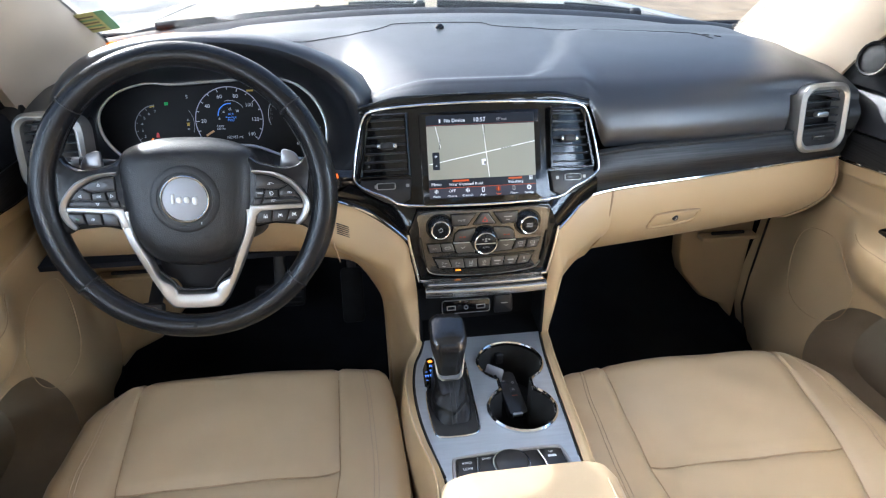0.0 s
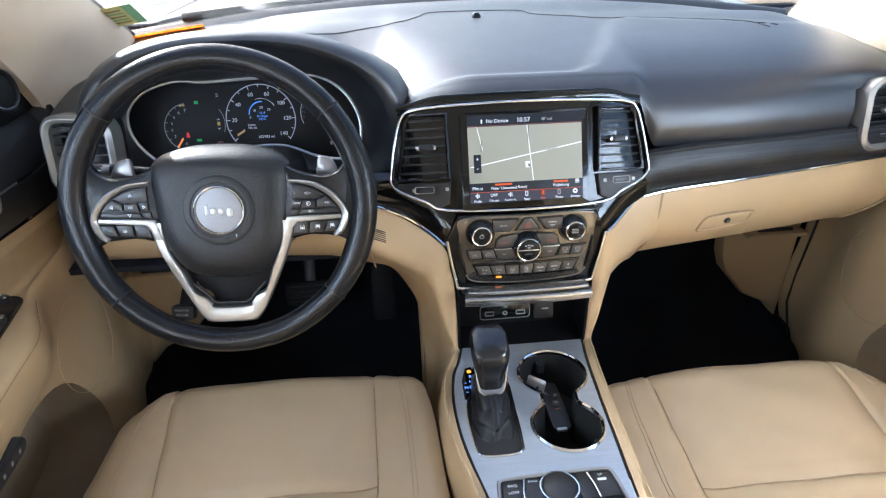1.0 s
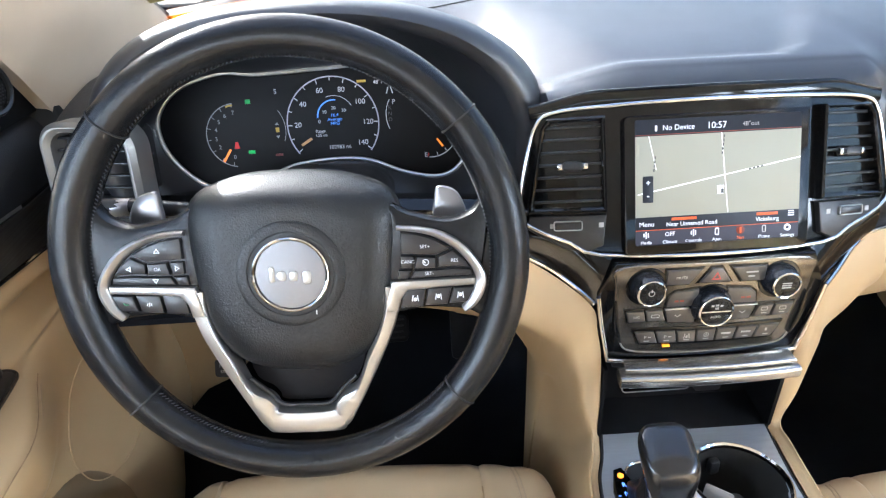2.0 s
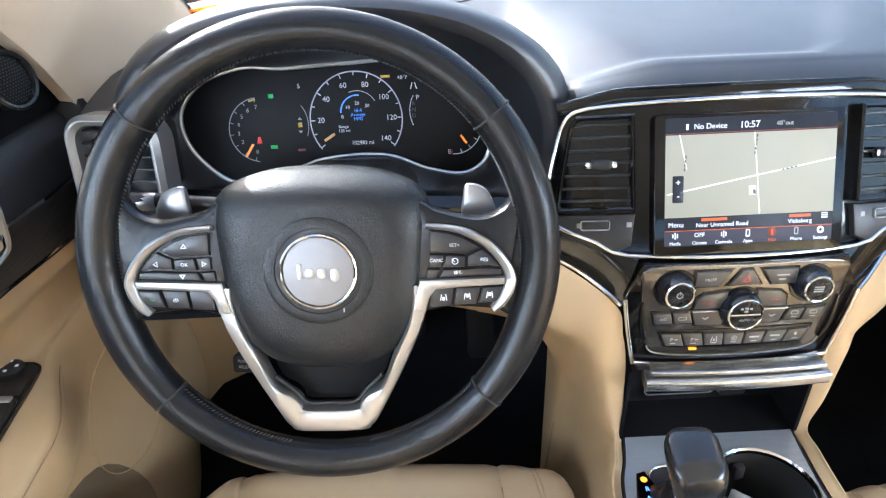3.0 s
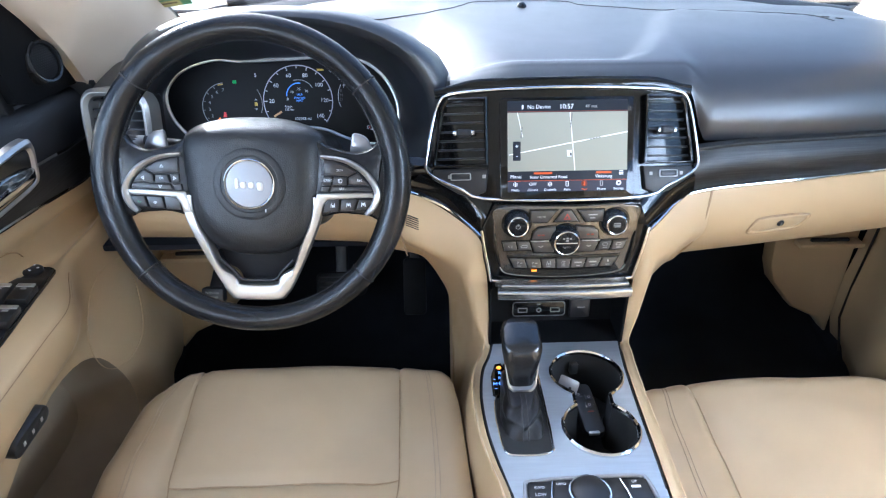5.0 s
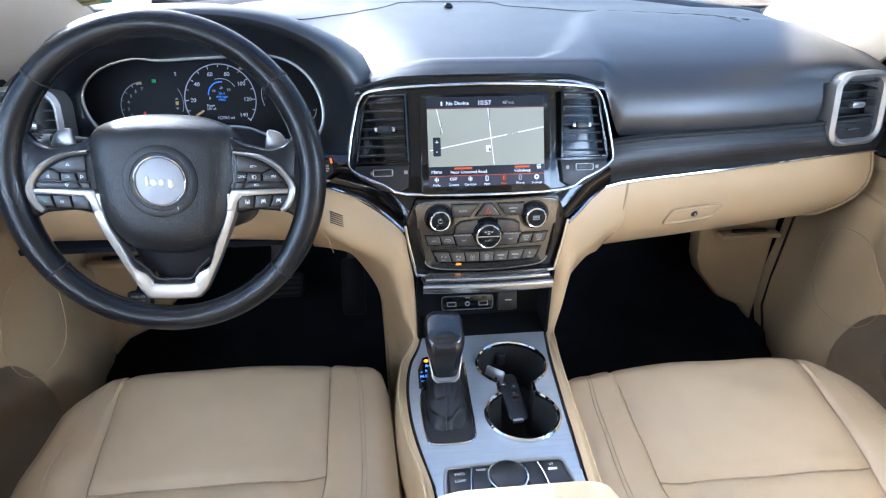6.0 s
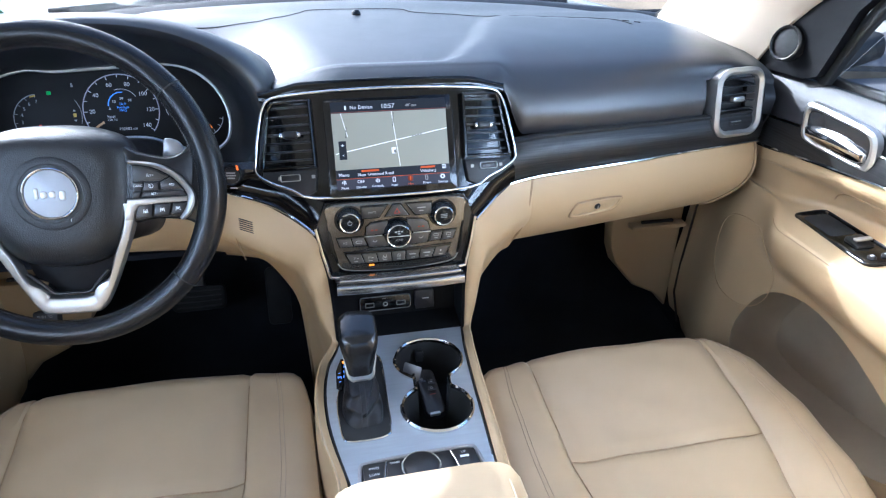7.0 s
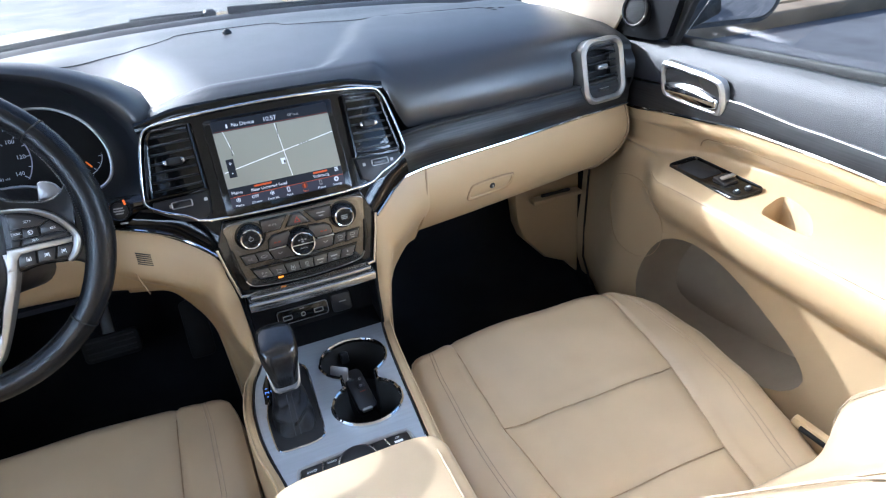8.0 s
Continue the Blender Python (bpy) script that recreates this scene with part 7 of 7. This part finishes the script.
def door(name, s, label, switches):
    """s = 1 passenger side. Lengths are for the passenger door and mirrored for the other."""
    X = lambda x: x if s > 0 else -x - 0.022  # noqa: E731
    d = thing(name, (X(0.76), -0.45, 0.3), label, "car door", "front doors")
    YF, YR = 0.34, -1.02

    def armf(y):
        if s < 0:
            return 0.85 * (0.72 * sm(-0.02, -0.18, y) + 0.28 * sm(-0.14, -0.45, y))
        return 0.72 * sm(0.02, -0.12, y) + 0.28 * sm(-0.10, -0.45, y)

    def az(y):
        """Height of the armrest's top."""
        return lerp([(-1.02, 0.830), (-0.4, 0.824), (-0.27, 0.8165), (-0.06, 0.802), (0.1, 0.792)], y)

    def chrome_z(y):
        return lerp([(-1.02, 0.895), (-0.46, 0.905), (-0.348, 0.909), (-0.197, 0.908), (-0.06, 0.893), (0.064, 0.876), (0.135, 0.872)], y)

    def prof(y):
        """Section through the door at y, from the belt down: (x, z)."""
        a = armf(y)
        zc = chrome_z(y)
        flare = -0.012 * sm(0.02, 0.13, y) * 0
        wt = zc + lerp([(-1.02, 0.028), (-0.3, 0.030), (-0.1, 0.045), (0.03, 0.052), (0.135, 0.055)], y)
        zb = lerp([(-1.02, 1.03), (-0.39, 1.015), (0.0, 1.006), (0.135, 1.0)], y)
        ins = 0.014 * a
        dz = (az(y) - 0.797) * a
        pts = [(0.778, zb - 0.004), (0.772, zb), (0.758, zb + 0.001), (0.746, zb - 0.010), (0.735 + flare, zb - 0.035), (0.730 + flare, wt + 0.004),
               (0.730 + flare, wt), (0.727 + flare, (wt + zc) / 2), (0.727 + flare, zc + 0.003),
               (0.727 + flare, zc - 0.004), (0.728 + flare + ins * 0.3, zc - 0.025), (0.735 + ins * 2.4, 0.850), (0.738 + ins * 3.5, 0.830 + dz * 0.5), (0.740 + ins * 3.6, 0.806 + 0.008 * a + dz),
               (0.735 + 0.02 * a, 0.799 - 0.002 * (1 - a) + 0.004 * a + dz), (0.728 - 0.076 * a, 0.797 - 0.006 * a + dz), (0.722 - 0.099 * a, 0.785 + dz), (0.720 - 0.102 * a, 0.765 + dz * 0.8), (0.719 - 0.086 * a, 0.735 + dz * 0.4),
               (0.718 - 0.045 * a, 0.706), (0.718 - 0.018 * a, 0.685), (0.718 - 0.010 * a, 0.66), (0.717 - 0.010 * a, 0.60), (0.712 - 0.012 * a, 0.52), (0.705 - 0.01 * a, 0.44), (0.715, 0.34), (0.76, 0.22)]
        low = (0.088 if s > 0 else 0.060) * sm(0.05, 0.30, y)
        return [(X(x + low * sm(0.84, 0.76, z)), y, z) for x, z in pts]

    ys = np.concatenate([np.linspace(YF, -0.02, 46), np.linspace(-0.025, -0.50, 112), np.linspace(-0.51, -0.60, 6), np.linspace(-0.62, YR, 12)])
    allp = [prof(y) for y in ys]

    def strip(i0, i1, sub=1):
        return [[p for p in row[i0:i1 + 1]] for row in allp]

    part("upper_panel", thick(loft(strip(0, 5)), 0.004), M_DOORP, d, "black grained upper door panel")
    part("grained_trim", thick(loft(strip(6, 8)), 0.004), M_WOOD, d, "dark grained wood-look door trim")
    part("chrome_strip", sweep([(X(0.7255 - 0.012 * sm(0.02, 0.13, y) * 0), y, chrome_z(y)) for y in ys[::2]], circle(0.0034, 8)), M_CHR, d, "thin chrome strip")
    wt = [(X(0.7285), y, chrome_z(y) + lerp([(-1.02, 0.028), (-0.3, 0.030), (-0.1, 0.045)], y) + 0.002) for y in ys[::2] if y < -0.15]
    part("upper_chrome", sweep(wt, circle(0.0022, 8)), M_CHR, d, "thin chrome strip")

    # tan lower panel with a recessed map pocket
    def within(c, y, z):
        """Signed distance into an outline, positive inside."""
        inside, dist, near = False, 9.0, (y, z)
        for (ya, za), (yb, zb_) in zip(c, c[1:] + c[:1]):
            if (za > z) != (zb_ > z) and y < (yb - ya) * (z - za) / (zb_ - za) + ya:
                inside = not inside
            k = ((y - ya) * (yb - ya) + (z - za) * (zb_ - za)) / ((yb - ya) ** 2 + (zb_ - za) ** 2)
            k = min(1.0, max(0.0, k))
            q = (ya + (yb - ya) * k, za + (zb_ - za) * k)
            if math.hypot(y - q[0], z - q[1]) < dist:
                dist, near = math.hypot(y - q[0], z - q[1]), q
        return (dist if inside else -dist), near

    px_ = 0.0 if s > 0 else 0.012
    PULL = [(x + px_, y) for x, y in [(0.742, -0.300), (0.705, -0.303), (0.682, -0.312), (0.672, -0.330), (0.666, -0.405), (0.700, -0.385), (0.728, -0.350)]]
    rows = []
    for y in ys:
        line = spline([(p[0], p[2]) for p in prof(y)[9:]], 12)
        row = []
        for x, z in line:
            row.append((x, y, z))
        rows.append(row)
    bm = loft(rows)

    def cut(dist, outline, normal):
        """Opens the skin inside an outline, with a clean edge along it."""
        hit = {v for v in bm.verts if dist(v.co) > -0.004}
        bmesh.ops.delete(bm, geom=[f for f in bm.faces if any(v in hit for v in f.verts)], context="FACES")
        edge = [e for e in bm.edges if e.is_boundary and dist((e.verts[0].co + e.verts[1].co) / 2) > -0.035]
        vs = [bm.verts.new(p) for p in outline]
        edge += [bm.edges.new((p, q)) for p, q in zip(vs, vs[1:] + vs[:1])]
        bmesh.ops.triangle_fill(bm, use_beauty=True, edges=edge, normal=normal)
        bmesh.ops.delete(bm, geom=[f for f in bm.faces if dist(f.calc_center_median()) > 0.0004], context="FACES_ONLY")

    def skin(y, z, lower):
        """A place on the panel's skin at depth y and height z."""
        q = rows[int(np.argmin([abs(v - y) for v in ys]))]
        q = [p for p in q if (p[2] < 0.72 if lower else p[2] > 0.84)][::-1]
        return (float(np.interp(z, [p[2] for p in q], [p[0] for p in q])), y, z)

    def top_z(x, y):
        q = rows[int(np.argmin([abs(v - y) for v in ys]))]
        q = sorted((abs(p[0]), p[2]) for p in q if az(y) - 0.02 < p[2] < az(y) + 0.012)
        return float(np.interp(abs(x), [p[0] for p in q], [p[1] for p in q]))

    def cup_mesh(rws):
        """A loft closed at its last row only."""
        b = loft(rws, wrap=True)
        b.verts.ensure_lookup_table()
        n = len(rws[0])
        b.faces.new([b.verts[i] for i in range(len(b.verts) - n, len(b.verts))])
        return b

    pk = ccw(POCKET)
    cut(lambda c: within(pk, c.y, c.z)[0] if 0.40 < c.z < 0.71 and -0.48 < c.y < 0.02 else -9, [skin(y, z, True) for y, z in pk], (1, 0, 0))
    pu = ccw([tuple(p) for p in spline([(x, y) for x, y in PULL], 4, closed=True)])
    cut(lambda c: within(pu, c.x if s > 0 else -c.x - 0.022, c.y)[0] if 0.785 < c.z < 0.84 and -0.45 < c.y < -0.26 and c.z < az(c.y) + 0.013 else -9, [(X(x), y, top_z(X(x), y)) for x, y in pu], (0, 0, 1))
    bmesh.ops.recalc_face_normals(bm, faces=bm.faces)
    low = part("lower_panel", bm, M_TANP, d, "tan door panel with armrest and map pocket")
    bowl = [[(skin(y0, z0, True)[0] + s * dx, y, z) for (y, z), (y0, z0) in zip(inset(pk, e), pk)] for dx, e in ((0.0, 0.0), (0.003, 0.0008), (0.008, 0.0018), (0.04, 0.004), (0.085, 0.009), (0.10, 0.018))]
    # the bowl's shade is painted by its darker base colour
    part("map_pocket", cup_mesh(bowl), M_POCKET, low, "recessed tan map pocket with shade put into its colour")
    dish = [[(X(x), y, top_z(X(x0), y0) - dz) for (x, y), (x0, y0) in zip(inset(pu, e), pu)] for dz, e in ((0.0, 0.0), (0.003, 0.001), (0.03, 0.003), (0.045, 0.007))]
    part("pull_pocket", cup_mesh(dish), M_TANP, low)

    def on_panel(y, z, lower=False):
        """A place on the panel's skin at depth y and height z."""
        q = prof(y)[16:] if lower else prof(y)[9:14]
        q = q[::-1]
        return (float(np.interp(z, [p[2] for p in q], [p[0] for p in q])) - s * 0.0006, y, z)

    # leather insert above the armrest
    pts = [on_panel(y, z) for y, z in spline([(-0.085, 0.832), (-0.10, 0.848), (-0.14, 0.862), (-0.25, 0.868), (-0.42, 0.870), (-0.95, 0.868)], 10)]
    part("insert_seam", sweep(pts, circle(0.0011, 6)), M_SEAM, low)
    pts = [(X(0.722 - 0.0995 * armf(y) - 0.0004), y, 0.7865 + (az(y) - 0.797) * armf(y)) for y in np.linspace(-0.06, -1.0, 60)]
    part("armrest_seam", sweep(pts, circle(0.0007, 5)), M_SEAM, low)
    pts = [(X(0.722 - 0.1012 * armf(y) - 0.0006), y, 0.7795 + (az(y) - 0.797) * armf(y) * 0.93) for y in np.linspace(-0.07, -1.0, 60)]
    part("armrest_stitch", sweep(pts, circle(0.0010, 5)), M_STITCH, low)
    # speaker outline pressed into the panel
    oc = [on_panel(0.030 + 0.104 * math.cos(a), 0.643 + 0.090 * math.sin(a), True) for a in np.linspace(0, 2 * math.pi, 65)[:-1]]
    part("speaker_outline", sweep(oc, circle(0.0008, 6), up=(1, 0, 0), closed=True), M_TANP, low)

    # inner handle
    MH = axes((X(0.722), -0.086 if s > 0 else -0.102, 0.951), (0, -1, 0.02) if s > 0 else (0, 1, -0.02), (-0.12 * s, 0, 1))
    f = 1 if s > 0 else -1
    ho = [(f * x * 0.94, y * 0.90) for x, y in [tuple(p) for p in spline([(-0.083, 0.005), (-0.082, 0.030), (-0.068, 0.041), (0, 0.038), (0.06, 0.032), (0.079, 0.021), (0.085, -0.008), (0.081, -0.034), (0.066, -0.042), (0, -0.040), (-0.06, -0.036), (-0.079, -0.025)], 5, closed=True)]]
    hi = [(x * 0.83, y * 0.70) for x, y in ccw(ho)]
    hb = part("handle_bezel", ring(ho, hi, -0.010, 0.0055, MH, 0.0045), M_SAT, d, "satin silver handle bezel")
    part("handle_cup", loft([[MH @ Vector((x, y, z)) for x, y in [(a * k, b * k) for a, b in hi]] for z, k in ((0.002, 1.0), (-0.020, 0.95), (-0.030, 0.80))], wrap=True, cap=True), M_GREY, hb)
    lev = [(f * x * 0.94, y * 0.90) for x, y in [tuple(p) for p in spline([(-0.064, 0.000), (-0.03, 0.006), (0.02, 0.006), (0.062, -0.004), (0.069, -0.016), (0.060, -0.027), (0.0, -0.026), (-0.056, -0.022), (-0.066, -0.012)], 4, closed=True)]]
    part("door_lever", slab(lev, -0.014, 0.002, MH @ pose(0, 0, 0.006, -8, 0, 0), 0.005, dome=0.004), M_CHR, d, "chrome door lever")

    # switch plate on the armrest
    zt = 0.8015
    MSW = axes((X(0.722 if s > 0 else 0.735), -0.168, 0.8065), (1, -0.14 * s, 0.14 * s), (0.14 * s, 1, -0.07))
    w = 0.062 if not switches else 0.060
    L = 0.195 if not switches else 0.20
    so = rrect(w, L, 0.014, 5)
    sp = part("switch_plate", slab(so, -0.022, 0.004, MSW, 0.003), M_PIANO if not switches else M_BLK, d, "black window switch plate")
    part("plate_ring", ring(so, inset(ccw(so), 0.003), 0.002, 0.0055, MSW, 0.001), M_GREY, sp)
    if not switches:
        part("grab_recess", slab(rrect(0.044, 0.080, 0.008, 4), 0.003, 0.0044, MSW @ pose(0, 0.040, 0), 0.0004), M_RUB, sp)
        part("window_switch", box((0.003, -0.030, 0.008), (0.030, 0.034, 0.012), 0.004, MSW @ pose(0, 0, 0, 8, 0, 0)), M_BTN, sp)
        part("switch_cap", box((0.003, -0.037, 0.0145), (0.026, 0.010, 0.004), 0.0015, MSW), M_SAT, sp)
        for x in (-0.010, 0.012):
            part("lock_button", lathe([(0, 0.008), (0.005, 0.0078), (0.0062, 0.006), (0.0062, 0.003)], MSW @ pose(x, -0.078, 0), 16, cap=False), M_BTN, sp)
            part("lock_mark", box((x, -0.078, 0.0082), (0.005, 0.003, 0.0005), 0, MSW), M_WHITE, sp)
    else:
        mk = part("mirror_knob", lathe([(0, 0.010), (0.011, 0.010), (0.014, 0.008), (0.0145, 0.003)], MSW @ pose(0.0, 0.088, 0), 24, cap=False), M_BTN, sp)
        for a in (0, 90, 180, 270):
            part("arrow_mark", box((0.008 * math.cos(radians(a)), 0.088 + 0.008 * math.sin(radians(a)), 0.0102), (0.003, 0.003, 0.0004), 0, MSW), M_WHITE, mk)
        part("switch_gap", box((0, 0.058, 0.0042), (0.050, 0.020, 0.002), 0.0008, MSW), M_BTN, sp)
        for y in (0.018, -0.036):
            for x in (-0.0145, 0.0145):
                b = part("window_switch", box((x, y, 0.008), (0.026, 0.040, 0.012), 0.004, MSW), M_BTN, sp)
                part("window_mark", box((x, y + 0.006, 0.0143), (0.007, 0.004, 0.0004), 0, MSW), M_GREYTXT, b)
                part("switch_cap", box((x, y + 0.014, 0.0135), (0.022, 0.009, 0.004), 0.0015, MSW), M_SAT, b)
        for x in (-0.014, 0.014):
            b = part("lock_button", box((x, -0.090, 0.006), (0.022, 0.026, 0.008), 0.003, MSW), M_BTN, sp)
            part("lock_mark", box((x, -0.090, 0.0102), (0.005, 0.005, 0.0004), 0, MSW), M_WHITE, b)
        MM = Matrix.Translation((X(0.648), -0.318, 0.738)) @ Vector((-s, 0, -0.15)).to_track_quat("Z", "Y").to_matrix().to_4x4()
        mem = part("memory_switch", slab(rrect(0.072, 0.024, 0.0115, 6), -0.008, 0.005, MM, 0.003), M_BLK, d, "black oval seat memory switch")
        for k in (-1, 0, 1):
            part("memory_mark", box((0.018 * k, 0, 0.0052), (0.004, 0.006, 0.0005), 0, MM), M_GREYTXT, mem)
    # outer skin, window seal, glass, corner panel with tweeter
    rows = [[(X(0.80), y, 1.0), (X(0.88), y, 0.97), (X(0.915), y, 0.80), (X(0.92), y, 0.5), (X(0.87), y, 0.15)] for y in (0.5, -0.2, -1.02)]
    part("outer_skin", thick(loft(rows), 0.004), M_PAINT, d, "pale silver-beige painted door skin")
    part("window_seal", sweep([(X(0.785), y, lerp([(-1.02, 1.034), (-0.39, 1.019), (0.0, 1.010), (0.135, 1.004)], y)) for y in np.linspace(0.10, -1.02, 14)], rrect(0.018, 0.016, 0.004, 3)), M_RUB, d)
    def glass_y(v):
        return lerp([(0, 0.03), (0.5, -0.16), (1, -0.42)], v)
    rows = [[(X(0.793 - 0.12 * v), glass_y(v) + (-1.02 - glass_y(v)) * k, 1.0 + 0.40 * v) for k in np.linspace(0, 1, 6)] for v in np.linspace(0, 1, 6)]
    g = part("window_glass", thick(loft(rows), 0.004), M_GLASS, d, "clear door window glass")
    g.visible_shadow = False
    sail = [(0.215, 1.0), (0.045, 1.008), (0.012, 1.02), (-0.045, 1.135), (-0.13, 1.215), (-0.06, 1.205), (0.09, 1.10)]
    MSL = axes((X(0.752), 0, 0), (0, 1, 0), (-0.32 * s * 0, 0, 1))
    z0, z1 = (-0.0, 0.012)
    sgn = 1 if MSL.col[2][0] * s < 0 else -1
    rows = [[(X(0.742 + dx - 0.16 * (z - 1.0)), y, z) for y, z in sail] for dx in (0.02, 0.002, 0.0)]
    part("corner_panel", loft(rows, wrap=True, cap=True), M_DARK, d, "black corner panel behind the mirror")
    MT = Matrix.Translation((0.720, 0.080, 1.062) if s > 0 else (-0.748, 0.076, 1.060)) @ Vector((-s, -0.22, 0.15)).to_track_quat("Z", "Y").to_matrix().to_4x4()
    tw = part("tweeter", lathe([(0.031, -0.012), (0.0302, 0.006), (0.0280, 0.008), (0.0252, 0.007), (0.0244, 0.003)], MT, 36, cap=False), M_GREY, d, "round tweeter with grey ring")
    part("tweeter_mesh", lathe([(0.0, 0.006), (0.015, 0.005), (0.0248, 0.002)], MT, 32, cap=False), M_DARK, tw)
    dots = [lathe([(0.0, 0.0), (0.0011, 0.0)], MT @ Matrix.Translation((i * 0.0036 + (j % 2) * 0.0018, j * 0.0031, 0.0062 - 5.0 * ((i * 0.0036) ** 2 + (j * 0.0031) ** 2))), 6, cap=False) for i in range(-7, 8) for j in range(-8, 9) if math.hypot(i * 0.0036 + 0.0009, j * 0.0031) < 0.0225]
    part("mesh_dots", join(*dots), M_BLK, tw)
    part("window_bar", sweep([(X(0.764), 0.018, 1.005), (X(0.750), -0.035, 1.10), (X(0.735), -0.10, 1.19)], rrect(0.022, 0.016, 0.004, 3), up=(1, 0, 0)), M_RUB, d)
    return d


door("driver_door", -1, "tan and black driver door panel, closed, with window switches", True)
door("passenger_door", 1, "tan and black passenger door panel, closed, with silver handle", False)

# exterior mirrors
def side_mirror(s):
    X = lambda x: x if s > 0 else -x - 0.010  # noqa: E731
    v = thing("side_mirror", (X(0.95), 0.14, 1.0), "black side mirror with clear mirror glass beside the door", "side mirror", "side mirrors")
    m = axes((X(1.00), 0.145, 1.085), (s, -0.22, 0), (0, 0.05, 1)) if s > 0 else axes((X(1.00), 0.145, 1.085), (1, 0.22, 0), (0, 0.05, 1))
    o = rrect(0.26, 0.19, 0.05, 6)
    rows = [[m @ Vector((x * k, y * k, z)) for x, y in o] for z, k in ((0.012, 0.96), (0.014, 1.0), (0.0, 1.01), (-0.05, 0.95), (-0.09, 0.75), (-0.11, 0.4))]
    part("housing", loft(rows, wrap=True, cap=True), M_BLK, v)
    part("mirror_glass", slab(inset(ccw(o), 0.010), 0.010, 0.0155, m, 0.001), M_MIRROR, v)
    part("foot", sweep([(X(0.80), 0.10, 1.03), (X(0.86), 0.11, 1.035), (X(0.92), 0.115, 1.05)], rrect(0.09, 0.05, 0.02, 4), up=(0, 0, 1)), M_RUB, v)
    return v


side_mirror(-1)
side_mirror(1)
